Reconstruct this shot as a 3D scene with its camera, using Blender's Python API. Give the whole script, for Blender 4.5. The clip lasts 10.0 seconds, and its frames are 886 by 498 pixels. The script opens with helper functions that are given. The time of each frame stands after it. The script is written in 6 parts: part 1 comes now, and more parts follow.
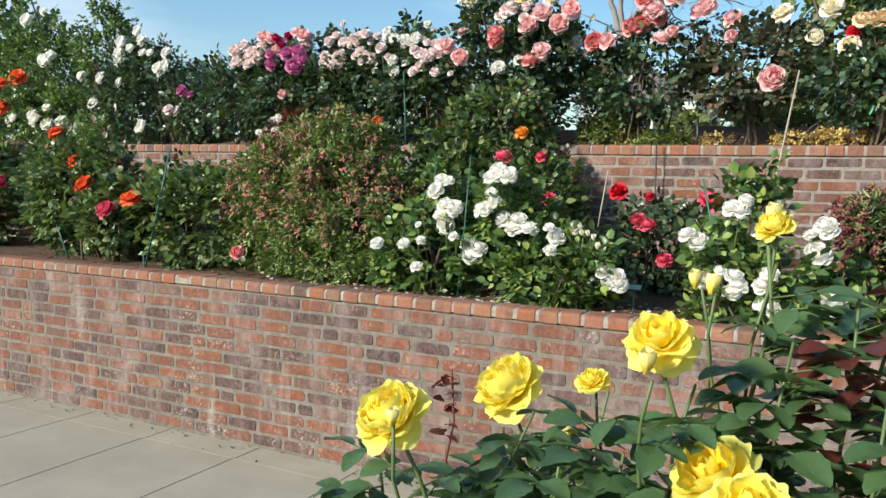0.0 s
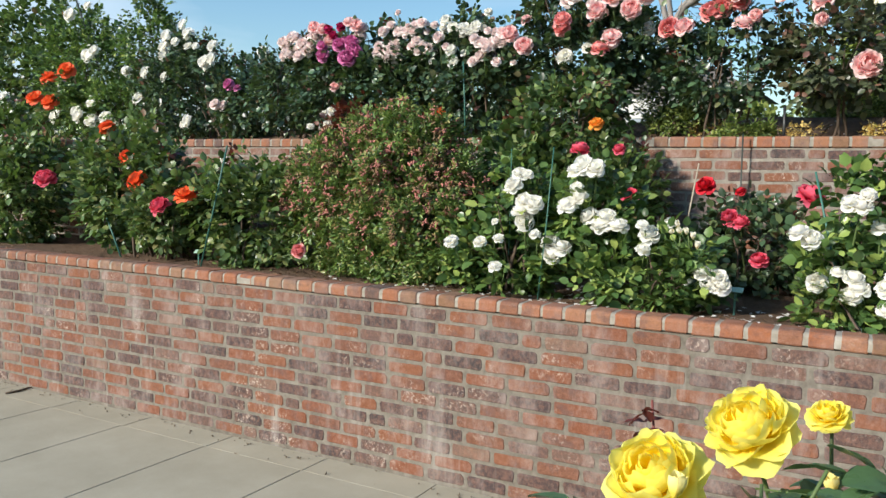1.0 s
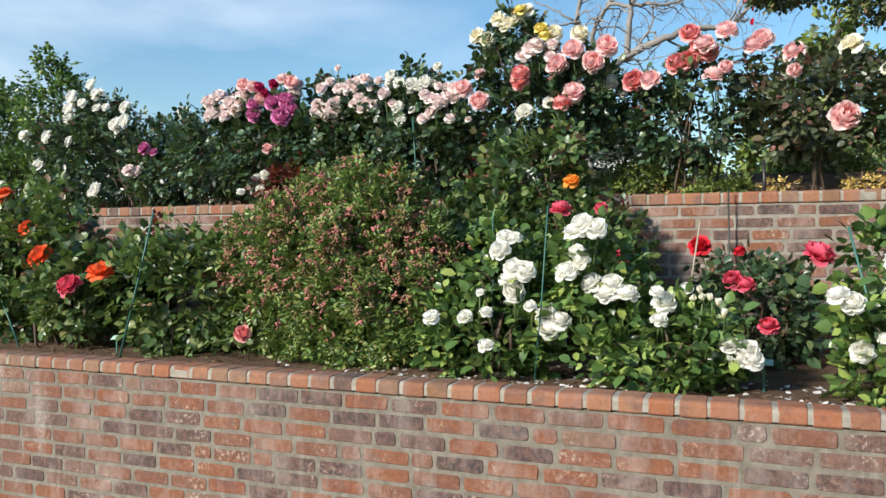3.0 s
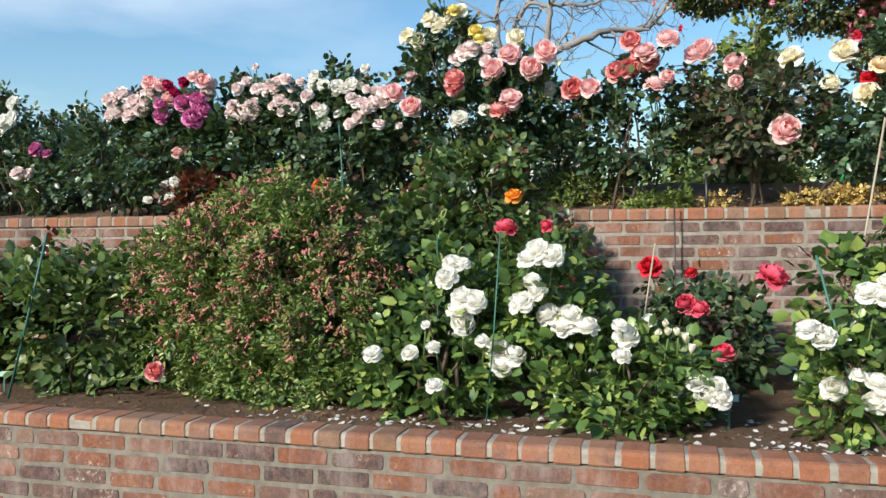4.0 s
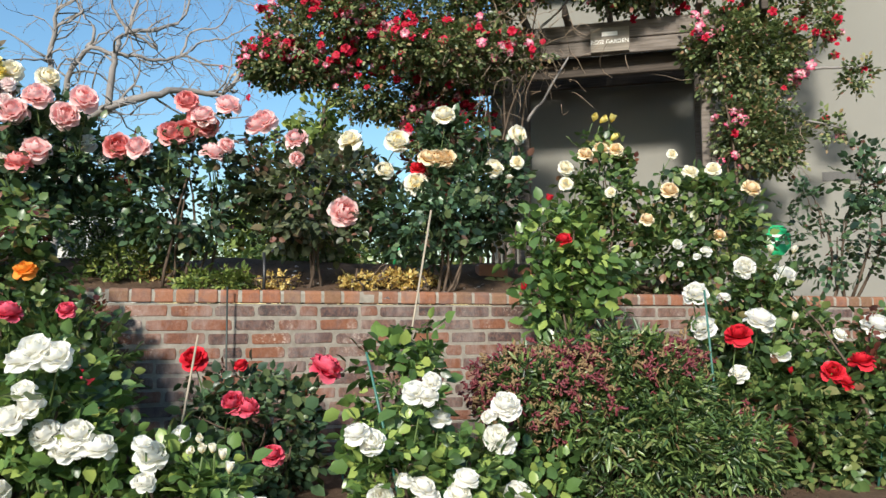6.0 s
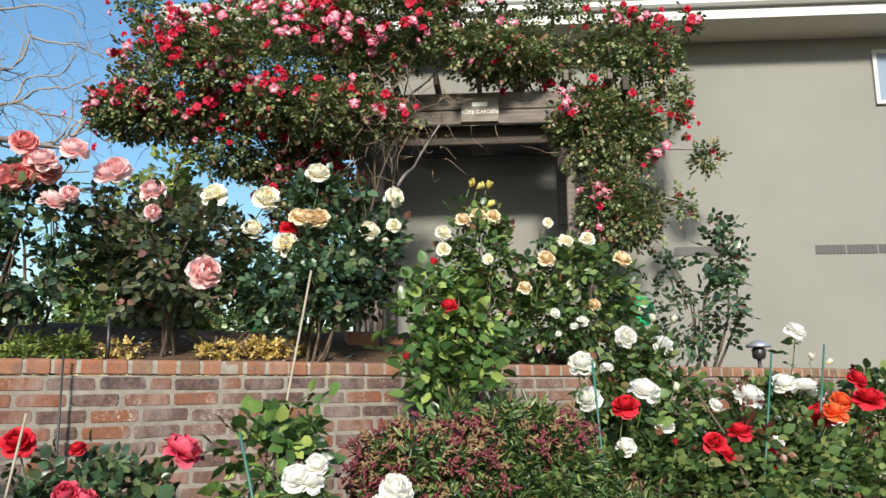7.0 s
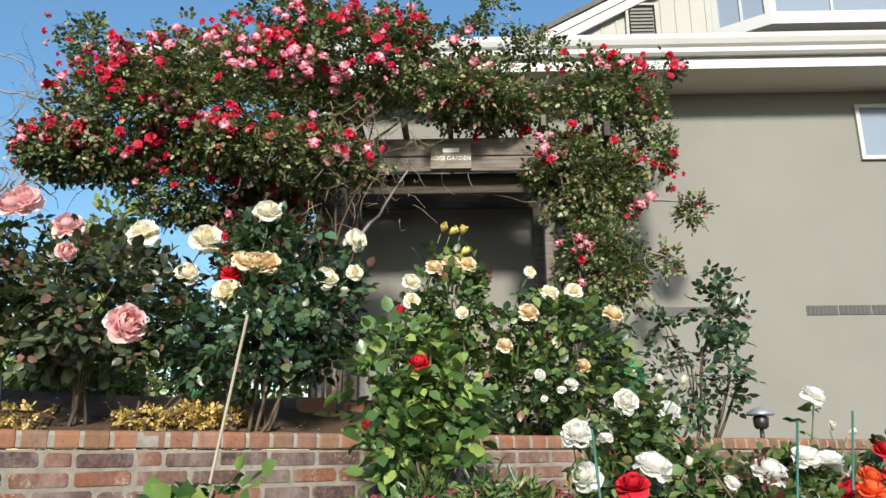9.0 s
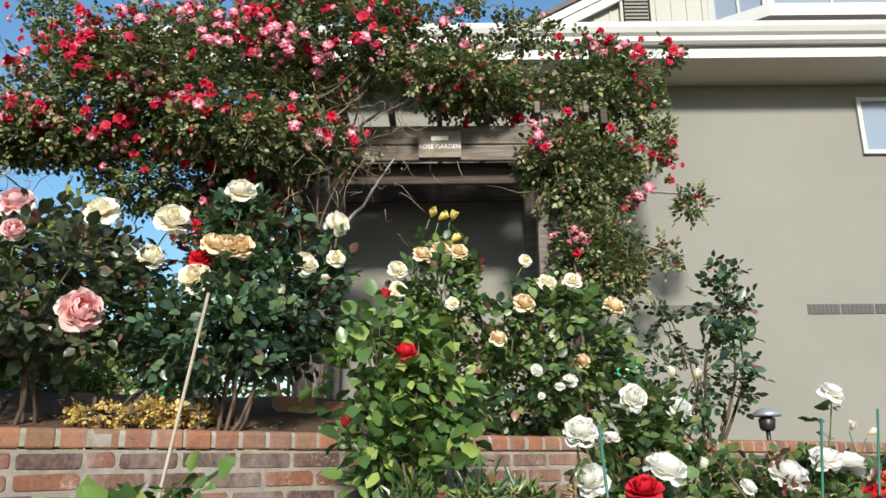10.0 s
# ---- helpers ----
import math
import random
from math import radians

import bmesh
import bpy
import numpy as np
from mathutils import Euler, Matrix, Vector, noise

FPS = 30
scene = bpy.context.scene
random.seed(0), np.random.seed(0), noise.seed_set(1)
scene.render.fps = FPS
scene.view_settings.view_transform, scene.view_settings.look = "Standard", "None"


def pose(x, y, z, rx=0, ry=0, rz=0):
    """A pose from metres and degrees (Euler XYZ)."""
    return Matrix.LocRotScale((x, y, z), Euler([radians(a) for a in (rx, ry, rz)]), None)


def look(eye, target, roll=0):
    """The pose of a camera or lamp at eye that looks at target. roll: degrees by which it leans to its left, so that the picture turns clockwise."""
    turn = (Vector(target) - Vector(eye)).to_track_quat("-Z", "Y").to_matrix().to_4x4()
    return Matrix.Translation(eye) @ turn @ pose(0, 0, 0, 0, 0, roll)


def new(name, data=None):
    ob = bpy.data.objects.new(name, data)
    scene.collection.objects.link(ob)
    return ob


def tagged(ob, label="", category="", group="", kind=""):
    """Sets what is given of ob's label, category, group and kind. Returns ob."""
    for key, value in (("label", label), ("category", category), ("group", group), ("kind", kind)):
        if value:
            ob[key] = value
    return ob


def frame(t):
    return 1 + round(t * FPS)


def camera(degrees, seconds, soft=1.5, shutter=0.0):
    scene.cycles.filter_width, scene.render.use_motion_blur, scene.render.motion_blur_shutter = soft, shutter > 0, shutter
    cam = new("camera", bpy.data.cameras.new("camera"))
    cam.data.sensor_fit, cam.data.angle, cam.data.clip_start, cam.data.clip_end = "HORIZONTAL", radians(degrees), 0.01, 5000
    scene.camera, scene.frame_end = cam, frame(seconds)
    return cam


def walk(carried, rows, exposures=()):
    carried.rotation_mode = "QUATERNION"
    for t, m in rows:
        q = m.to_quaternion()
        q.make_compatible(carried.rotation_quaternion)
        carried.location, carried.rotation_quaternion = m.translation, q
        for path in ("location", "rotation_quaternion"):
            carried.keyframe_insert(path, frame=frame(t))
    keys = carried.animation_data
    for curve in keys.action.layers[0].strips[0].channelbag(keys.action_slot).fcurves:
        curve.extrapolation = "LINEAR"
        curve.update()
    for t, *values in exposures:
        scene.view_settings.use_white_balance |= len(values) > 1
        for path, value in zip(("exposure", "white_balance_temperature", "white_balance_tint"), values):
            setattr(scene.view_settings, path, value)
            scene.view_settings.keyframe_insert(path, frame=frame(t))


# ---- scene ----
cam = camera(59.7, 10.0)
PATH = [
    (0, (0.005, 0.443, 1.5), (-0.989, 2.172, 1.355), 1.7),
    (0.5, (-0.139, 0.51, 1.478), (-1.207, 2.193, 1.322), 1.9),
    (1, (-0.347, 0.539, 1.483), (-1.402, 2.231, 1.328), 1.6),
    (1.5, (-0.51, 0.595, 1.499), (-1.547, 2.302, 1.399), 1.1),
    (2, (-0.667, 0.675, 1.5), (-1.677, 2.401, 1.47), 0.3),
    (2.2, (-0.719, 0.707, 1.507), (-1.72, 2.439, 1.512), 0.2),
    (3.3, (-0.977, 0.96, 1.472), (-1.733, 2.812, 1.486), 0.2),
    (3.5, (-1.048, 1.024, 1.524), (-1.733, 2.903, 1.533), 0.1),
    (4, (-1.134, 1.106, 1.622), (-1.782, 2.998, 1.626), -0.2),
    (4.5, (-1.125, 1.168, 1.657), (-1.579, 3.116, 1.65), -0.2),
    (5, (-1.098, 1.297, 1.665), (-1.196, 3.294, 1.673), -0.2),
    (5.5, (-1.078, 1.446, 1.704), (-0.933, 3.436, 1.85), -0.5),
    (6, (-1.05, 1.554, 1.725), (-0.64, 3.504, 1.896), 0.1),
    (6.2, (-1.054, 1.602, 1.725), (-0.524, 3.521, 1.906), 0.2),
    (7.3, (-1.136, 1.917, 1.726), (-0.342, 3.707, 2.133), -0.2),
    (7.5, (-1.138, 1.965, 1.73), (-0.342, 3.751, 2.154), 0.1),
    (8, (-1.082, 2.111, 1.709), (-0.27, 3.887, 2.145), -0.1),
    (8.5, (-0.988, 2.26, 1.734), (-0.166, 4.009, 2.251), -0.3),
    (9, (-0.907, 2.372, 1.739), (-0.068, 4.11, 2.264), -0.4),
    (9.5, (-0.852, 2.512, 1.725), (0.004, 4.243, 2.247), -0.3),
    (10, (-0.781, 2.664, 1.72), (0.088, 4.382, 2.261), -0.4),
]
walk(cam, [(t, look(eye, target, roll)) for t, eye, target, roll in PATH])

# ---- world, sun ----
SUN_TO = Vector((-0.44, -0.89, 0.47)).normalized()
world = bpy.data.worlds.new("world")
scene.world = world
world.use_nodes = True
wn, wl = world.node_tree.nodes, world.node_tree.links
wn.clear()
w_out = wn.new("ShaderNodeOutputWorld")
w_bg = wn.new("ShaderNodeBackground")
w_sky = wn.new("ShaderNodeTexSky")
w_sky.sky_type = "NISHITA"
w_sky.sun_disc = False
w_sky.sun_elevation = math.asin(SUN_TO.z)
w_sky.sun_rotation = math.atan2(SUN_TO.x, SUN_TO.y)
w_sky.air_density, w_sky.dust_density, w_sky.ozone_density = 1.35, 0.3, 3.0
w_tc = wn.new("ShaderNodeTexCoord")
w_map = wn.new("ShaderNodeMapping")
w_map.inputs["Scale"].default_value = (1.2, 1.2, 4.5)
w_map.inputs["Location"].default_value = (2.3, 0.7, 0.35)
w_noise = wn.new("ShaderNodeTexNoise")
w_noise.inputs["Scale"].default_value = 1.7
w_noise.inputs["Detail"].default_value = 6.0
w_noise.inputs["Roughness"].default_value = 0.5
w_ramp = wn.new("ShaderNodeValToRGB")
w_ramp.color_ramp.elements[0].position, w_ramp.color_ramp.elements[0].color = 0.40, (0, 0, 0, 1)
w_ramp.color_ramp.elements[1].position, w_ramp.color_ramp.elements[1].color = 0.62, (0.62, 0.62, 0.62, 1)
# the thin cloud lies over the western half of the sky
w_xyz = wn.new("ShaderNodeSeparateXYZ")
w_west = wn.new("ShaderNodeMapRange")
w_west.inputs["From Min"].default_value, w_west.inputs["From Max"].default_value = -0.25, -0.60
w_part = wn.new("ShaderNodeMath")
w_part.operation = "MULTIPLY"
wl.new(w_tc.outputs["Generated"], w_xyz.inputs[0])
wl.new(w_xyz.outputs["X"], w_west.inputs["Value"])
wl.new(w_west.outputs["Result"], w_part.inputs[0])
wl.new(w_ramp.outputs["Color"], w_part.inputs[1])
w_mix = wn.new("ShaderNodeMix")
w_mix.data_type = "RGBA"
w_mix.inputs["B"].default_value = (5.6, 6.6, 7.8, 1)
wl.new(w_tc.outputs["Generated"], w_map.inputs["Vector"])
wl.new(w_map.outputs["Vector"], w_noise.inputs["Vector"])
wl.new(w_noise.outputs["Fac"], w_ramp.inputs["Fac"])
w_haze = wn.new("ShaderNodeMath")
w_haze.operation = "MAXIMUM"
w_haze.inputs[1].default_value = 0.11
wl.new(w_part.outputs["Value"], w_haze.inputs[0])
wl.new(w_haze.outputs["Value"], w_mix.inputs["Factor"])
w_sat = wn.new("ShaderNodeHueSaturation")
w_sat.inputs["Saturation"].default_value = 1.32
w_sat.inputs["Value"].default_value = 1.12
wl.new(w_sky.outputs["Color"], w_sat.inputs["Color"])
wl.new(w_sat.outputs["Color"], w_mix.inputs["A"])
wl.new(w_mix.outputs["Result"], w_bg.inputs["Color"])
w_bg.inputs["Strength"].default_value = 0.092
wl.new(w_bg.outputs["Background"], w_out.inputs["Surface"])

sun = new("sun", bpy.data.lights.new("sun", "SUN"))
sun.data.energy, sun.data.angle, sun.data.color = 4.3, radians(7), (1.0, 0.95, 0.86)
sun.matrix_world = look(SUN_TO * 30, (0, 0, 0))
scene.view_settings.exposure = 0.68


# ---- materials ----
class Mat:
    """A node material being wired up."""

    def __init__(self, name, rough=0.6, metal=0.0, spec=0.5):
        self.m = bpy.data.materials.new(name)
        self.m.use_nodes = True
        self.nt = self.m.node_tree
        self.b = self.nt.nodes["Principled BSDF"]
        self.out = self.nt.nodes["Material Output"]
        self.b.inputs["Roughness"].default_value = rough
        self.b.inputs["Metallic"].default_value = metal
        self.b.inputs["Specular IOR Level"].default_value = spec

    def node(self, kind, **values):
        n = self.nt.nodes.new(kind)
        for k, v in values.items():
            n.inputs[k.replace("_", " ")].default_value = v
        return n

    def link(self, a, b):
        self.nt.links.new(a, b)

    def coords(self, which="Object"):
        return self.node("ShaderNodeTexCoord").outputs[which]

    def place(self):
        return self.node("ShaderNodeNewGeometry").outputs["Position"]

    def noise(self, scale, detail=4, rough=0.55, vector=None):
        n = self.node("ShaderNodeTexNoise", Scale=scale, Detail=detail, Roughness=rough)
        if vector is not None:
            self.link(vector, n.inputs["Vector"])
        return n.outputs["Fac"]

    def ramp(self, fac, stops, hard=False):
        r = self.node("ShaderNodeValToRGB")
        e = r.color_ramp.elements
        if hard:
            r.color_ramp.interpolation = "CONSTANT"
        while len(e) < len(stops):
            e.new(0.5)
        for el, (p, c) in zip(e, stops):
            el.position, el.color = p, (*c, 1)
        self.link(fac, r.inputs["Fac"])
        return r.outputs["Color"]

    def mix(self, fac, a, b, blend="MIX"):
        n = self.node("ShaderNodeMix")
        n.data_type, n.blend_type = "RGBA", blend
        for sock, v in ((n.inputs["Factor"], fac), (n.inputs["A"], a), (n.inputs["B"], b)):
            if isinstance(v, bpy.types.NodeSocket):
                self.link(v, sock)
            elif isinstance(v, tuple):
                sock.default_value = (*v, 1)
            else:
                sock.default_value = v
        return n.outputs["Result"]

    def color(self, c):
        if isinstance(c, tuple):
            self.b.inputs["Base Color"].default_value = (*c, 1)
        else:
            self.link(c, self.b.inputs["Base Color"])
        return self

    def rough(self, fac, lo, hi):
        n = self.node("ShaderNodeMapRange", To_Min=lo, To_Max=hi)
        self.link(fac, n.inputs["Value"])
        self.link(n.outputs["Result"], self.b.inputs["Roughness"])

    def bump(self, fac, strength, distance=0.01):
        n = self.node("ShaderNodeBump", Strength=strength, Distance=distance)
        self.link(fac, n.inputs["Height"])
        self.link(n.outputs["Normal"], self.b.inputs["Normal"])

    def thin(self, c, share):
        """Lets light through, as leaves and petals do."""
        t = self.node("ShaderNodeBsdfTranslucent")
        if isinstance(c, tuple):
            t.inputs["Color"].default_value = (*c, 1)
        else:
            self.link(c, t.inputs["Color"])
        x = self.node("ShaderNodeMixShader", Fac=share)
        self.link(self.b.outputs[0], x.inputs[1])
        self.link(t.outputs[0], x.inputs[2])
        self.link(x.outputs[0], self.out.inputs["Surface"])


BRICK_STOPS = [(0.0, (0.192, 0.070, 0.036)), (0.15, (0.079, 0.053, 0.048)), (0.27, (0.158, 0.068, 0.042)), (0.38, (0.066, 0.048, 0.047)), (0.48, (0.202, 0.079, 0.040)),
               (0.60, (0.101, 0.067, 0.057)), (0.69, (0.171, 0.074, 0.044)), (0.79, (0.138, 0.084, 0.065)), (0.88, (0.181, 0.114, 0.082)), (0.94, (0.058, 0.047, 0.046))]


CAP_STOPS = [(0.0, (0.297, 0.119, 0.059)), (0.18, (0.238, 0.105, 0.059)), (0.36, (0.310, 0.144, 0.077)), (0.52, (0.211, 0.119, 0.067)), (0.66, (0.300, 0.112, 0.053)), (0.82, (0.247, 0.144, 0.087)), (0.95, (0.094, 0.066, 0.055))]


def lime(m, pos, base, amount):
    """Pale lime run-off: broad blotches and narrow drips."""
    drip = m.node("ShaderNodeMapping", Scale=(9.0, 9.0, 0.9))
    m.link(pos, drip.inputs["Vector"])
    a = m.ramp(m.noise(1.0, 4, 0.6, drip.outputs["Vector"]), [(0.58, (0, 0, 0)), (0.72, (amount, amount, amount))])
    b = m.ramp(m.noise(1.3, 5, 0.6, pos), [(0.42, (0.1, 0.1, 0.1)), (0.62, (1, 1, 1))])
    return m.mix(m.mix(1.0, a, b, "MULTIPLY"), base, (0.47, 0.43, 0.39))


def brick_material(name, single, stain=0.5, stops=BRICK_STOPS):
    m = Mat(name, rough=0.9, spec=0.25)
    if single:
        rnd = m.node("ShaderNodeObjectInfo").outputs["Random"]
    else:
        rnd = m.node("ShaderNodeNewGeometry").outputs["Random Per Island"]
    base = m.ramp(rnd, stops, hard=True)
    pos = m.place()
    grain = m.noise(46, 6, 0.7, pos)
    base = m.mix(m.ramp(grain, [(0.42, (0.0, 0.0, 0.0)), (0.72, (0.55, 0.55, 0.55))]), base, (0.33, 0.165, 0.115))
    patch = m.noise(13, 4, 0.65, pos)
    base = m.mix(m.ramp(patch, [(0.50, (0, 0, 0)), (0.66, (0.6, 0.6, 0.6))]), base, (0.130, 0.082, 0.074))
    fine = m.noise(190, 4, 0.75, pos)
    base = m.mix(0.55, base, m.ramp(fine, [(0.3, (0.40, 0.38, 0.38)), (0.65, (1.0, 1.0, 1.0))]), "MULTIPLY")
    # pale crust left where paint or lime has flaked
    crust = m.mix(1.0, m.ramp(m.noise(60, 6, 0.75, pos), [(0.53, (0, 0, 0)), (0.60, (1, 1, 1))]), m.ramp(m.noise(4.2, 3, 0.6, pos), [(0.52, (0, 0, 0)), (0.68, (stain * 1.3,) * 3)]), "MULTIPLY")
    base = m.mix(crust, base, (0.46, 0.37, 0.30))
    stretch = m.node("ShaderNodeMapping", Scale=(2.6, 2.6, 1.1))
    m.link(pos, stretch.inputs["Vector"])
    bloom = m.noise(2.3, 9, 0.74, stretch.outputs["Vector"])
    base = m.mix(m.ramp(bloom, [(0.47, (0, 0, 0)), (0.72, (stain, stain, stain))]), base, (0.36, 0.30, 0.27))
    base = lime(m, pos, base, stain * 0.7)
    m.color(base)
    m.bump(m.mix(0.5, grain, fine), 0.8, 0.006)
    return m.m


def mortar_material(name="mortar", lo=(0.135, 0.118, 0.096), hi=(0.238, 0.212, 0.174)):
    m = Mat(name, rough=0.95, spec=0.2)
    pos = m.place()
    base = m.ramp(m.noise(26, 6, 0.65, pos), [(0.3, lo), (0.7, hi)])
    base = m.mix(0.5, base, m.ramp(m.noise(2.2, 6, 0.65, pos), [(0.35, (0.55, 0.52, 0.48)), (0.65, (1, 1, 1))]), "MULTIPLY")
    m.color(lime(m, pos, base, 0.5))
    m.bump(m.noise(160, 4, 0.7, pos), 0.6, 0.005)
    return m.m


def soil_material():
    m = Mat("soil", rough=0.97, spec=0.15)
    pos = m.place()
    a = m.noise(5, 8, 0.7, pos)
    b = m.noise(55, 6, 0.75, pos)
    c = m.mix(0.5, m.ramp(a, [(0.3, (0.115, 0.066, 0.040)), (0.7, (0.245, 0.158, 0.100))]), m.ramp(b, [(0.35, (0.035, 0.023, 0.016)), (0.58, (0.150, 0.100, 0.068)), (0.72, (0.34, 0.25, 0.18))]))
    m.color(c)
    m.bump(m.mix(0.6, a, b), 1.0, 0.035)
    return m.m


def concrete_material(name, lo, hi, scale=3.0):
    m = Mat(name, rough=0.9, spec=0.25)
    pos = m.place()
    a = m.noise(scale, 8, 0.65, pos)
    b = m.noise(240, 3, 0.7, pos)
    base = m.ramp(a, [(0.3, lo), (0.7, hi)])
    rnd = m.node("ShaderNodeObjectInfo").outputs["Random"]
    base = m.mix(0.25, base, m.ramp(rnd, [(0, (0.8, 0.8, 0.8)), (1, (1, 1, 1))]), "MULTIPLY")
    m.color(m.mix(0.25, base, m.ramp(b, [(0.3, (0.5, 0.5, 0.5)), (0.7, (1, 1, 1))]), "MULTIPLY"))
    m.bump(b, 0.25, 0.003)
    return m.m


def leaf_material(name, stops, rough=0.42, share=0.22, trans=(0.20, 0.34, 0.05)):
    rough -= 0.05
    m = Mat(name, rough=rough, spec=0.5)
    rnd = m.node("ShaderNodeNewGeometry").outputs["Random Per Island"]
    stops = [(p, tuple(v * (0.28 if i == 0 else 1.15 if i >= 2 else 0.80) for v in c)) for i, (p, c) in enumerate(stops)]
    base = m.ramp(rnd, stops)
    pos = m.place()
    base = m.mix(0.35, base, m.ramp(m.noise(3.5, 3, 0.6, pos), [(0.3, (0.55, 0.6, 0.5)), (0.7, (1.0, 1.0, 1.0))]), "MULTIPLY")
    base = m.mix(0.3, base, m.ramp(m.noise(90, 3, 0.6, pos), [(0.3, (0.6, 0.65, 0.6)), (0.7, (1.0, 1.0, 1.0))]), "MULTIPLY")
    m.color(base)
    m.rough(m.noise(40, 2, 0.5, pos), rough - 0.1, rough + 0.15)
    m.bump(m.noise(120, 2, 0.5, pos), 0.25, 0.002)
    m.thin(m.mix(0.6, base, trans), share)
    return m.m


LEAF = {
    "dark": leaf_material("dark rose leaf", [(0.0, (0.029, 0.064, 0.038)), (0.45, (0.052, 0.100, 0.056)), (0.8, (0.083, 0.145, 0.071)), (0.95, (0.117, 0.147, 0.063)), (0.985, (0.148, 0.063, 0.053))], 0.36, 0.14),
    "mid": leaf_material("mid-green rose leaf", [(0.0, (0.049, 0.100, 0.038)), (0.5, (0.095, 0.171, 0.058)), (0.85, (0.176, 0.243, 0.073)), (0.96, (0.187, 0.192, 0.073)), (0.99, (0.204, 0.088, 0.058))], 0.40, 0.22),
    "fresh": leaf_material("fresh rose leaf", [(0.0, (0.055, 0.123, 0.037)), (0.5, (0.092, 0.177, 0.053)), (0.85, (0.166, 0.263, 0.069)), (0.97, (0.331, 0.392, 0.101))], 0.36, 0.24),
    "bronze": leaf_material("bronze rose leaf", [(0.0, (0.045, 0.065, 0.037)), (0.5, (0.086, 0.105, 0.055)), (0.8, (0.105, 0.124, 0.064)), (0.97, (0.170, 0.075, 0.060))], 0.38, 0.13),
    "climber": leaf_material("climbing rose leaf", [(0.0, (0.063, 0.106, 0.046)), (0.45, (0.135, 0.189, 0.074)), (0.8, (0.230, 0.253, 0.106)), (0.93, (0.342, 0.248, 0.129)), (0.97, (0.270, 0.092, 0.074))], 0.42, 0.2),
    "fuchsia": leaf_material("shrub leaf", [(0.0, (0.076, 0.143, 0.040)), (0.45, (0.159, 0.269, 0.067)), (0.8, (0.256, 0.346, 0.091)), (1.0, (0.371, 0.296, 0.112))], 0.42, 0.28),
    "hedge": leaf_material("hedge leaf", [(0.0, (0.069, 0.124, 0.033)), (0.5, (0.155, 0.227, 0.052)), (0.9, (0.275, 0.314, 0.077))], 0.5, 0.22),
    "red": leaf_material("red young leaf", [(0.0, (0.090, 0.022, 0.019)), (0.6, (0.156, 0.042, 0.030)), (1.0, (0.204, 0.084, 0.042))], 0.4, 0.2, (0.480, 0.096, 0.048)),
}


def petal_material(name, heart, rim, spots=None, rough=0.55, share=0.2, mottle=0.35):
    """heart: the colour deep in the bloom; rim: the colour of the outer petals."""
    m = Mat(name, rough=rough, spec=0.25)
    v = m.node("ShaderNodeVectorMath")
    v.operation = "LENGTH"
    m.link(m.coords("Object"), v.inputs[0])
    base = m.ramp(v.outputs["Value"], [(0.22, heart), (0.56, rim)])
    base = m.mix(mottle, base, m.ramp(m.noise(5, 3, 0.6, m.coords("Object")), [(0.35, (0.80, 0.78, 0.76)), (0.65, (1.0, 1.0, 1.0))]), "MULTIPLY")
    obj = m.node("ShaderNodeObjectInfo").outputs["Random"]
    base = m.mix(mottle * 0.85, base, m.ramp(obj, [(0.0, (0.84, 0.80, 0.80)), (1.0, (1.0, 1.0, 1.0))]), "MULTIPLY")
    if spots:
        base = m.mix(m.ramp(m.noise(2.2, 3, 0.6, m.coords("Object")), [(0.5, (0, 0, 0)), (0.6, (0.85, 0.85, 0.85))]), base, spots)
    m.color(base)
    m.bump(m.noise(9, 3, 0.5, m.coords("Object")), 0.15, 0.01)
    m.thin(base, share)
    return m.m


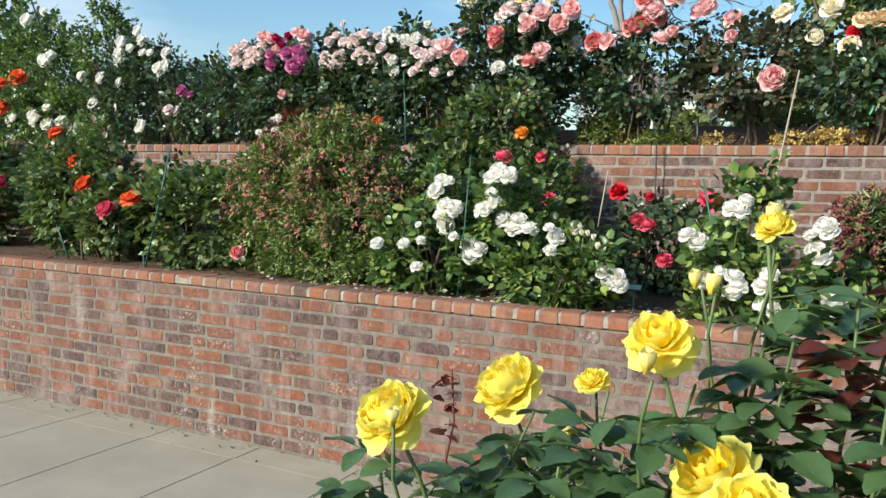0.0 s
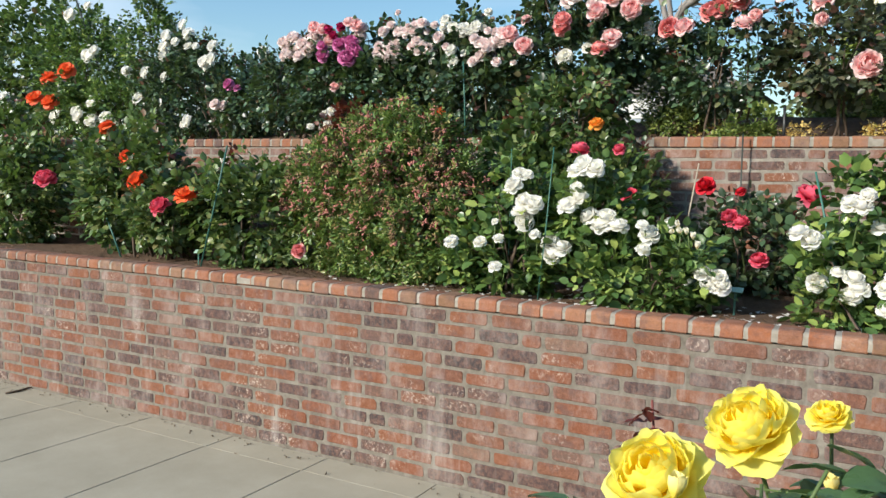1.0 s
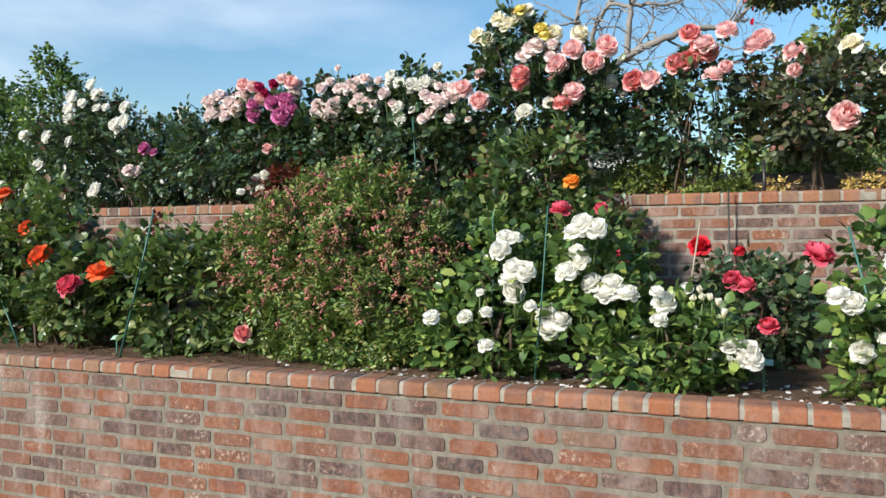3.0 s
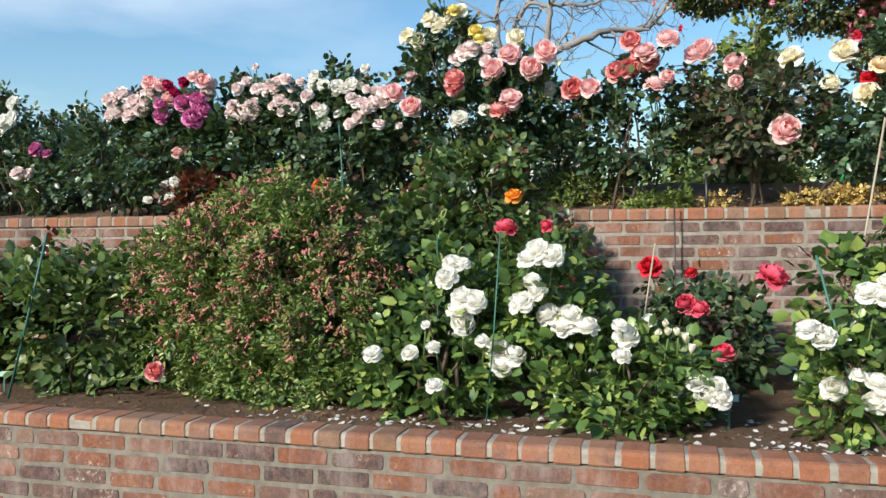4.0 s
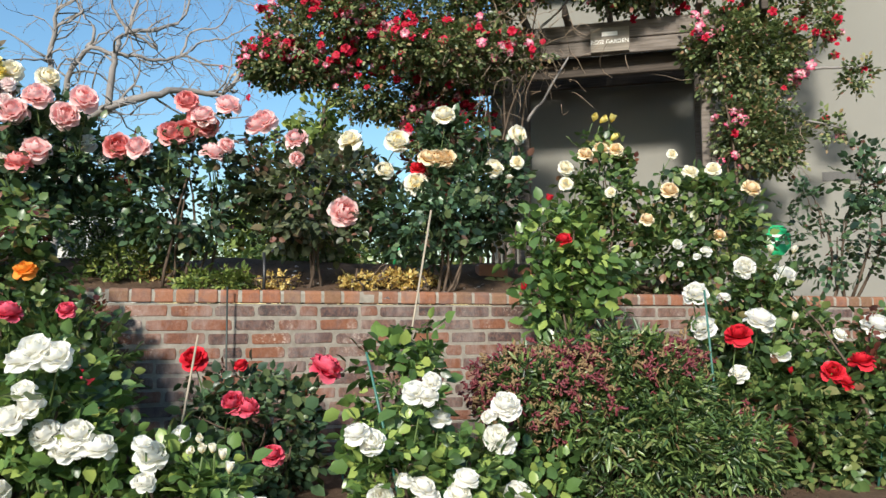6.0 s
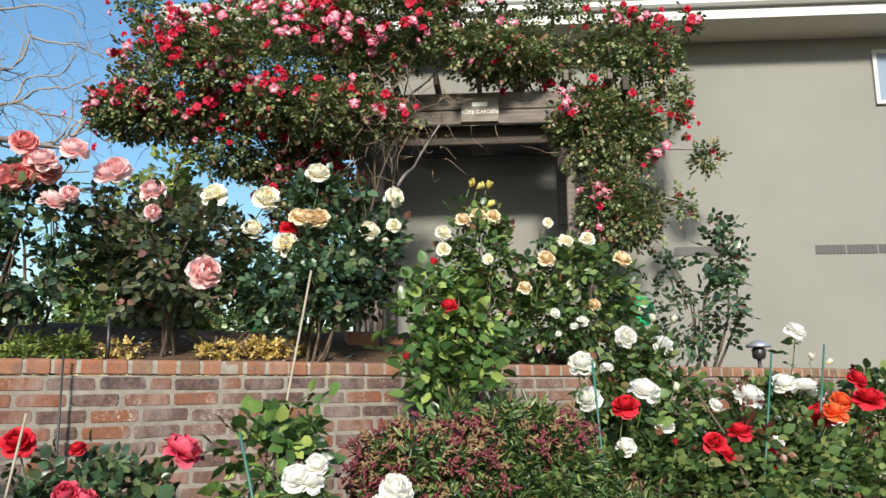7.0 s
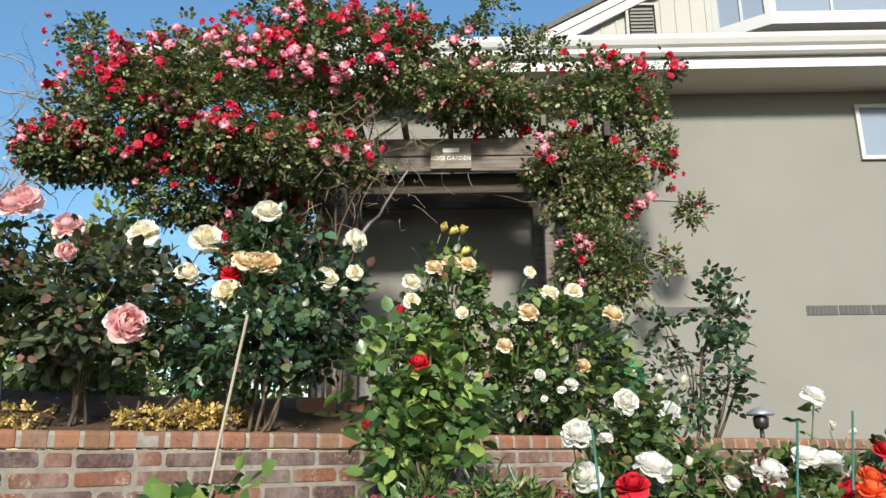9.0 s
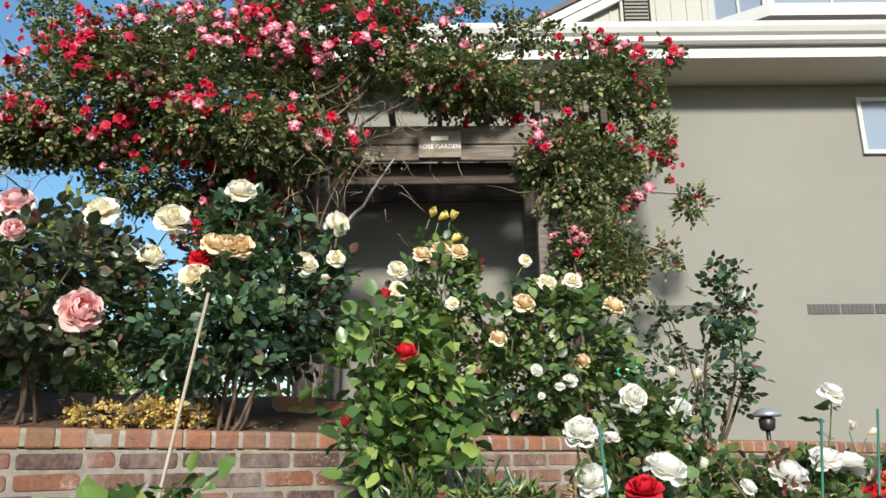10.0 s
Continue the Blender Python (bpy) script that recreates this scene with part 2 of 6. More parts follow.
PETAL = {
    "white": petal_material("white petal", (0.95, 0.93, 0.82), (0.97, 0.96, 0.93), share=0.5, mottle=0.08),
    "cream": petal_material("cream petal", (0.95, 0.86, 0.58), (0.96, 0.94, 0.84), share=0.4, mottle=0.15),
    "yellow": petal_material("yellow petal", (0.92, 0.74, 0.10), (0.94, 0.84, 0.34)),
    "lemon": petal_material("lemon petal", (0.99, 0.80, 0.012), (0.98, 0.92, 0.24), share=0.5, mottle=0.06),
    "apricot": petal_material("apricot petal", (0.92, 0.64, 0.28), (0.94, 0.83, 0.62), share=0.3),
    "orange": petal_material("orange petal", (0.90, 0.22, 0.05), (0.90, 0.15, 0.06), share=0.32, mottle=0.2),
    "tangerine": petal_material("tangerine petal", (0.94, 0.46, 0.05), (0.92, 0.34, 0.07), share=0.32, mottle=0.2),
    "coral": petal_material("coral petal", (0.84, 0.20, 0.20), (0.93, 0.46, 0.44), share=0.3),
    "pink": petal_material("pink petal", (0.95, 0.46, 0.45), (0.98, 0.77, 0.75), share=0.42, mottle=0.2),
    "blush": petal_material("blush petal", (0.94, 0.74, 0.72), (0.97, 0.89, 0.86), share=0.3),
    "magenta": petal_material("magenta petal", (0.62, 0.07, 0.32), (0.76, 0.28, 0.52)),
    "wine": petal_material("wine-red petal", (0.42, 0.010, 0.075), (0.52, 0.030, 0.130), share=0.25),
    "red": petal_material("red petal", (0.60, 0.010, 0.020), (0.70, 0.030, 0.052), share=0.3),
    "crimson": petal_material("crimson petal", (0.72, 0.024, 0.080), (0.87, 0.17, 0.25), share=0.3),
    "climber": petal_material("red and white petal", (0.80, 0.54, 0.58), (0.52, 0.012, 0.080), (0.62, 0.075, 0.185), share=0.2),
    "climber_red": petal_material("crimson climber petal", (0.40, 0.006, 0.022), (0.55, 0.008, 0.050), share=0.2),
}
PETAL["bud_yellow"], PETAL["bud_red"], PETAL["bud_cream"] = PETAL["yellow"], PETAL["red"], PETAL["cream"]


def plain(name, c, rough=0.6, metal=0.0, vary=0.25, scale=20):
    m = Mat(name, rough=rough, metal=metal)
    pos = m.place()
    n = m.noise(scale, 5, 0.6, pos)
    m.color(m.mix(vary, c, m.ramp(n, [(0.3, (0.45, 0.45, 0.45)), (0.7, (1, 1, 1))]), "MULTIPLY"))
    m.rough(n, max(rough - 0.1, 0.05), min(rough + 0.1, 1))
    m.bump(m.noise(scale * 8, 3, 0.6, pos), 0.15, 0.003)
    return m.m


def wood_material(name, lo, hi):
    m = Mat(name, rough=0.85, spec=0.2)
    mp = m.node("ShaderNodeMapping", Scale=(2.0, 30.0, 30.0))
    m.link(m.coords("Object"), mp.inputs["Vector"])
    g = m.noise(2.0, 6, 0.65, mp.outputs["Vector"])
    m.color(m.ramp(g, [(0.3, lo), (0.7, hi)]))
    m.bump(g, 0.5, 0.004)
    return m.m


def stucco_material():
    m = Mat("stucco", rough=0.92, spec=0.2)
    pos = m.place()
    big = m.noise(0.7, 5, 0.6, pos)
    m.color(m.ramp(big, [(0.3, (0.200, 0.194, 0.169)), (0.7, (0.230, 0.223, 0.196))]))
    m.bump(m.noise(130, 4, 0.7, pos), 0.35, 0.004)
    return m.m


BRICK_ONE = brick_material("brick", True, 0.6)
BRICK_MANY = brick_material("bricks", False, 0.6)
CAP_ONE = brick_material("cap brick", True, 0.25, CAP_STOPS)
CAP_MANY = brick_material("cap bricks", False, 0.25, CAP_STOPS)
MORTAR = mortar_material()
MORTAR_PALE = mortar_material("pale mortar", (0.215, 0.192, 0.160), (0.345, 0.312, 0.262))
CAP_MORTAR = mortar_material("cap mortar", (0.245, 0.222, 0.182), (0.375, 0.342, 0.288))
SOIL = soil_material()
CONCRETE = concrete_material("sidewalk concrete", (0.320, 0.290, 0.216), (0.395, 0.360, 0.275))
ASPHALT = concrete_material("asphalt", (0.04, 0.04, 0.04), (0.065, 0.065, 0.062))
CANE = plain("green cane", (0.10, 0.15, 0.045), 0.55, vary=0.5)
BARK = plain("brown cane", (0.11, 0.075, 0.05), 0.85, vary=0.6)
GREYBARK = plain("grey bark", (0.27, 0.245, 0.225), 0.9, vary=0.5, scale=6)
STAKE = plain("green stake", (0.032, 0.125, 0.095), 0.5)
STAKE_DARK = plain("dark metal stake", (0.025, 0.035, 0.028), 0.5)
BAMBOO = plain("bamboo", (0.36, 0.30, 0.22), 0.6, vary=0.4)
STUCCO = stucco_material()
WHITE = plain("white paint", (0.47, 0.465, 0.44), 0.45, vary=0.12, scale=4)
# soffit colour lightened to stand in for light bounced up under the eave
SOFFIT_BOUNCE = plain("soffit lightened for bounce", (0.56, 0.53, 0.45), 0.7, vary=0.12, scale=3)
SIDING = plain("grey siding", (0.37, 0.36, 0.315), 0.7, vary=0.12, scale=3)
LOUVRE = plain("louvre slats", (0.16, 0.15, 0.12), 0.6, vary=0.2)
DARK = plain("dark opening", (0.02, 0.02, 0.022), 0.6)
MESHMETAL = plain("vent mesh", (0.07, 0.066, 0.06), 0.6, vary=0.4, scale=60)
WOOD = wood_material("weathered wood", (0.085, 0.068, 0.055), (0.21, 0.18, 0.155))
# WOOD's grain in a darker tone, for inner beam, back beam and beam end
WOOD_DARK = wood_material("darker arbor wood", (0.035, 0.028, 0.022), (0.09, 0.072, 0.058))
SIGNWOOD = wood_material("sign wood", (0.15, 0.13, 0.105), (0.27, 0.235, 0.19))
SHINGLE = plain("roof shingle", (0.13, 0.12, 0.115), 0.95, vary=0.5, scale=12)
BLACK = plain("black metal", (0.02, 0.02, 0.02), 0.4)
TERRACOTTA = plain("terracotta", (0.46, 0.20, 0.11), 0.8)
SIGNGREEN = plain("green sign plastic", (0.02, 0.42, 0.16), 0.4, vary=0.1)
LETTER = plain("white lettering", (0.80, 0.78, 0.72), 0.6, vary=0.1)
GLASS = Mat("window glass", rough=0.05, spec=0.8).color((0.22, 0.26, 0.31)).m


# ---- building blocks ----
def mesh_from(name, verts, faces, smooth=False):
    me = bpy.data.meshes.new(name)
    me.from_pydata(verts, [], faces)
    if smooth:
        me.polygons.foreach_set("use_smooth", [True] * len(me.polygons))
    me.update()
    return me


def part(name, data, material, parent=None, label=""):
    """Links a bmesh or a mesh as one object under a thing or a part."""
    if isinstance(data, bmesh.types.BMesh):
        me = bpy.data.meshes.new(name)
        data.to_mesh(me)
        data.free()
    else:
        me = data
    if material is not None and not me.materials:
        me.materials.append(material)
    ob = new(name, me)
    if parent is not None:
        ob.parent = parent
    if label:
        ob["label"] = label
    return ob


def box_into(bm, lo, hi, bevel=0.0, m=None):
    made = bmesh.ops.create_cube(bm, size=1.0)["verts"]
    c = [(a + b) / 2 for a, b in zip(lo, hi)]
    s = [b - a for a, b in zip(lo, hi)]
    for v in made:
        v.co = Vector((c[0] + v.co.x * s[0], c[1] + v.co.y * s[1], c[2] + v.co.z * s[2]))
    if bevel:
        edges = list({e for v in made for e in v.link_edges})
        made = bmesh.ops.bevel(bm, geom=edges, offset=bevel, segments=1, affect="EDGES")["verts"]
        made = list({v for v in made})
    if m is not None:
        bmesh.ops.transform(bm, matrix=m, verts=made)
    return bm


def box(lo, hi, bevel=0.0, m=None):
    return box_into(bmesh.new(), lo, hi, bevel, m)


def tube(points, radii, sides=6):
    """Vertices and faces of a tube along points."""
    P = [Vector(p) for p in points]
    verts, faces = [], []
    for i, p in enumerate(P):
        d = (P[min(i + 1, len(P) - 1)] - P[max(i - 1, 0)]).normalized()
        a = d.orthogonal().normalized()
        b = d.cross(a)
        r = radii[i] if isinstance(radii, (list, tuple)) else radii
        for k in range(sides):
            w = 2 * math.pi * k / sides
            verts.append(p + (a * math.cos(w) + b * math.sin(w)) * r)
    for i in range(len(P) - 1):
        for k in range(sides):
            j = (k + 1) % sides
            faces.append((i * sides + k, i * sides + j, (i + 1) * sides + j, (i + 1) * sides + k))
    faces.append(tuple(range(sides))[::-1])
    faces.append(tuple((len(P) - 1) * sides + k for k in range(sides)))
    return verts, faces


def tubes(name, runs, sides=6):
    V, F = [], []
    for pts, rad in runs:
        v, f = tube(pts, rad, sides)
        o = len(V)
        V += v
        F += [tuple(o + i for i in q) for q in f]
    return mesh_from(name, V, F, True)


def thing(name, label, category, at=(0, 0, 0), group=""):
    e = new(name)
    e.location = at
    e.empty_display_size = 0.1
    return tagged(e, label, category, group)


# ---- leaves: one small folded leaf, five of them to a spray ----
LEAF_V = np.array([(0, 0, 0), (0, .34, -.03), (0, .70, -.02), (0, 1.0, -.10),
                   (-.30, .28, .07), (-.27, .66, .06), (.30, .28, .07), (.27, .66, .06)])
LEAF_F = [(0, 6, 1), (1, 6, 7, 2), (2, 7, 3), (0, 1, 4), (1, 2, 5, 4), (2, 3, 5)]


def rot_xyz(ax, ay, az):
    return np.array(Euler((ax, ay, az)).to_matrix())


def spray_template(rng, leaflets=5, length=0.058, wide=1.0, spread=0.055):
    """A compound leaf along +y, drooping a little."""
    V, F = [], []
    spots = [(0, 1.0, 0)]
    for i in range((leaflets - 1) // 2):
        spots += [(-1, 0.62 - 0.36 * i, 1), (1, 0.62 - 0.36 * i, 1)]
    for side, along, lateral in spots:
        s = length * rng.uniform(0.78, 1.12) * (1.1 if not lateral else 0.95)
        R = rot_xyz(rng.uniform(-.5, .35), rng.uniform(-.5, .5), -side * rng.uniform(0.8, 1.25))
        v = (LEAF_V * np.array([s * wide * 1.15, s, s])) @ R.T + np.array([side * 0.006, along * spread * 1.5, -0.012 * along])
        o = sum(len(a) for a in V)
        V.append(v)
        F += [tuple(o + i for i in f) for f in LEAF_F]
    return np.vstack(V), F


rng0 = np.random.RandomState(5)
SPRAYS = [spray_template(rng0, 5, 0.052, 1.0, 0.05) for _ in range(6)]
CLIMB_SPRAYS = [spray_template(rng0, 5, 0.045, 0.95, 0.042) for _ in range(5)]
WHORLS = [spray_template(rng0, 7, 0.042, 0.55, 0.035) for _ in range(5)]
FAR_SPRAYS = [spray_template(rng0, 5, 0.11, 1.2, 0.10) for _ in range(4)]


def frames_from(out, rng, lift=0.35):
    """Rotations whose y axis points roughly along out and whose z axis tends upward."""
    n = len(out)
    y = out + rng.normal(0, 0.55, (n, 3))
    y[:, 2] += lift * 0.3
    y /= np.linalg.norm(y, axis=1, keepdims=True) + 1e-9
    up = np.tile(np.array([0, 0, 1.0]), (n, 1)) + rng.normal(0, 0.45, (n, 3)) + out * 0.5
    x = np.cross(y, up)
    x /= np.linalg.norm(x, axis=1, keepdims=True) + 1e-9
    z = np.cross(x, y)
    return np.stack([x, y, z], axis=2)


def scatter_mesh(name, templates, pos, rot, scale, rng):
    """One mesh of many copies of small templates."""
    V, L, C = [], [], []
    off = 0
    pick = rng.randint(0, len(templates), len(pos))
    for k, (tv, tf) in enumerate(templates):
        sel = np.where(pick == k)[0]
        if not len(sel):
            continue
        v = np.einsum("nij,mj->nmi", rot[sel], tv) * scale[sel][:, None, None] + pos[sel][:, None, :]
        flat = np.concatenate([np.array(f) for f in tf])
        cnt = np.array([len(f) for f in tf])
        idx = flat[None, :] + (off + np.arange(len(sel)) * len(tv))[:, None]
        V.append(v.reshape(-1, 3))
        L.append(idx.ravel())
        C.append(np.tile(cnt, len(sel)))
        off += len(sel) * len(tv)
    V, L, C = np.concatenate(V), np.concatenate(L), np.concatenate(C)
    me = bpy.data.meshes.new(name)
    me.vertices.add(len(V))
    me.vertices.foreach_set("co", V.astype(np.float32).ravel())
    me.loops.add(len(L))
    me.loops.foreach_set("vertex_index", L.astype(np.int32))
    me.polygons.add(len(C))
    starts = np.concatenate([[0], np.cumsum(C)[:-1]])
    me.polygons.foreach_set("loop_start", starts.astype(np.int32))
    me.polygons.foreach_set("use_smooth", np.ones(len(C), dtype=bool))
    me.update(calc_edges=True)
    return me


def lobe_points(lobes, per_area, rng, gap=0.0, shell=0.5, gap_scale=3.0):
    """Points in ellipsoids, thicker near the skin, with noise gaps; and the way outward at each."""
    P, O = [], []
    for cx, cy, cz, rx, ry, rz in lobes:
        n = int(per_area * (rx * rz + rx * ry + ry * rz) * 2.2)
        d = rng.normal(0, 1, (n, 3))
        d /= np.linalg.norm(d, axis=1, keepdims=True)
        rad = shell + (1 - shell) * rng.uniform(0, 1, n) ** 0.6
        rad *= 1 + rng.normal(0, 0.09, n)
        p = d * rad[:, None] * np.array([rx, ry, rz]) + np.array([cx, cy, cz])
        if gap:
            keep = np.array([noise.noise(Vector(q) * gap_scale) for q in p]) > -1 + gap
            p, d = p[keep], d[keep]
        P.append(p)
        O.append(d)
    return np.concatenate(P), np.concatenate(O)


# ---- blooms ----
def petal_grid(width, height, cup, curl, wave, rng, n=4, m=4):
    """One petal growing up along z from the origin, bulging to -y, its rim curled outward."""
    V, F = [], []
    ph = rng.uniform(0, 6)
    for j in range(m):
        t = j / (m - 1)
        w = width * (0.35 + 0.9 * math.sin(min(t, 0.92) * math.pi * 0.62)) * (1 if t < 0.99 else 0.78)
        for i in range(n):
            s = i / (n - 1) * 2 - 1
            x = s * w * 0.5
            bulge = -cup * math.sin(t * math.pi * 0.76) + cup * 0.9 * s * s * math.sin(t * math.pi * 0.5)
            out = bulge - curl * max(0, t - 0.55) ** 2 * 4
            z = height * (t - 0.10 * s * s * t - curl * max(0, t - 0.7) * 0.5) + wave * math.sin(s * 5 + ph) * t
            V.append((x, out, z))
    for j in range(m - 1):
        for i in range(n - 1):
            a = j * n + i
            F.append((a, a + 1, a + n + 1, a + n))
    return np.array(V), F


def bloom_petals(rng, rings, n=4, ruffle=0.018):
    """rings: count, lean outward in degrees, width, height, cup, curl, foot radius. Gives petals as (verts, faces); the bloom is about 1 wide."""
    out = []
    for count, lean, width, height, cup, curl, foot in rings:
        a0 = rng.uniform(0, 6)
        for k in range(count):
            v, f = petal_grid(width * rng.uniform(0.9, 1.12), height * rng.uniform(0.9, 1.08), cup, curl * rng.uniform(0.6, 1.4), ruffle, rng, n, n)
            v = v @ rot_xyz(radians(lean + rng.uniform(-9, 9)), 0, 0).T
            v[:, 1] -= foot
            v = v @ rot_xyz(0, 0, a0 + 2 * math.pi * k / count + rng.uniform(-.22, .22)).T
            out.append((v, f))
    return out


FULL = [(5, 80, .52, .45, .08, .26, .05), (5, 62, .50, .46, .13, .22, .06), (6, 46, .48, .47, .17, .15, .07), (6, 31, .44, .47, .18, .09, .08), (6, 17, .37, .46, .17, .04, .09), (5, 4, .30, .45, .14, .01, .09), (4, -8, .22, .44, .10, .0, .07)]
LOOSE = [(5, 84, .55, .47, .06, .26, .05), (5, 66, .52, .47, .10, .24, .06), (6, 48, .46, .46, .14, .18, .07), (5, 28, .38, .44, .15, .10, .08), (5, 10, .30, .43, .13, .04, .08), (4, -5, .22, .41, .10, .0, .06)]
CUPPED = [(5, 72, .50, .46, .12, .26, .06), (6, 55, .49, .47, .17, .20, .07), (6, 40, .47, .47, .20, .12, .08), (6, 27, .43, .47, .20, .07, .09), (6, 14, .36, .46, .18, .03, .10), (5, 2, .30, .45, .15, .0, .10), (4, -9, .22, .44, .10, .0, .07)]
SINGLE = [(5, 78, .46, .48, .05, .16, .03), (4, 60, .40, .42, .06, .14, .03)]
RAGGED = [(5, 82, .34, .50, .05, .30, .05), (5, 58, .30, .46, .08, .28, .05), (4, 30, .26, .36, .10, .15, .05)]
OPEN = [(5, 82, .58, .47, .08, .26, .05), (5, 58, .58, .48, .18, .18, .07), (5, 35, .54, .48, .24, .08, .08), (4, 14, .44, .46, .22, .02, .08), (3, -4, .30, .44, .14, .0, .07)]
BUD = [(3, 8, .26, .62, .15, .04, .0), (3, 3, .2, .60, .12, .0, .0)]


def joined(petals, n=4):
    """All petals as one piece, held together at the foot."""
    V, F = [np.array([(0, 0, -0.03)])], []
    o = 1
    for v, f in petals:
        V.append(v)
        F += [tuple(o + i for i in q) for q in f] + [(0, o + n // 2 - 1, o + n // 2)]
        o += len(v)
    return [tuple(p) for p in np.vstack(V)], F


BLOOM_MESHES = {}


def bloom_mesh(colour, kind, variant):
    key = (colour, kind, variant)
    if key not in BLOOM_MESHES:
        rng = np.random.RandomState(variant * 17 + len(kind))
        rings = {"full": FULL, "loose": LOOSE, "cupped": CUPPED, "single": SINGLE, "ragged": RAGGED, "open": OPEN, "bud": BUD}[kind]
        me = mesh_from("bloom", *joined(bloom_petals(rng, rings)), True)
        me.materials.append(PETAL[colour])
        BLOOM_MESHES[key] = me
    return BLOOM_MESHES[key]


SEPALS = mesh_from("sepals", *tube([(0, 0, -.10), (0, 0, -.04), (0, 0, 0.02), (0, 0, .07)], [.03, .07, .085, .03], 7), True)
SEPALS.materials.append(CANE)

KIND = {"white": ("open", "open", "cupped"), "cream": ("open", "loose"), "yellow": ("full", "cupped"), "apricot": ("loose", "full"), "orange": ("loose", "full"), "tangerine": ("loose", "full"),
        "coral": ("full", "cupped"), "pink": ("open", "cupped"), "blush": ("full", "loose"), "magenta": ("full",), "wine": ("full", "open"), "red": ("open", "loose"), "crimson": ("open", "cupped"),
        "bud_yellow": ("bud",), "bud_red": ("bud",), "bud_cream": ("bud",), "climber": ("ragged",), "climber_red": ("ragged", "ragged", "single")}
WORD = {"bud_yellow": "yellow rosebud", "bud_red": "red rosebud", "bud_cream": "cream rosebud"}


def add_bloom(parent, at, size, colour, out, rng, named=True):
    kinds = KIND[colour]
    me = bloom_mesh(colour, kinds[rng.randint(len(kinds))], int(rng.randint(3)))
    bud = colour.startswith("bud")
    b = part("rosebud" if bud else "bloom", me, None, parent, (WORD.get(colour) or colour + " rose bloom") if named else "")
    z = (Vector(out) + Vector(rng.normal(0, 0.22, 3))).normalized()
    q = z.to_track_quat("Z", "Y")
    s = size * (1.9 if bud else 0.88)
    b.matrix_basis = Matrix.Translation(Vector(at) - z * s * 0.16) @ q.to_matrix().to_4x4() @ pose(0, 0, 0, 0, 0, rng.uniform(0, 360)) @ Matrix.Diagonal((s, s, s, 1))
    return b


VIEW_SIDE = Vector((0.0, -0.85, 0.50))


def cane_run(a, b, rng, r0, r1, sway=0.08, n=6):
    a, b = Vector(a), Vector(b)
    pts, rad = [], []
    bend = Vector(rng.normal(0, sway, 3))
    for i in range(n):
        t = i / (n - 1)
        p = a.lerp(b, t)
        rise = Vector((a.x, a.y, 0)).lerp(Vector((b.x, b.y, 0)), t ** 1.6)
        p.x, p.y = rise.x, rise.y
        pts.append(p + bend * math.sin(t * math.pi) + Vector(rng.normal(0, 0.006, 3)))
        rad.append(r0 + (r1 - r0) * t)
    return pts, rad


SPRAY_MESHES = {}


def spray_mesh(leaf, k):
    if (leaf, k) not in SPRAY_MESHES:
        me = mesh_from("leaf_spray", [tuple(v) for v in SPRAYS[k][0]], SPRAYS[k][1], True)
        me.materials.append(LEAF[leaf])
        SPRAY_MESHES[leaf, k] = me
    return SPRAY_MESHES[leaf, k]


BUSH_COUNT = [0]


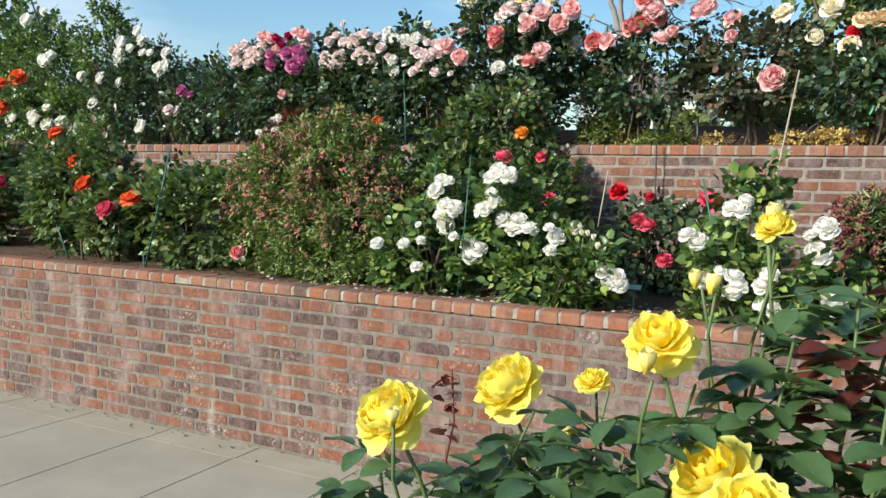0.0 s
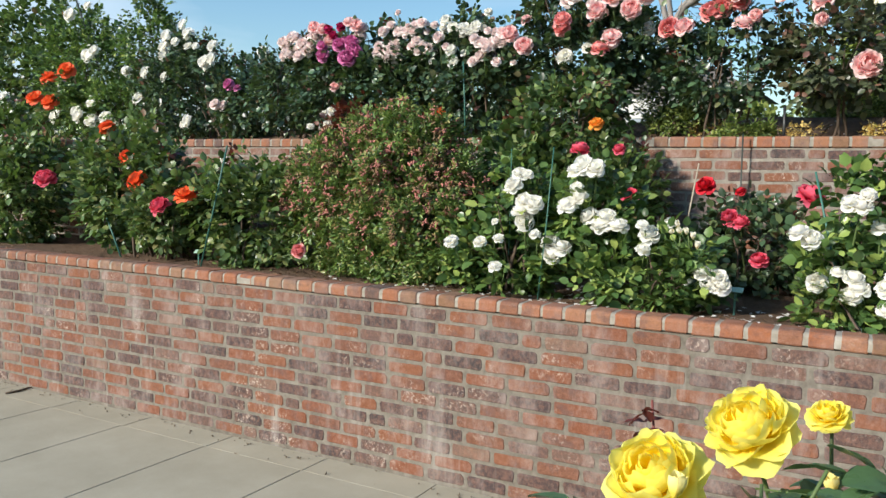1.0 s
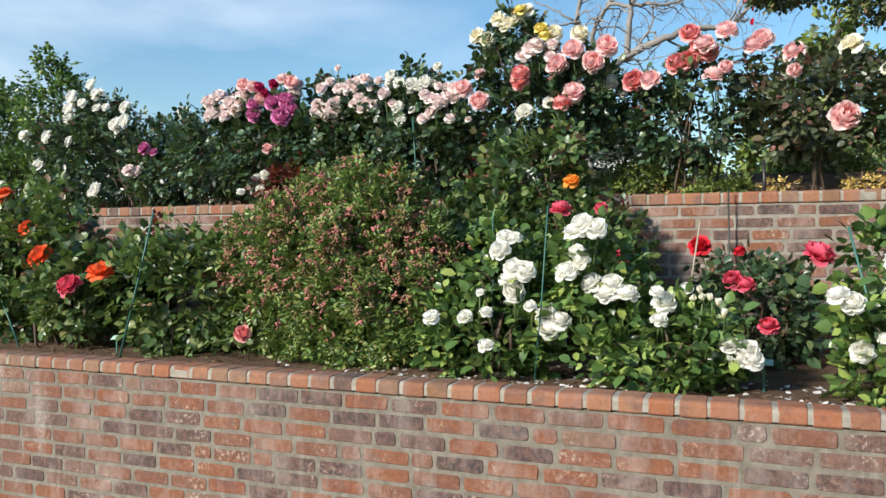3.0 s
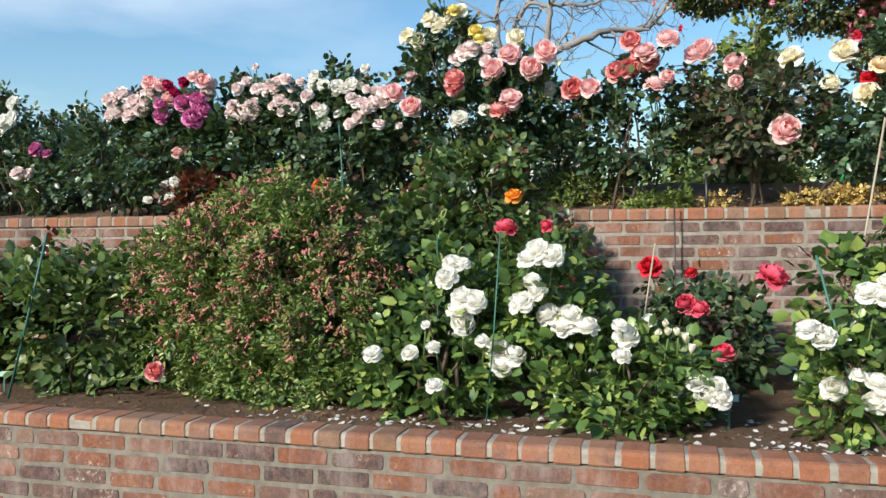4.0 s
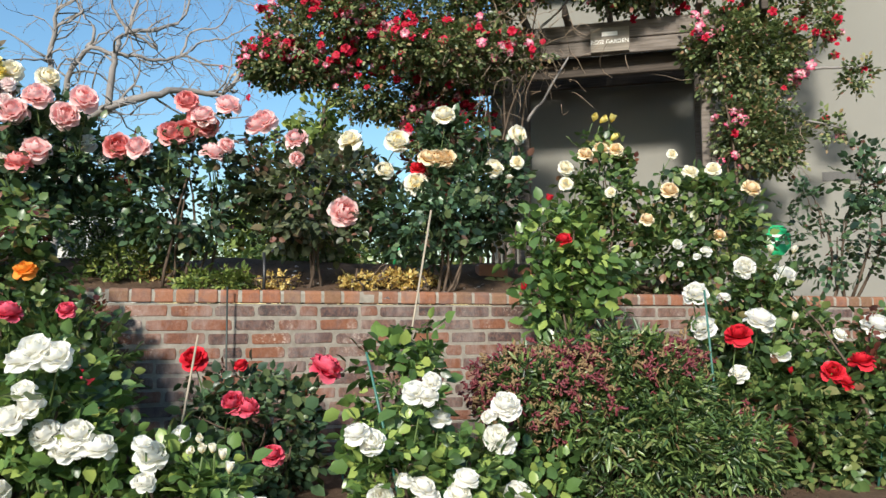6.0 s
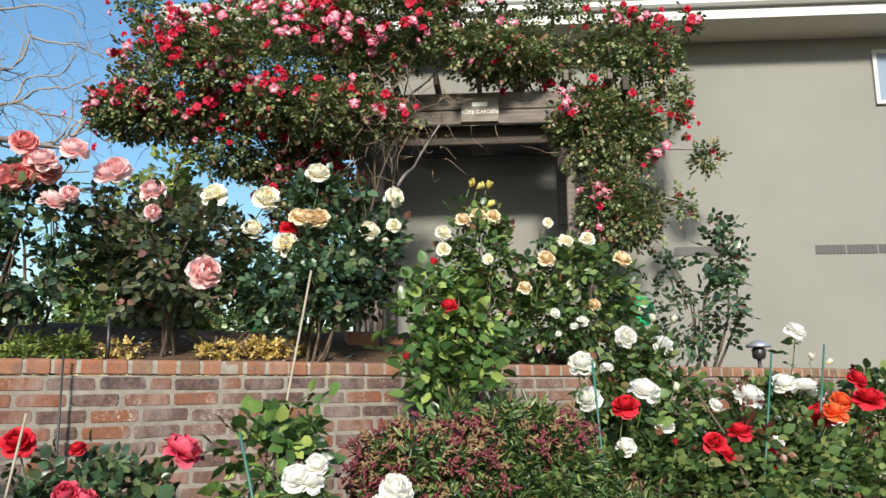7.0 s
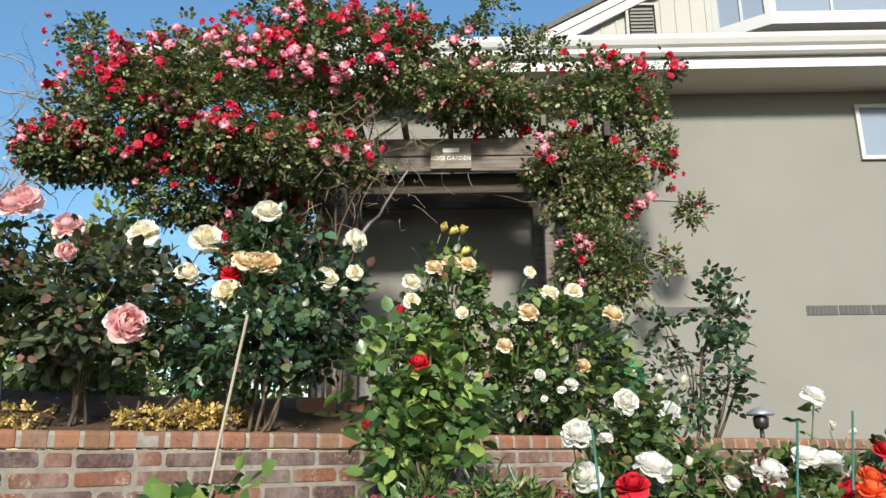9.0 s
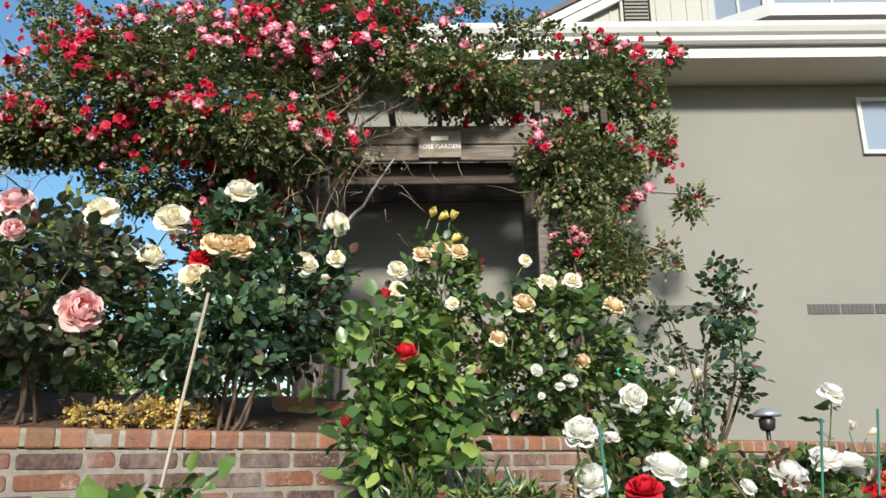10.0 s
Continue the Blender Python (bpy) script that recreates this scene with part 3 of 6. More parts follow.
def rose_bush(label, ground, leaf, size, lobes, blooms, density=560, gap=0.62, category="rose bush"):
    BUSH_COUNT[0] += 1
    rng = np.random.RandomState(100 + BUSH_COUNT[0])
    if ground > 1.5:
        # small neighbours in the same cluster
        blooms = blooms + [(x + rng.normal(0, 0.15 if c == "white" else 0.06), y + rng.uniform(-.02, .08), z + rng.normal(0, 0.11 if c == "white" else 0.045), d * rng.uniform(0.6, 0.9), c) for x, y, z, d, c in blooms if c in ("blush", "white", "magenta") for _ in range(2 if c == "blush" else 1)]
    low = min(lobes, key=lambda q: q[2])
    base = Vector((low[0], low[1], ground))
    bush = thing("rose_bush", label, category, base, "roses of the garden")
    inv = -base
    runs, thin = [], []
    for cx, cy, cz, rx, ry, rz in lobes:
        for k in range(max(3, int(9 * rx))):
            tip = Vector((cx + rng.uniform(-.7, .7) * rx, cy + rng.uniform(-.6, .6) * ry, cz + rng.uniform(-.1, .75) * rz))
            foot = Vector((base.x + (tip.x - base.x) * 0.35 + rng.normal(0, .05), base.y + rng.normal(0, .05), ground - 0.03))
            runs.append(cane_run(foot, tip, rng, 0.011, 0.004))
    sprigs = []
    for cx, cy, cz, rx, ry, rz in lobes:
        for k in range(int(10 * rx) + 1):
            a = rng.uniform(0.25, math.pi - 0.25)
            r = rng.uniform(0.035, 0.07)
            sprigs.append((cx + math.cos(a) * rx * 1.02, cy + rng.uniform(-.5, .5) * ry, cz + math.sin(a) * rz * rng.uniform(0.95, 1.15), r, r, r * rng.uniform(1.0, 2.2)))
            runs.append(cane_run((cx + math.cos(a) * rx * 0.4, cy, cz), sprigs[-1][:3], rng, 0.005, 0.002))
    P, O = lobe_points(lobes, density * (1.5 if ground < 1.5 else 1.0) / size ** 1.6, rng, gap, 0.45)
    Ps, Os = lobe_points(sprigs, 420, rng, 0.0, 0.1)
    young = np.zeros(len(Ps), dtype=bool)
    if leaf in ("dark", "mid", "bronze"):
        young = (rng.uniform(0, 1, len(Ps)) < 0.26)
    YP, YO = Ps[young], Os[young]
    P, O = np.vstack([P, Ps[~young]]), np.vstack([O, Os[~young]])
    keep = P[:, 2] > ground + 0.05
    open_side = np.array(VIEW_SIDE.normalized()) * np.array([1, 1, 0.2]) + np.array([-0.12, 0, 0])
    for x, y, z, d, colour in blooms:
        # blooms stand clear of the leaves on their sunny side
        w = P - np.array([x, y, z])
        along = w @ open_side
        off = np.linalg.norm(w - along[:, None] * open_side, axis=1)
        keep &= ~((along > -0.03) & (off < d * 0.55 + 0.045))
        along = w @ np.array(SUN_TO)
        off = np.linalg.norm(w - along[:, None] * np.array(SUN_TO), axis=1)
        keep &= ~((along > -0.02) & (along < 0.4) & (off < d * 0.5 + 0.055))
    P, O = P[keep], O[keep]
    for x, y, z, d, colour in blooms:
        i = int(np.argmin(((P - np.array([x, y + 0.15, z - 0.35])) ** 2).sum(1)))
        s = Vector(P[i])
        thin.append(cane_run(s, (x, y + 0.02, z - 0.02), rng, 0.0045, 0.003, 0.02, 5))
        stem = np.array([np.array(thin[-1][0][1]) * (1 - t) + np.array(thin[-1][0][-1]) * t for t in (0.1, 0.35, 0.6, 0.8)])
        stem = stem + rng.normal(0, .015, stem.shape)
        P = np.vstack([P, stem])
        O = np.vstack([O, rng.normal(0, 1, stem.shape) * np.array([1, 1, 0.2])])
    scale = rng.uniform(0.75, 1.25, len(P)) * size
    lone = np.zeros(len(P), dtype=bool)
    if ground < 1.5:
        lone[np.argsort(P[:, 1] + rng.uniform(0, 0.25, len(P)))[:min(110, len(P) // 3)]] = True
    rot = frames_from(O, rng)
    for i in np.where(lone)[0]:
        lf = part("leaf_spray", spray_mesh(leaf, i % len(SPRAYS)), None, bush)
        lf.matrix_basis = Matrix.Translation(Vector(P[i]) + inv) @ Matrix(rot[i].tolist()).to_4x4() @ Matrix.Diagonal((scale[i], scale[i], scale[i], 1))
    P, scale, rot = P[~lone], scale[~lone], rot[~lone]
    fol = part("foliage", scatter_mesh("foliage", SPRAYS, P + np.array(inv), rot, scale, rng), LEAF[leaf], bush)
    fol["kind"] = "stuff"
    if len(YP) > 3:
        tip = part("young_foliage", scatter_mesh("young_foliage", SPRAYS, YP + np.array(inv), frames_from(YO, rng), rng.uniform(0.6, 0.95, len(YP)) * size, rng), LEAF["red"], bush, "dark red young leaves")
        tip["kind"] = "stuff"
    for lot, nm, mat in ((runs, "cane", BARK), (thin, "stem", CANE)):
        for pts, rad in lot:
            part(nm, tubes(nm, [([p + inv for p in pts], rad)], 5), mat, bush)
    for x, y, z, d, colour in blooms:
        out = (VIEW_SIDE if ground > 1.5 else Vector((0, -0.55, 0.75))) + Vector(((x - low[0]) * 0.7, 0, 0.15))
        add_bloom(bush, Vector((x, y, z)) + inv, d, colour, out, rng)
    return bush


# ---- setting: ground, sidewalk, beds ----
# the walls run slightly askew to x: y at x = 0, and the rise in y along x
LOWER_Y, UPPER_Y = 3.627, 5.600
LOWER_SKEW, UPPER_SKEW = 0.0602, 0.100
LOWER_TOP, UPPER_TOP = 1.004, 1.849
BED_Z = 0.942
WALL_L, WALL_R = -11.0, 7.0
PAVE = 0.12


def sheet(name, x0, x1, y0, y1, nx, ny, height):
    V, F = [], []
    for j in range(ny + 1):
        for i in range(nx + 1):
            x, y = x0 + (x1 - x0) * i / nx, y0 + (y1 - y0) * j / ny
            V.append((x, y, height(x, y)))
    for j in range(ny):
        for i in range(nx):
            a = j * (nx + 1) + i
            F.append((a, a + 1, a + nx + 2, a + nx + 1))
    return mesh_from(name, V, F, True)


ground = tagged(part("ground", sheet("ground", -900, 900, -900, 900, 30, 30, lambda x, y: -0.05), ASPHALT), "dark asphalt street and ground far around", "ground", kind="structure")


BED_RISE = 0.22


def lump(x, y, a=0.02):
    return a * noise.noise(Vector((x * 2.3, y * 2.3, 0))) + a * 0.5 * noise.noise(Vector((x * 9, y * 9, 3)))


def bed_sheet(name, x0, x1, front, back, nx, ny, height):
    """Soil between two lines front(x) and back(x)."""
    me = sheet(name, x0, x1, 0.0, 1.0, nx, ny, lambda x, y: 0.0)
    for v in me.vertices:
        x, y = v.co.x, front(v.co.x) + (back(v.co.x) - front(v.co.x)) * v.co.y
        v.co = (x, y, height(x, y))
    return me


def lower_soil(x, y):
    return BED_Z + lump(x, y) + 0.012 * (y - 3.7)


def upper_soil(x, y):
    return 1.80 + lump(x, y, 0.03) + BED_RISE * min(max(y - 5.75, 0), 1.4) * min(max((3.0 - x) / 1.6, 0.12), 1.0)


tagged(part("ground_lower_bed", bed_sheet("lower_bed", WALL_L, WALL_R, lambda x: LOWER_Y + 0.10 + LOWER_SKEW * x, lambda x: UPPER_Y + 0.03 + UPPER_SKEW * x, 260, 36, lower_soil), SOIL), "brown garden soil with fallen petals in the lower bed", "soil", kind="structure")
tagged(part("ground_upper_bed", bed_sheet("upper_bed", -14, 12, lambda x: UPPER_Y + 0.10 + UPPER_SKEW * x, lambda x: 13.0, 220, 80, upper_soil), SOIL), "dry brown soil of the upper rose bed", "soil", kind="structure")
strip = tagged(part("ground_parkway", sheet("parkway", -14, 9, 0.62, 2.6, 120, 16, lambda x, y: 0.075 + lump(x, y)), SOIL), "strip of bare soil between kerb and sidewalk", "soil", kind="structure")
kerb = tagged(part("kerb", box((-14, 0.47, -0.2), (9, 0.615, 0.10), 0.012), CONCRETE), "pale concrete kerb along the street", "kerb", kind="structure")
GRASS = plain("grass", (0.075, 0.115, 0.03), 0.9, vary=0.5, scale=5)
lawn = tagged(part("ground_terrace", sheet("terrace", -400, 400, 12.8, 700, 40, 40, lambda x, y: 1.86), GRASS), "green lawn reaching back from the upper bed", "lawn", kind="structure")


def rounded(w, h, r, steps=3):
    """Outline of a rectangle with rounded corners, centred."""
    pts = []
    for cx, cy, a0 in ((w / 2 - r, h / 2 - r, 0), (-w / 2 + r, h / 2 - r, 90), (-w / 2 + r, -h / 2 + r, 180), (w / 2 - r, -h / 2 + r, 270)):
        for k in range(steps):
            a = radians(a0 + 90 * k / (steps - 1))
            pts.append((cx + r * math.cos(a), cy + r * math.sin(a)))
    return pts


def ringed(name, rings, close_first=False):
    """A mesh through rings of equally many points, its ends closed."""
    n = len(rings[0])
    V = [p for ring in rings for p in ring]
    F = [(i * n + k, i * n + (k + 1) % n, (i + 1) * n + (k + 1) % n, (i + 1) * n + k) for i in range(len(rings) - 1) for k in range(n)]
    F.append(tuple((len(rings) - 1) * n + k for k in range(n)))
    if close_first:
        F.append(tuple(range(n))[::-1])
    me = mesh_from(name, V, F)
    bm = bmesh.new()
    bm.from_mesh(me)
    bmesh.ops.recalc_face_normals(bm, faces=bm.faces)
    bm.to_mesh(me)
    bm.free()
    return me


def brick_mesh(variant, lx, ly, lz):
    """A worn brick, centred, its long side along x, its corners rubbed round."""
    rng = np.random.RandomState(variant + 40)
    line = [(x + rng.normal(0, 0.0016), z + rng.normal(0, 0.0013)) for x, z in rounded(lx, lz, rng.uniform(0.009, 0.015))]
    face = [(x - math.copysign(0.0045, x), z - math.copysign(0.0045, z)) for x, z in line]
    return ringed("brick", [[(x, ly / 2, z) for x, z in line], [(x, -ly / 2 + 0.0055, z) for x, z in line], [(x, -ly / 2 + rng.normal(0, 0.0005), z) for x, z in face]])


def cap_profile(depth, height, r, inset=0.0):
    """Section of the cap course: a square back and a rounded nose; y from the nose backward."""
    d, h = depth, height
    return [(d, inset), (0.004 + inset, inset), (inset, 0.006), (inset, h - r), (r * 0.3 + inset, h - r * 0.32 - inset * 0.7), (r, h - inset), (d, h - inset)]


CAP_DEPTH = 0.125


def cap_mesh(variant, lx, height):
    rng = np.random.RandomState(variant + 40)
    body = cap_profile(CAP_DEPTH, height, 0.017)
    worn = cap_profile(CAP_DEPTH, height, 0.022, 0.0045)
    ends = [rng.normal(0, 0.0012, len(body)) for _ in range(2)]
    x = lx / 2
    return ringed("cap_brick", [[(-x, y, z) for y, z in worn], [(-x + 0.006 + e, y, z) for (y, z), e in zip(body, ends[0])],
                                [(x - 0.006 + e, y, z) for (y, z), e in zip(body, ends[1])], [(x, y, z) for y, z in worn]], True)


BRICK_L, BRICK_H, PITCH_X, PITCH_Z = 0.194, 0.0565, 0.206, 0.0680
BRICKS = [brick_mesh(i, BRICK_L, 0.09, BRICK_H) for i in range(8)]
HALVES = [brick_mesh(i + 10, 0.092, 0.09, BRICK_H) for i in range(3)]
for me in BRICKS + HALVES:
    me.materials.append(BRICK_ONE)


def mesh_arrays(me):
    v = np.empty(len(me.vertices) * 3)
    me.vertices.foreach_get("co", v)
    return v.reshape(-1, 3), [tuple(p.vertices) for p in me.polygons]


def skewed(y, skew):
    """Turns what runs along x at y into the line of a wall."""
    return Matrix.Translation((0, y, 0)) @ pose(0, 0, 0, 0, 0, math.degrees(math.atan(skew))) @ Matrix.Translation((0, -y, 0))


def brick_wall(name, label, y, foot, top, near0, near1, seed, mortar, cap_h, skew):
    rng = np.random.RandomState(seed)
    core_top = top - cap_h - 0.003
    caps = [cap_mesh(i + 20, 0.0905, cap_h) for i in range(6)]
    for me in caps:
        me.materials.append(CAP_ONE)
    wall = tagged(part(name, box((WALL_L, y + 0.0030, foot - 0.15), (WALL_R, y + 0.105, core_top)), mortar), label, "wall", kind="structure")
    lip = y - 0.009
    joint = [(lip + yy, top - cap_h + zz) for yy, zz in cap_profile(CAP_DEPTH - 0.004, cap_h, 0.019, 0.0028)]
    part("cap_mortar", ringed("cap_mortar", [[(x, yy, zz) for yy, zz in joint] for x in (WALL_L, WALL_R)], True), CAP_MORTAR, wall)
    far = []
    z, row = core_top - 0.008 - BRICK_H / 2, 0
    while z > foot - BRICK_H * 0.4:
        x = WALL_L + (0.103 if row % 2 else 0.0) + rng.uniform(-.03, .03)
        while x < WALL_R:
            half = rng.uniform() < 0.11
            wide = 0.104 if half else PITCH_X + rng.uniform(-.005, .006)
            me = (HALVES if half else BRICKS)[rng.randint(3 if half else 8)]
            m = Matrix.Translation((x + wide / 2, y + 0.045 + rng.normal(0, 0.0006), z + rng.normal(0, 0.0015))) @ pose(0, 0, 0, 0, rng.normal(0, 0.35), rng.normal(0, 0.08))
            if near0 < x < near1:
                b = part("brick", me, None, wall)
                b.matrix_basis = m
            elif -9.0 < x < 5.5:
                far.append((me, m))
            x += wide
        z -= PITCH_Z
        row += 1
    x = WALL_L
    far_caps = []
    while x < WALL_R:
        me = caps[rng.randint(6)]
        m = Matrix.Translation((x, lip + rng.normal(0, 0.0012), top - cap_h + rng.normal(0, 0.0008))) @ pose(0, 0, 0, 0, 0, rng.normal(0, 0.45))
        if near0 - 1.5 < x < near1 + 1.5:
            b = part("cap_brick", me, None, wall)
            b.matrix_basis = m
        else:
            far_caps.append((me, m))
        x += 0.1010 + rng.normal(0, 0.0020)
    for nm, lot, mat in (("bricks", far, BRICK_MANY), ("cap_bricks", far_caps, CAP_MANY)):
        V, F = [], []
        for me, m in lot:
            v, f = mesh_arrays(me)
            o = len(V)
            V += [tuple(m @ Vector(p)) for p in v]
            F += [tuple(o + i for i in q) for q in f]
        tagged(part(nm, mesh_from(nm, V, F), mat, wall), kind="stuff")
    wall.matrix_basis = skewed(y, skew)
    return wall


# ---- house behind the arbor ----
HOUSE = Matrix.Translation((0.454 * 8.55, 0.891 * 8.55, 0)) @ pose(0, 0, 0, 0, 0, -27.0)


def house():
    h = thing("house", "grey-beige stucco house with white eaves and gable", "house", HOUSE.translation)
    h.rotation_euler = (0, 0, radians(-27))
    part("wall", box((-3.2, 0, 1.5), (9, 0.2, 5.3)), STUCCO, h)
    part("side_wall", box((-3.2, 0.2, 1.5), (-3.0, 6, 5.2)), STUCCO, h)
    part("soffit", box((-5.0, -0.505, 5.117), (9.4, 0.0, 5.140)), SOFFIT_BOUNCE, h)
    part("fascia", box((-5.0, -0.530, 5.108), (9.4, -0.507, 5.25)), WHITE, h)
    # ogee gutter hung on the fascia
    ogee = [(-0.532, 5.217), (-0.575, 5.215), (-0.600, 5.238), (-0.603, 5.279), (-0.630, 5.302), (-0.648, 5.348), (-0.655, 5.390), (-0.640, 5.401), (-0.532, 5.394)]
    part("gutter", ringed("gutter", [[(x, yy, zz) for yy, zz in ogee] for x in (-5.05, 9.4)], True), WHITE, h)
    bm = bmesh.new()
    vs = [bm.verts.new(p) for p in [(-5.0, -0.53, 5.35), (9.4, -0.53, 5.35), (9.4, 0.8, 6.10), (-1.6, 0.8, 6.10), (-5.0, -0.53, 5.385), (9.4, -0.53, 5.385), (9.4, 0.8, 6.14), (-1.6, 0.8, 6.14)]]
    for q in ((0, 1, 2, 3), (4, 5, 6, 7), (0, 1, 5, 4), (1, 2, 6, 5), (2, 3, 7, 6), (3, 0, 4, 7)):
        bm.faces.new([vs[i] for i in q])
    bmesh.ops.recalc_face_normals(bm, faces=bm.faces)
    part("lower_roof", bm, SHINGLE, h)
    # gable wall with vertical boards
    slope = 0.53
    bm = bmesh.new()
    x0, x1, zb = -1.20, 7.15, 5.910
    ridge = (x0 + x1) / 2
    vs = [bm.verts.new(p) for p in [(x0, 0.75, zb), (x1, 0.75, zb), (ridge, 0.75, zb + slope * (ridge - x0)), (x0, 1.0, zb), (x1, 1.0, zb), (ridge, 1.0, zb + slope * (ridge - x0))]]
    for q in ((0, 1, 2), (3, 5, 4), (0, 3, 4, 1), (1, 4, 5, 2), (2, 5, 3, 0)):
        bm.faces.new([vs[i] for i in q])
    bmesh.ops.recalc_face_normals(bm, faces=bm.faces)
    part("gable_wall", bm, SIDING, h)
    x = -1.12
    while x < 5:
        part("batten", box((x, 0.735, 5.910), (x + 0.018, 0.752, zb + slope * (x - x0) - 0.02)), SIDING, h)
        x += 0.165
    rot = math.degrees(math.atan(slope))
    for side, nm in ((0, "rake_board"), (1, "rake_trim")):
        m = Matrix.Translation((-1.16, 0, zb - 0.02)) @ pose(0, 0, 0, 0, -rot, 0)
        part(nm, box((0, 0.66 - 0.02 * side, -0.02 + 0.10 * side), (5.2, 0.70 - 0.02 * side, 0.17), 0.004, m), WHITE, h)
    m = Matrix.Translation((-1.16, 0, zb - 0.02)) @ pose(0, 0, 0, 0, -rot, 0)
    part("upper_roof", box((-0.05, 0.61, 0.175), (5.3, 5.0, 0.23), 0.0, m), SHINGLE, h)
    part("rake_soffit", box((0, 0.70, 0.10), (5.2, 0.75, 0.13), 0.0, m), WHITE, h)
    lv = part("louvre_vent", box((0.02, 0.70, 6.175), (0.27, 0.748, 6.515)), DARK, h, "dark louvre vent in a grey frame")
    for i in range(8):
        part("slat", box((0.02, 0.685, 0), (0.27, 0.700, 0.022), 0, Matrix.Translation((0, 0, 6.175 + i * 0.043))), LOUVRE, lv)
    for lo, hi in (((-0.03, 0.675, 6.135), (0.0, 0.748, 6.555)), ((0.29, 0.675, 6.135), (0.32, 0.748, 6.555)), ((0.0, 0.675, 6.535), (0.29, 0.748, 6.560)), ((0.0, 0.675, 6.125), (0.29, 0.748, 6.155))):
        part("frame", box(lo, hi), SIDING, lv)
    # bay window
    bm = bmesh.new()
    ring = [(0.93, 0.745), (1.42, 0.40), (2.72, 0.40), (3.2, 0.745)]
    lo = [bm.verts.new((x, y, 6.110)) for x, y in ring]
    hi = [bm.verts.new((x, y, 6.210)) for x, y in ring]
    bm.faces.new(lo)
    bm.faces.new(hi[::-1])
    for i in range(4):
        j = (i + 1) % 4
        bm.faces.new((lo[i], lo[j], hi[j], hi[i]))
    bmesh.ops.recalc_face_normals(bm, faces=bm.faces)
    bay = part("bay_window", bm, WHITE, h, "white bay window with glazed sides")
    for (ax, ay), (bx, by) in ((ring[0], ring[1]), (ring[1], ring[2]), (ring[2], ring[3])):
        L = math.hypot(bx - ax, by - ay)
        m = Matrix.Translation((ax, ay, 6.210)) @ pose(0, 0, 0, 0, 0, math.degrees(math.atan2(by - ay, bx - ax)))
        part("pane", box((0.06, 0.03, 0.02), (L - 0.06, 0.05, 1.2), 0, m), GLASS, bay)
        for lo3, hi3 in (((0, 0, 0), (0.06, 0.07, 1.25)), ((L - 0.06, 0, 0), (L, 0.07, 1.25)), ((0.06, 0, 0), (L - 0.06, 0.07, 0.04)), ((L / 2 - 0.012, 0.01, 0.04), (L / 2 + 0.012, 0.03, 1.2)), ((0.06, 0.01, 0.55), (L / 2 - 0.012, 0.03, 0.57)), ((L / 2 + 0.012, 0.01, 0.55), (L - 0.06, 0.03, 0.57))):
            part("frame", box(lo3, hi3, 0, m), WHITE, bay)
    # side window and vents in the stucco wall
    wn1 = part("window", box((1.93, -0.012, 4.45), (3.0, -0.002, 4.93)), GLASS, h, "white-framed sliding window reflecting the sky")
    for lo3, hi3 in (((1.89, -0.035, 4.41), (1.93, -0.001, 4.97)), ((3.0, -0.035, 4.41), (3.04, -0.001, 4.97)), ((1.93, -0.035, 4.93), (3.0, -0.001, 4.97)), ((1.93, -0.035, 4.41), (3.0, -0.001, 4.45)), ((2.44, -0.03, 4.45), (2.48, -0.001, 4.93))):
        part("window_frame", box(lo3, hi3, 0.003), WHITE, wn1)
    for a in (-1.3, -0.115, 1.2, 1.49, 1.78, 2.07):
        w = 0.63 if a < 1 else 0.275
        g = part("foundation_vent", box((a, -0.008, 2.95), (a + w, -0.001, 3.035)), MESHMETAL, h, "narrow metal mesh vent")
        for k in range(int(w / 0.018)):
            part("bar", box((a + k * 0.018, -0.012, 2.955), (a + k * 0.018 + 0.006, -0.008, 3.03)), MESHMETAL, g) if k % 2 else None
    part("downspout", box((2.28, -0.10, 4.98), (2.36, -0.03, 5.13), 0.01), WHITE, h)
    return h


house()

# ---- arbor ----
ARBOR = Matrix.Translation((0.454 * 7.46, 0.891 * 7.46, 0)) @ pose(0, 0, 0, 0, 0, -27.0)


def arbor():
    a = thing("garden_arbor", "weathered grey wooden arbor overgrown with red climbing roses", "arbor", ARBOR.translation)
    a.rotation_euler = (0, 0, radians(-27))
    for x, y in ((-2.88, 0.0), (-1.22, 0.0), (-2.88, 0.85), (-1.22, 0.85)):
        part("post", box((x, y, 1.8), (x + 0.11, y + 0.11, 4.05), 0.006), WOOD, a)
    part("front_beam", box((-3.6, -0.045, 4.06), (-0.75, -0.002, 4.21), 0.006), WOOD, a)
    part("lower_beam", box((-3.5, -0.043, 3.93), (-0.85, -0.004, 4.052), 0.006), WOOD, a)
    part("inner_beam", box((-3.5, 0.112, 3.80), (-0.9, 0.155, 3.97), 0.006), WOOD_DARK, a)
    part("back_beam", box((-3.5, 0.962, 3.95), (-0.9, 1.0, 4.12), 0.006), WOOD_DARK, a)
    for i in range(8):
        x = -3.4 + i * 0.36
        part("rafter", box((x, -0.25, 4.215), (x + 0.04, 1.2, 4.31), 0.004), WOOD, a)
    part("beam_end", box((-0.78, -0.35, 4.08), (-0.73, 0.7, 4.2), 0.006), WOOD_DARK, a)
    return a


arbor()


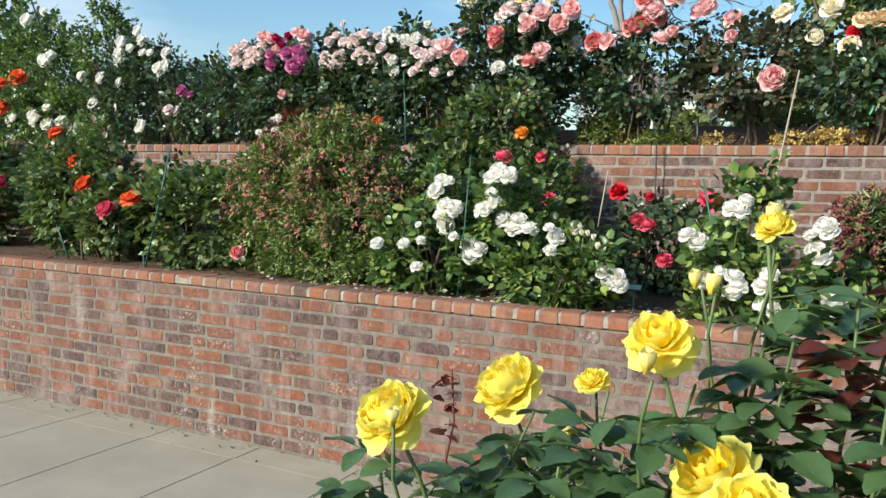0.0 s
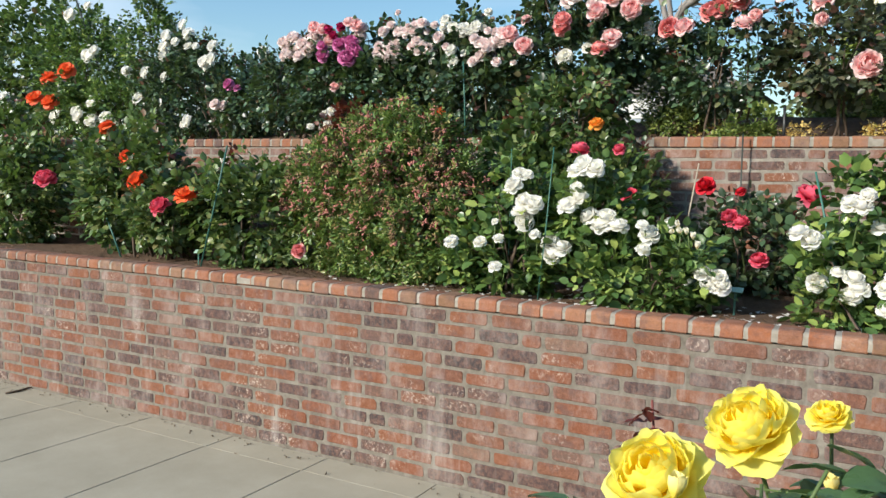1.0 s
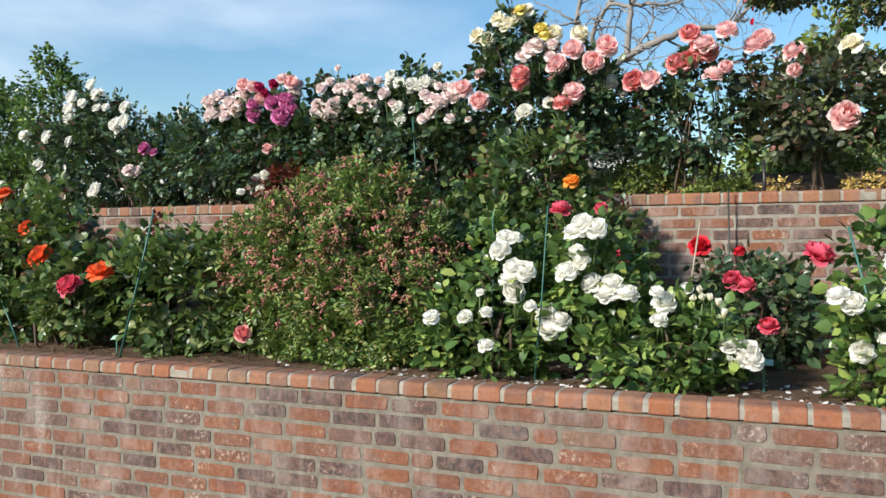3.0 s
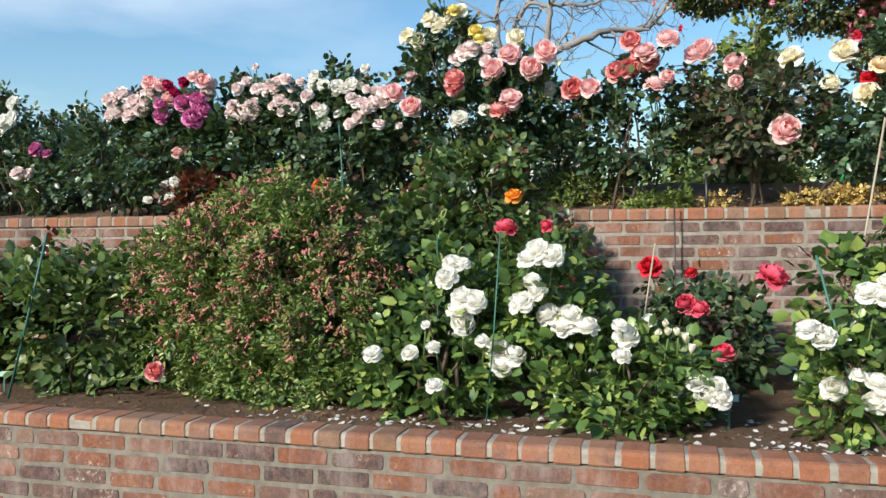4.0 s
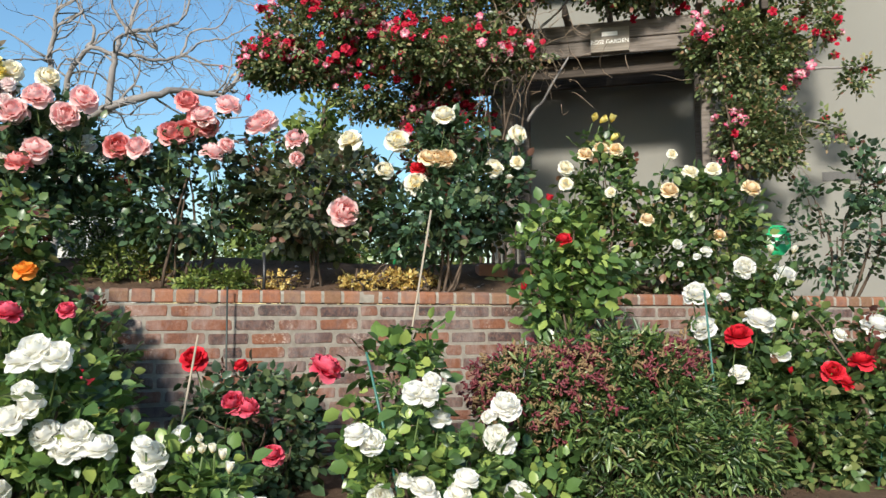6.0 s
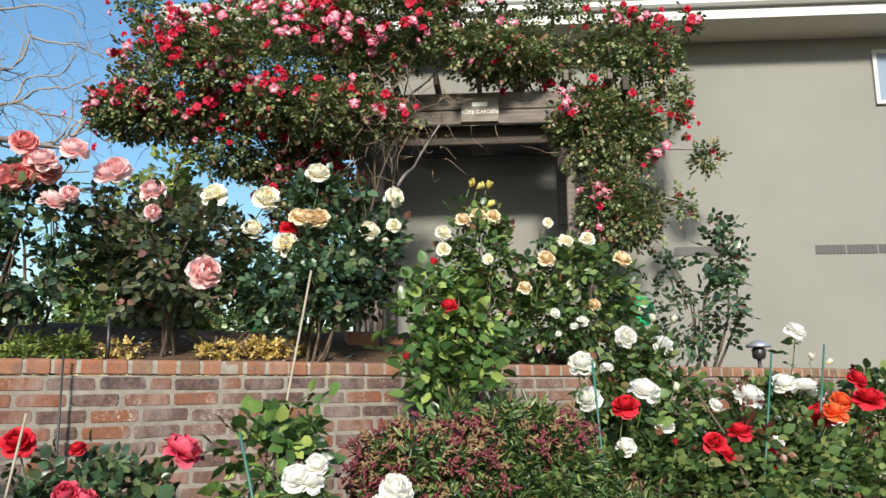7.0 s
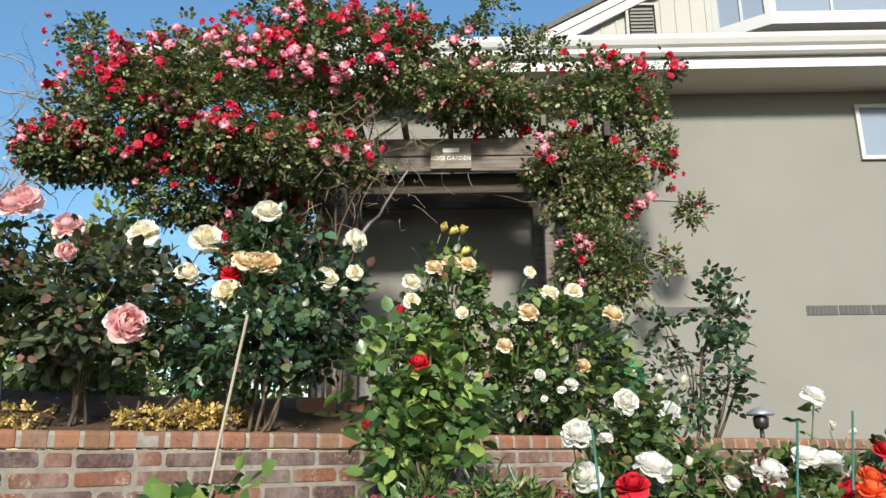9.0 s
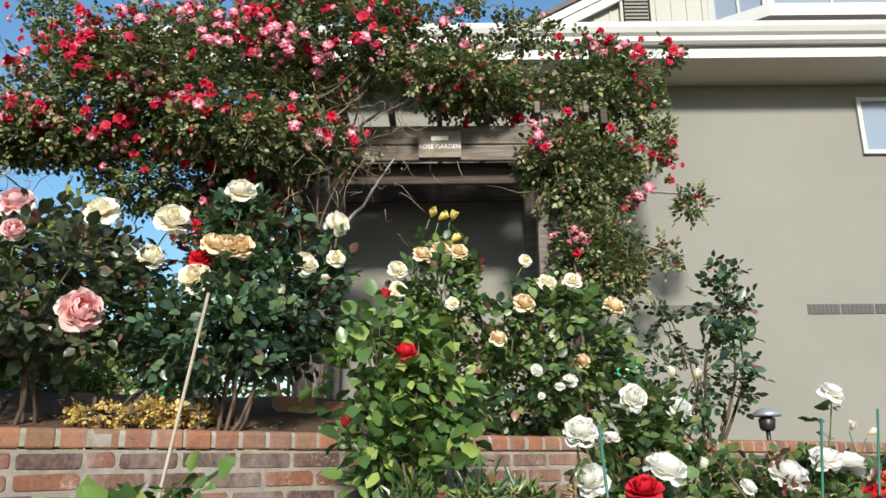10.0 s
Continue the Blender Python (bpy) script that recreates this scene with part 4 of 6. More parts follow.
def text_mesh(body, size):
    c = bpy.data.curves.new("lettering", "FONT")
    c.body, c.size, c.extrude, c.align_x = body, size, 0.002, "CENTER"
    ob = new("lettering", c)
    me = bpy.data.meshes.new_from_object(ob.evaluated_get(bpy.context.evaluated_depsgraph_get()))
    bpy.data.objects.remove(ob)
    return me


def garden_sign():
    s = thing("garden_sign", "small wooden garden sign with white letters on the arbor beam", "sign")
    s.matrix_basis = ARBOR @ Matrix.Translation((-1.94, -0.063, 4.045))
    part("board", box((-0.16, -0.012, -0.105), (0.16, 0.012, 0.105), 0.004), SIGNWOOD, s)
    words = part("lettering", text_mesh("ROSE GARDEN", 0.047), LETTER, s)
    words.matrix_basis = Matrix.Translation((0, -0.014, -0.035)) @ pose(0, 0, 0, 90, 0, 0)
    part("name_bar", box((-0.065, -0.016, 0.030), (0.065, -0.012, 0.066), 0.001), LETTER, s)


garden_sign()

rose_bush('tall light-green rose bush with cream-white blooms in the upper bed',
    ground=1.84, leaf='fresh', size=1.0, density=560,
    lobes=[(-10.17, 7.0, 2.85, 0.73, 0.6, 0.85), (-8.83, 7.0, 3.22, 0.31, 0.4, 0.52), (-9.21, 6.8, 2.31, 0.87, 0.5, 0.4)],
    blooms=[
        (-9.79, 6.5, 3.58, 0.19, 'white'), (-9.44, 6.5, 3.04, 0.18, 'white'), (-9.63, 6.5, 2.29, 0.19, 'white'), (-9.07, 6.5, 2.26, 0.18, 'white'),
        (-11.37, 6.5, 2.59, 0.2, 'white'), (-9.36, 6.5, 2.23, 0.19, 'white'), (-10.15, 6.5, 2.3, 0.19, 'white')])
rose_bush('dark-leaved rose bush with white blooms in the upper bed',
    ground=1.84, leaf='dark', size=1.0, density=560,
    lobes=[(-7.68, 6.6, 2.54, 0.59, 0.5, 0.59), (-6.56, 6.5, 2.33, 0.36, 0.4, 0.39)],
    blooms=[
        (-7.54, 6.2, 3.08, 0.15, 'white'), (-7.58, 6.2, 2.97, 0.15, 'white'), (-7.58, 6.2, 2.88, 0.15, 'white'), (-7.18, 6.2, 3.08, 0.15, 'white'),
        (-6.8, 6.2, 2.92, 0.14, 'white'), (-6.93, 6.2, 2.77, 0.14, 'white'), (-6.82, 6.2, 2.79, 0.14, 'white'), (-7.9, 6.2, 2.7, 0.15, 'white'),
        (-8.03, 6.2, 2.41, 0.15, 'white'), (-7.21, 6.2, 2.14, 0.15, 'white'), (-6.06, 6.2, 2.8, 0.14, 'white'), (-6.64, 6.1, 2.3, 0.13, 'blush'),
        (-6.45, 6.1, 2.49, 0.13, 'magenta')])
rose_bush('dense rose bush crowned with magenta and pink blooms',
    ground=1.84, leaf='dark', size=1.0, density=560,
    lobes=[(-5.49, 6.1, 2.36, 0.45, 0.45, 0.41), (-4.94, 6.05, 2.37, 0.37, 0.45, 0.43)],
    blooms=[
        (-5.38, 5.85, 2.68, 0.12, 'blush'), (-5.22, 5.85, 2.76, 0.12, 'blush'), (-5.05, 5.85, 2.81, 0.12, 'blush'), (-5.15, 5.85, 2.69, 0.12, 'blush'),
        (-5.31, 5.85, 2.82, 0.12, 'blush'), (-5.41, 5.85, 2.7, 0.12, 'blush'), (-4.55, 5.85, 2.78, 0.12, 'blush'), (-5.27, 5.85, 2.66, 0.12, 'blush'),
        (-5.45, 5.85, 2.79, 0.12, 'blush'), (-4.92, 5.8, 2.85, 0.12, 'pink'), (-5.03, 5.8, 2.88, 0.12, 'pink'), (-4.85, 5.8, 2.75, 0.12, 'pink'),
        (-4.63, 5.8, 2.89, 0.12, 'pink'), (-4.56, 5.8, 2.86, 0.12, 'pink'), (-4.75, 5.75, 2.34, 0.09, 'pink'), (-4.7, 5.75, 2.7, 0.13, 'magenta'),
        (-4.57, 5.75, 2.71, 0.13, 'magenta'), (-4.89, 5.75, 2.62, 0.13, 'magenta'), (-4.57, 5.7, 2.57, 0.16, 'magenta'), (-4.52, 5.75, 2.63, 0.13, 'magenta'),
        (-4.87, 5.8, 2.85, 0.09, 'wine'), (-4.82, 5.8, 2.79, 0.09, 'wine'), (-4.73, 5.8, 2.86, 0.09, 'wine'), (-4.69, 5.65, 2.12, 0.08, 'white'),
        (-4.74, 5.65, 2.01, 0.08, 'white')])
rose_bush('rose bush with many pale pink clustered blooms in the upper bed',
    ground=1.84, leaf='dark', size=1.0, density=560,
    lobes=[(-4.27, 6.1, 2.32, 0.39, 0.45, 0.39), (-4.32, 6.1, 2.66, 0.2, 0.35, 0.16)],
    blooms=[
        (-4.32, 5.8, 2.66, 0.1, 'blush'), (-4.23, 5.8, 2.57, 0.1, 'blush'), (-4.3, 5.8, 2.62, 0.1, 'blush'), (-4.15, 5.8, 2.6, 0.1, 'blush'),
        (-4.34, 5.8, 2.62, 0.1, 'blush'), (-4.19, 5.8, 2.66, 0.1, 'blush'), (-4.04, 5.8, 2.77, 0.09, 'blush'), (-3.96, 5.8, 2.81, 0.09, 'blush'),
        (-3.89, 5.8, 2.82, 0.09, 'blush'), (-3.98, 5.8, 2.76, 0.09, 'blush'), (-3.94, 5.8, 2.68, 0.09, 'blush'), (-3.87, 5.8, 2.64, 0.09, 'blush'),
        (-3.92, 5.8, 2.6, 0.09, 'blush'), (-3.81, 5.8, 2.62, 0.09, 'blush'), (-4.28, 5.8, 2.78, 0.1, 'blush'), (-4.13, 5.8, 2.77, 0.09, 'blush'),
        (-4.21, 5.8, 2.62, 0.1, 'blush')])
rose_bush('rose bush with white and soft pink blooms in the upper bed',
    ground=1.84, leaf='dark', size=1.0, density=560,
    lobes=[(-3.49, 6.1, 2.37, 0.39, 0.45, 0.41), (-3.64, 6.1, 2.7, 0.22, 0.35, 0.19)],
    blooms=[
        (-3.67, 5.8, 2.82, 0.1, 'white'), (-3.59, 5.8, 2.76, 0.1, 'white'), (-3.49, 5.8, 2.75, 0.1, 'white'), (-3.44, 5.8, 2.73, 0.1, 'white'),
        (-3.39, 5.8, 2.75, 0.1, 'white'), (-3.59, 5.8, 2.49, 0.1, 'white'), (-3.61, 5.8, 2.59, 0.1, 'white'), (-3.33, 5.75, 2.62, 0.1, 'blush'),
        (-3.28, 5.75, 2.61, 0.1, 'blush'), (-3.24, 5.75, 2.56, 0.1, 'blush'), (-3.32, 5.75, 2.51, 0.1, 'blush'), (-3.22, 5.75, 2.59, 0.1, 'blush'),
        (-3.13, 5.75, 2.67, 0.1, 'blush'), (-3.7, 5.75, 2.68, 0.1, 'blush'), (-3.14, 5.7, 2.45, 0.08, 'blush'), (-3.04, 5.7, 2.65, 0.14, 'pink'),
        (-2.92, 5.7, 2.55, 0.14, 'pink')])
rose_bush('tall rose bush with cream, yellow and pink blooms',
    ground=1.84, leaf='dark', size=1.0, density=560,
    lobes=[(-2.65, 6.15, 2.4, 0.42, 0.5, 0.42), (-2.29, 6.15, 2.58, 0.23, 0.35, 0.26), (-2.85, 6.15, 2.87, 0.23, 0.35, 0.23), (-2.79, 6.15, 3.11, 0.13, 0.25, 0.12)],
    blooms=[
        (-3.05, 5.95, 3.08, 0.13, 'cream'), (-2.97, 5.95, 3.04, 0.13, 'cream'), (-2.89, 5.95, 3.18, 0.13, 'cream'), (-2.82, 5.95, 3.13, 0.13, 'cream'),
        (-2.74, 5.95, 3.19, 0.13, 'cream'), (-2.68, 5.95, 3.21, 0.13, 'cream'), (-2.48, 5.95, 3.03, 0.13, 'cream'), (-2.49, 5.95, 2.95, 0.13, 'cream'),
        (-2.29, 5.95, 3.0, 0.13, 'cream'), (-2.7, 5.9, 3.2, 0.1, 'yellow'), (-2.55, 5.9, 3.05, 0.1, 'yellow'), (-2.52, 5.9, 3.0, 0.1, 'yellow'),
        (-2.61, 5.85, 2.91, 0.13, 'blush'), (-2.56, 5.85, 2.93, 0.13, 'blush'), (-2.3, 5.8, 2.86, 0.15, 'pink'), (-2.41, 5.8, 2.77, 0.15, 'pink'),
        (-2.16, 5.8, 2.76, 0.15, 'pink'), (-2.07, 5.8, 2.86, 0.15, 'pink'), (-2.29, 5.8, 2.58, 0.15, 'pink'), (-2.96, 5.8, 2.76, 0.09, 'pink'),
        (-2.65, 5.75, 2.67, 0.14, 'coral'), (-2.64, 5.75, 2.72, 0.14, 'coral'), (-2.35, 5.75, 2.5, 0.14, 'coral'), (-2.62, 5.75, 2.46, 0.13, 'white')])
rose_bush('rose bush with coral-pink blooms on long stems in the upper bed',
    ground=1.84, leaf='dark', size=1.0, density=560,
    lobes=[(-1.63, 6.15, 2.36, 0.4, 0.4, 0.23), (-1.59, 6.15, 2.6, 0.15, 0.3, 0.16)],
    blooms=[
        (-1.92, 5.9, 2.63, 0.15, 'coral'), (-1.65, 5.9, 2.72, 0.15, 'coral'), (-1.57, 5.9, 2.9, 0.14, 'coral'), (-1.51, 5.9, 2.81, 0.14, 'coral'),
        (-1.46, 5.9, 2.77, 0.14, 'coral'), (-1.58, 5.9, 2.73, 0.14, 'coral'), (-1.81, 5.85, 2.62, 0.14, 'pink'), (-1.48, 5.85, 2.81, 0.14, 'pink'),
        (-1.35, 5.85, 2.88, 0.14, 'pink'), (-1.42, 5.85, 2.61, 0.14, 'pink'), (-1.35, 5.85, 2.65, 0.09, 'pink'), (-2.1, 6.0, 2.66, 0.11, 'white')])
rose_bush('dark-leaved rose bush with large pink blooms in the upper bed',
    ground=1.84, leaf='bronze', size=1.0, density=560,
    lobes=[(-0.86, 6.15, 2.43, 0.42, 0.42, 0.3)],
    blooms=[
        (-1.2, 5.95, 2.8, 0.14, 'pink'), (-1.16, 5.95, 2.83, 0.14, 'pink'), (-0.98, 5.95, 2.73, 0.14, 'pink'), (-0.97, 5.9, 2.6, 0.09, 'pink'),
        (-0.68, 5.95, 2.74, 0.15, 'cream'), (-0.7, 5.9, 2.31, 0.18, 'pink')])
rose_bush('rose bush with large cream blooms beside the arbor',
    ground=1.84, leaf='dark', size=1.0, density=560,
    lobes=[(-0.2, 6.1, 2.3, 0.32, 0.4, 0.21), (0.09, 6.2, 2.47, 0.35, 0.38, 0.32), (-0.05, 6.2, 2.8, 0.13, 0.25, 0.13)],
    blooms=[
        (-0.39, 6.0, 2.76, 0.15, 'cream'), (-0.11, 6.0, 2.93, 0.14, 'cream'), (-0.47, 5.95, 2.57, 0.11, 'cream'), (-0.28, 6.0, 2.51, 0.15, 'cream'),
        (0.19, 5.95, 2.61, 0.12, 'cream'), (0.34, 5.95, 2.82, 0.12, 'cream'), (0.33, 5.95, 2.65, 0.09, 'cream'), (-0.21, 5.98, 2.66, 0.12, 'apricot'),
        (-0.1, 5.98, 2.66, 0.12, 'apricot'), (-0.15, 5.98, 2.66, 0.12, 'apricot'), (-0.26, 6.05, 2.61, 0.1, 'red')])
rose_bush('upright rose bush with apricot and cream blooms beside the arbor',
    ground=1.84, leaf='mid', size=1.0, density=560,
    lobes=[(0.87, 6.1, 2.15, 0.27, 0.35, 0.3), (0.95, 6.1, 2.55, 0.14, 0.22, 0.25)],
    blooms=[
        (0.64, 5.95, 2.63, 0.1, 'cream'), (0.91, 5.9, 2.48, 0.07, 'cream'), (0.62, 5.9, 2.52, 0.09, 'cream'), (0.77, 5.95, 2.72, 0.1, 'apricot'),
        (0.87, 5.95, 2.76, 0.1, 'apricot'), (0.97, 5.95, 2.76, 0.1, 'apricot'), (0.87, 6.05, 2.96, 0.05, 'bud_yellow'), (0.92, 6.05, 2.95, 0.05, 'bud_yellow'),
        (0.99, 6.05, 2.96, 0.05, 'bud_yellow'), (0.99, 6.05, 2.84, 0.05, 'bud_yellow')])
rose_bush('rose bush with peach and cream blooms in the upper bed',
    ground=1.84, leaf='mid', size=1.0, density=560,
    lobes=[(1.51, 5.95, 2.21, 0.39, 0.35, 0.36)],
    blooms=[
        (1.22, 5.75, 2.48, 0.11, 'apricot'), (1.77, 5.75, 2.51, 0.12, 'apricot'), (1.07, 5.75, 2.3, 0.09, 'apricot'), (1.36, 5.75, 2.6, 0.1, 'cream'),
        (1.51, 5.75, 2.62, 0.1, 'cream'), (1.27, 5.8, 2.71, 0.07, 'cream'), (1.51, 5.7, 2.21, 0.08, 'apricot'), (1.36, 5.6, 2.1, 0.07, 'white'),
        (1.3, 5.6, 2.07, 0.05, 'white')])
rose_bush('leggy dark-leaved rose bush without blooms by the house',
    ground=1.84, leaf='dark', size=0.9, density=210,
    lobes=[(2.49, 5.95, 2.23, 0.32, 0.3, 0.34), (2.66, 5.85, 2.61, 0.16, 0.12, 0.17)],
    blooms=[])
rose_bush('young rose bush with large fresh-green leaves at the upper wall',
    ground=0.9, leaf='fresh', size=1.2, density=165,
    lobes=[(0.35, 5.15, 1.92, 0.31, 0.15, 0.12), (0.36, 5.15, 1.71, 0.2, 0.15, 0.1), (0.29, 5.1, 2.08, 0.12, 0.1, 0.11)],
    blooms=[
        (0.26, 5.0, 2.09, 0.08, 'red'), (0.22, 5.1, 2.28, 0.04, 'bud_red'), (0.09, 5.1, 1.85, 0.04, 'bud_red')])
rose_bush('rose bush with orange and coral blooms in the lower bed',
    ground=0.9, leaf='mid', size=1.0, density=560,
    lobes=[(-6.83, 4.15, 1.31, 0.47, 0.3, 0.47), (-7.78, 4.5, 1.76, 0.5, 0.3, 0.37), (-7.23, 4.4, 1.55, 0.58, 0.35, 0.3)],
    blooms=[
        (-6.0, 3.9, 1.49, 0.17, 'crimson'), (-6.6, 4.3, 2.13, 0.15, 'orange'), (-6.82, 4.3, 2.17, 0.15, 'orange'), (-6.6, 4.3, 2.33, 0.15, 'orange'),
        (-6.36, 4.3, 2.37, 0.15, 'orange')])
rose_bush('dark-leaved rose bush with bright orange blooms in the lower bed',
    ground=0.9, leaf='mid', size=1.0, density=560,
    lobes=[(-5.33, 4.15, 1.42, 0.42, 0.3, 0.44), (-4.76, 4.05, 1.24, 0.23, 0.25, 0.21), (-5.71, 4.4, 1.59, 0.47, 0.3, 0.25)],
    blooms=[
        (-5.54, 4.1, 1.88, 0.13, 'orange'), (-5.0, 3.95, 1.49, 0.16, 'orange'), (-4.49, 3.95, 1.41, 0.16, 'orange'), (-5.31, 4.1, 1.66, 0.13, 'orange'),
        (-4.62, 3.85, 1.33, 0.14, 'crimson')])
rose_bush('low rose bush with few blooms in the lower bed',
    ground=0.9, leaf='mid', size=1.0, density=560,
    lobes=[(-4.13, 4.2, 1.28, 0.43, 0.3, 0.34), (-4.68, 4.35, 1.36, 0.3, 0.3, 0.18)],
    blooms=[
        (-3.39, 3.85, 1.11, 0.09, 'coral'), (-4.73, 4.5, 1.66, 0.07, 'white'), (-4.68, 4.5, 1.64, 0.07, 'white')])
rose_bush('tall green rose bush with orange and red blooms',
    ground=0.9, leaf='mid', size=1.0, density=560,
    lobes=[(-2.62, 5.1, 1.49, 0.37, 0.3, 0.4), (-2.01, 5.1, 1.41, 0.31, 0.25, 0.35), (-2.33, 5.2, 1.94, 0.31, 0.2, 0.23)],
    blooms=[
        (-3.27, 5.1, 2.0, 0.11, 'orange'), (-2.11, 5.1, 1.92, 0.1, 'tangerine'), (-2.06, 4.75, 1.74, 0.12, 'crimson'), (-1.79, 4.85, 1.48, 0.11, 'crimson'),
        (-1.9, 4.95, 1.75, 0.08, 'crimson')])
rose_bush('rose bush with clusters of white blooms in the lower bed',
    ground=0.9, leaf='fresh', size=1.02, density=440,
    lobes=[(-2.22, 4.15, 1.11, 0.29, 0.25, 0.22), (-2.16, 4.3, 1.4, 0.17, 0.2, 0.18)],
    blooms=[
        (-2.13, 4.05, 1.52, 0.1, 'white'), (-2.12, 4.1, 1.58, 0.08, 'white'), (-2.08, 4.1, 1.57, 0.07, 'white'), (-2.06, 4.05, 1.44, 0.1, 'white'),
        (-2.08, 4.05, 1.39, 0.1, 'white'), (-2.01, 4.05, 1.43, 0.1, 'white'), (-2.06, 4.05, 1.34, 0.1, 'white'), (-2.37, 3.85, 1.23, 0.08, 'white'),
        (-2.23, 3.9, 1.23, 0.07, 'white'), (-2.15, 3.95, 1.25, 0.06, 'white'), (-2.11, 3.85, 1.12, 0.07, 'white'), (-2.2, 4.0, 1.33, 0.04, 'white'),
        (-1.95, 3.95, 1.28, 0.06, 'white'), (-1.91, 4.05, 1.24, 0.1, 'white'), (-1.85, 4.05, 1.22, 0.1, 'white'), (-1.9, 4.05, 1.18, 0.1, 'white')])
rose_bush('bright-leaved rose bush with heavy white bloom clusters in the lower bed',
    ground=0.9, leaf='fresh', size=1.02, density=440,
    lobes=[(-1.47, 4.15, 1.1, 0.28, 0.25, 0.22), (-1.76, 4.3, 1.37, 0.18, 0.2, 0.19)],
    blooms=[
        (-1.79, 4.05, 1.6, 0.1, 'white'), (-1.7, 4.05, 1.61, 0.1, 'white'), (-1.76, 4.05, 1.63, 0.1, 'white'), (-1.81, 4.0, 1.43, 0.11, 'white'),
        (-1.77, 4.0, 1.51, 0.07, 'white'), (-1.75, 4.0, 1.47, 0.08, 'white'), (-1.72, 4.05, 1.38, 0.1, 'white'), (-1.63, 4.05, 1.38, 0.1, 'white'),
        (-1.66, 4.05, 1.34, 0.1, 'white'), (-1.57, 4.05, 1.34, 0.1, 'white'), (-1.42, 4.05, 1.31, 0.1, 'white'), (-1.44, 4.0, 1.35, 0.06, 'white'),
        (-1.43, 4.0, 1.24, 0.07, 'white'), (-1.34, 4.1, 1.36, 0.06, 'white'), (-1.17, 4.05, 1.15, 0.09, 'white'), (-1.11, 4.05, 1.13, 0.09, 'white'),
        (-1.14, 4.05, 1.1, 0.09, 'white'), (-1.09, 4.05, 1.1, 0.09, 'white'), (-1.31, 4.0, 1.32, 0.03, 'bud_cream'), (-1.27, 4.0, 1.32, 0.03, 'bud_cream'),
        (-1.24, 4.0, 1.32, 0.03, 'bud_cream'), (-1.21, 4.0, 1.3, 0.03, 'bud_cream'), (-1.19, 4.0, 1.26, 0.03, 'bud_cream'), (-1.28, 4.0, 1.35, 0.03, 'bud_cream')])
rose_bush('rose bush with red and deep pink blooms against the upper wall',
    ground=0.9, leaf='dark', size=1.0, density=560,
    lobes=[(-1.15, 4.95, 1.21, 0.26, 0.25, 0.24)],
    blooms=[
        (-1.4, 4.95, 1.55, 0.12, 'red'), (-1.21, 4.95, 1.52, 0.06, 'red'), (-0.85, 4.9, 1.51, 0.15, 'crimson'), (-1.17, 4.8, 1.36, 0.1, 'crimson'),
        (-1.23, 4.8, 1.38, 0.1, 'crimson'), (-1.07, 4.8, 1.17, 0.1, 'crimson')])
rose_bush('upright rose bush with white blooms beside a green stake',
    ground=0.9, leaf='fresh', size=1.02, density=440,
    lobes=[(-0.55, 4.25, 1.08, 0.25, 0.25, 0.21), (-0.61, 4.5, 1.41, 0.13, 0.15, 0.23)],
    blooms=[
        (-0.61, 4.1, 1.48, 0.09, 'white'), (-0.57, 4.1, 1.47, 0.09, 'white'), (-0.55, 4.1, 1.51, 0.07, 'white'), (-0.8, 4.1, 1.35, 0.09, 'white'),
        (-0.75, 4.1, 1.32, 0.09, 'white'), (-0.72, 4.1, 1.14, 0.09, 'white'), (-0.64, 4.1, 1.19, 0.06, 'white'), (-0.58, 4.1, 1.17, 0.09, 'white'),
        (-0.56, 4.1, 1.13, 0.09, 'white'), (-0.59, 4.1, 1.1, 0.09, 'white'), (-0.43, 4.1, 1.19, 0.09, 'white'), (-0.46, 4.1, 1.14, 0.09, 'white'),
        (-0.45, 4.1, 1.05, 0.09, 'white'), (-0.42, 4.1, 1.04, 0.09, 'white'), (-0.5, 4.2, 1.38, 0.08, 'white')])
rose_bush('low rose bush with loose white blooms in the lower bed',
    ground=0.9, leaf='fresh', size=1.02, density=440,
    lobes=[(-0.08, 4.55, 1.0, 0.22, 0.2, 0.19)],
    blooms=[
        (-0.24, 4.3, 1.41, 0.1, 'white'), (-0.27, 4.3, 1.29, 0.1, 'white'), (-0.31, 4.3, 1.36, 0.05, 'white'), (-0.2, 4.3, 1.09, 0.1, 'white'),
        (-0.23, 4.3, 1.4, 0.1, 'white'), (-0.25, 4.3, 1.27, 0.1, 'white'), (-0.17, 4.3, 1.05, 0.1, 'white'), (-0.29, 4.3, 1.37, 0.05, 'white')])
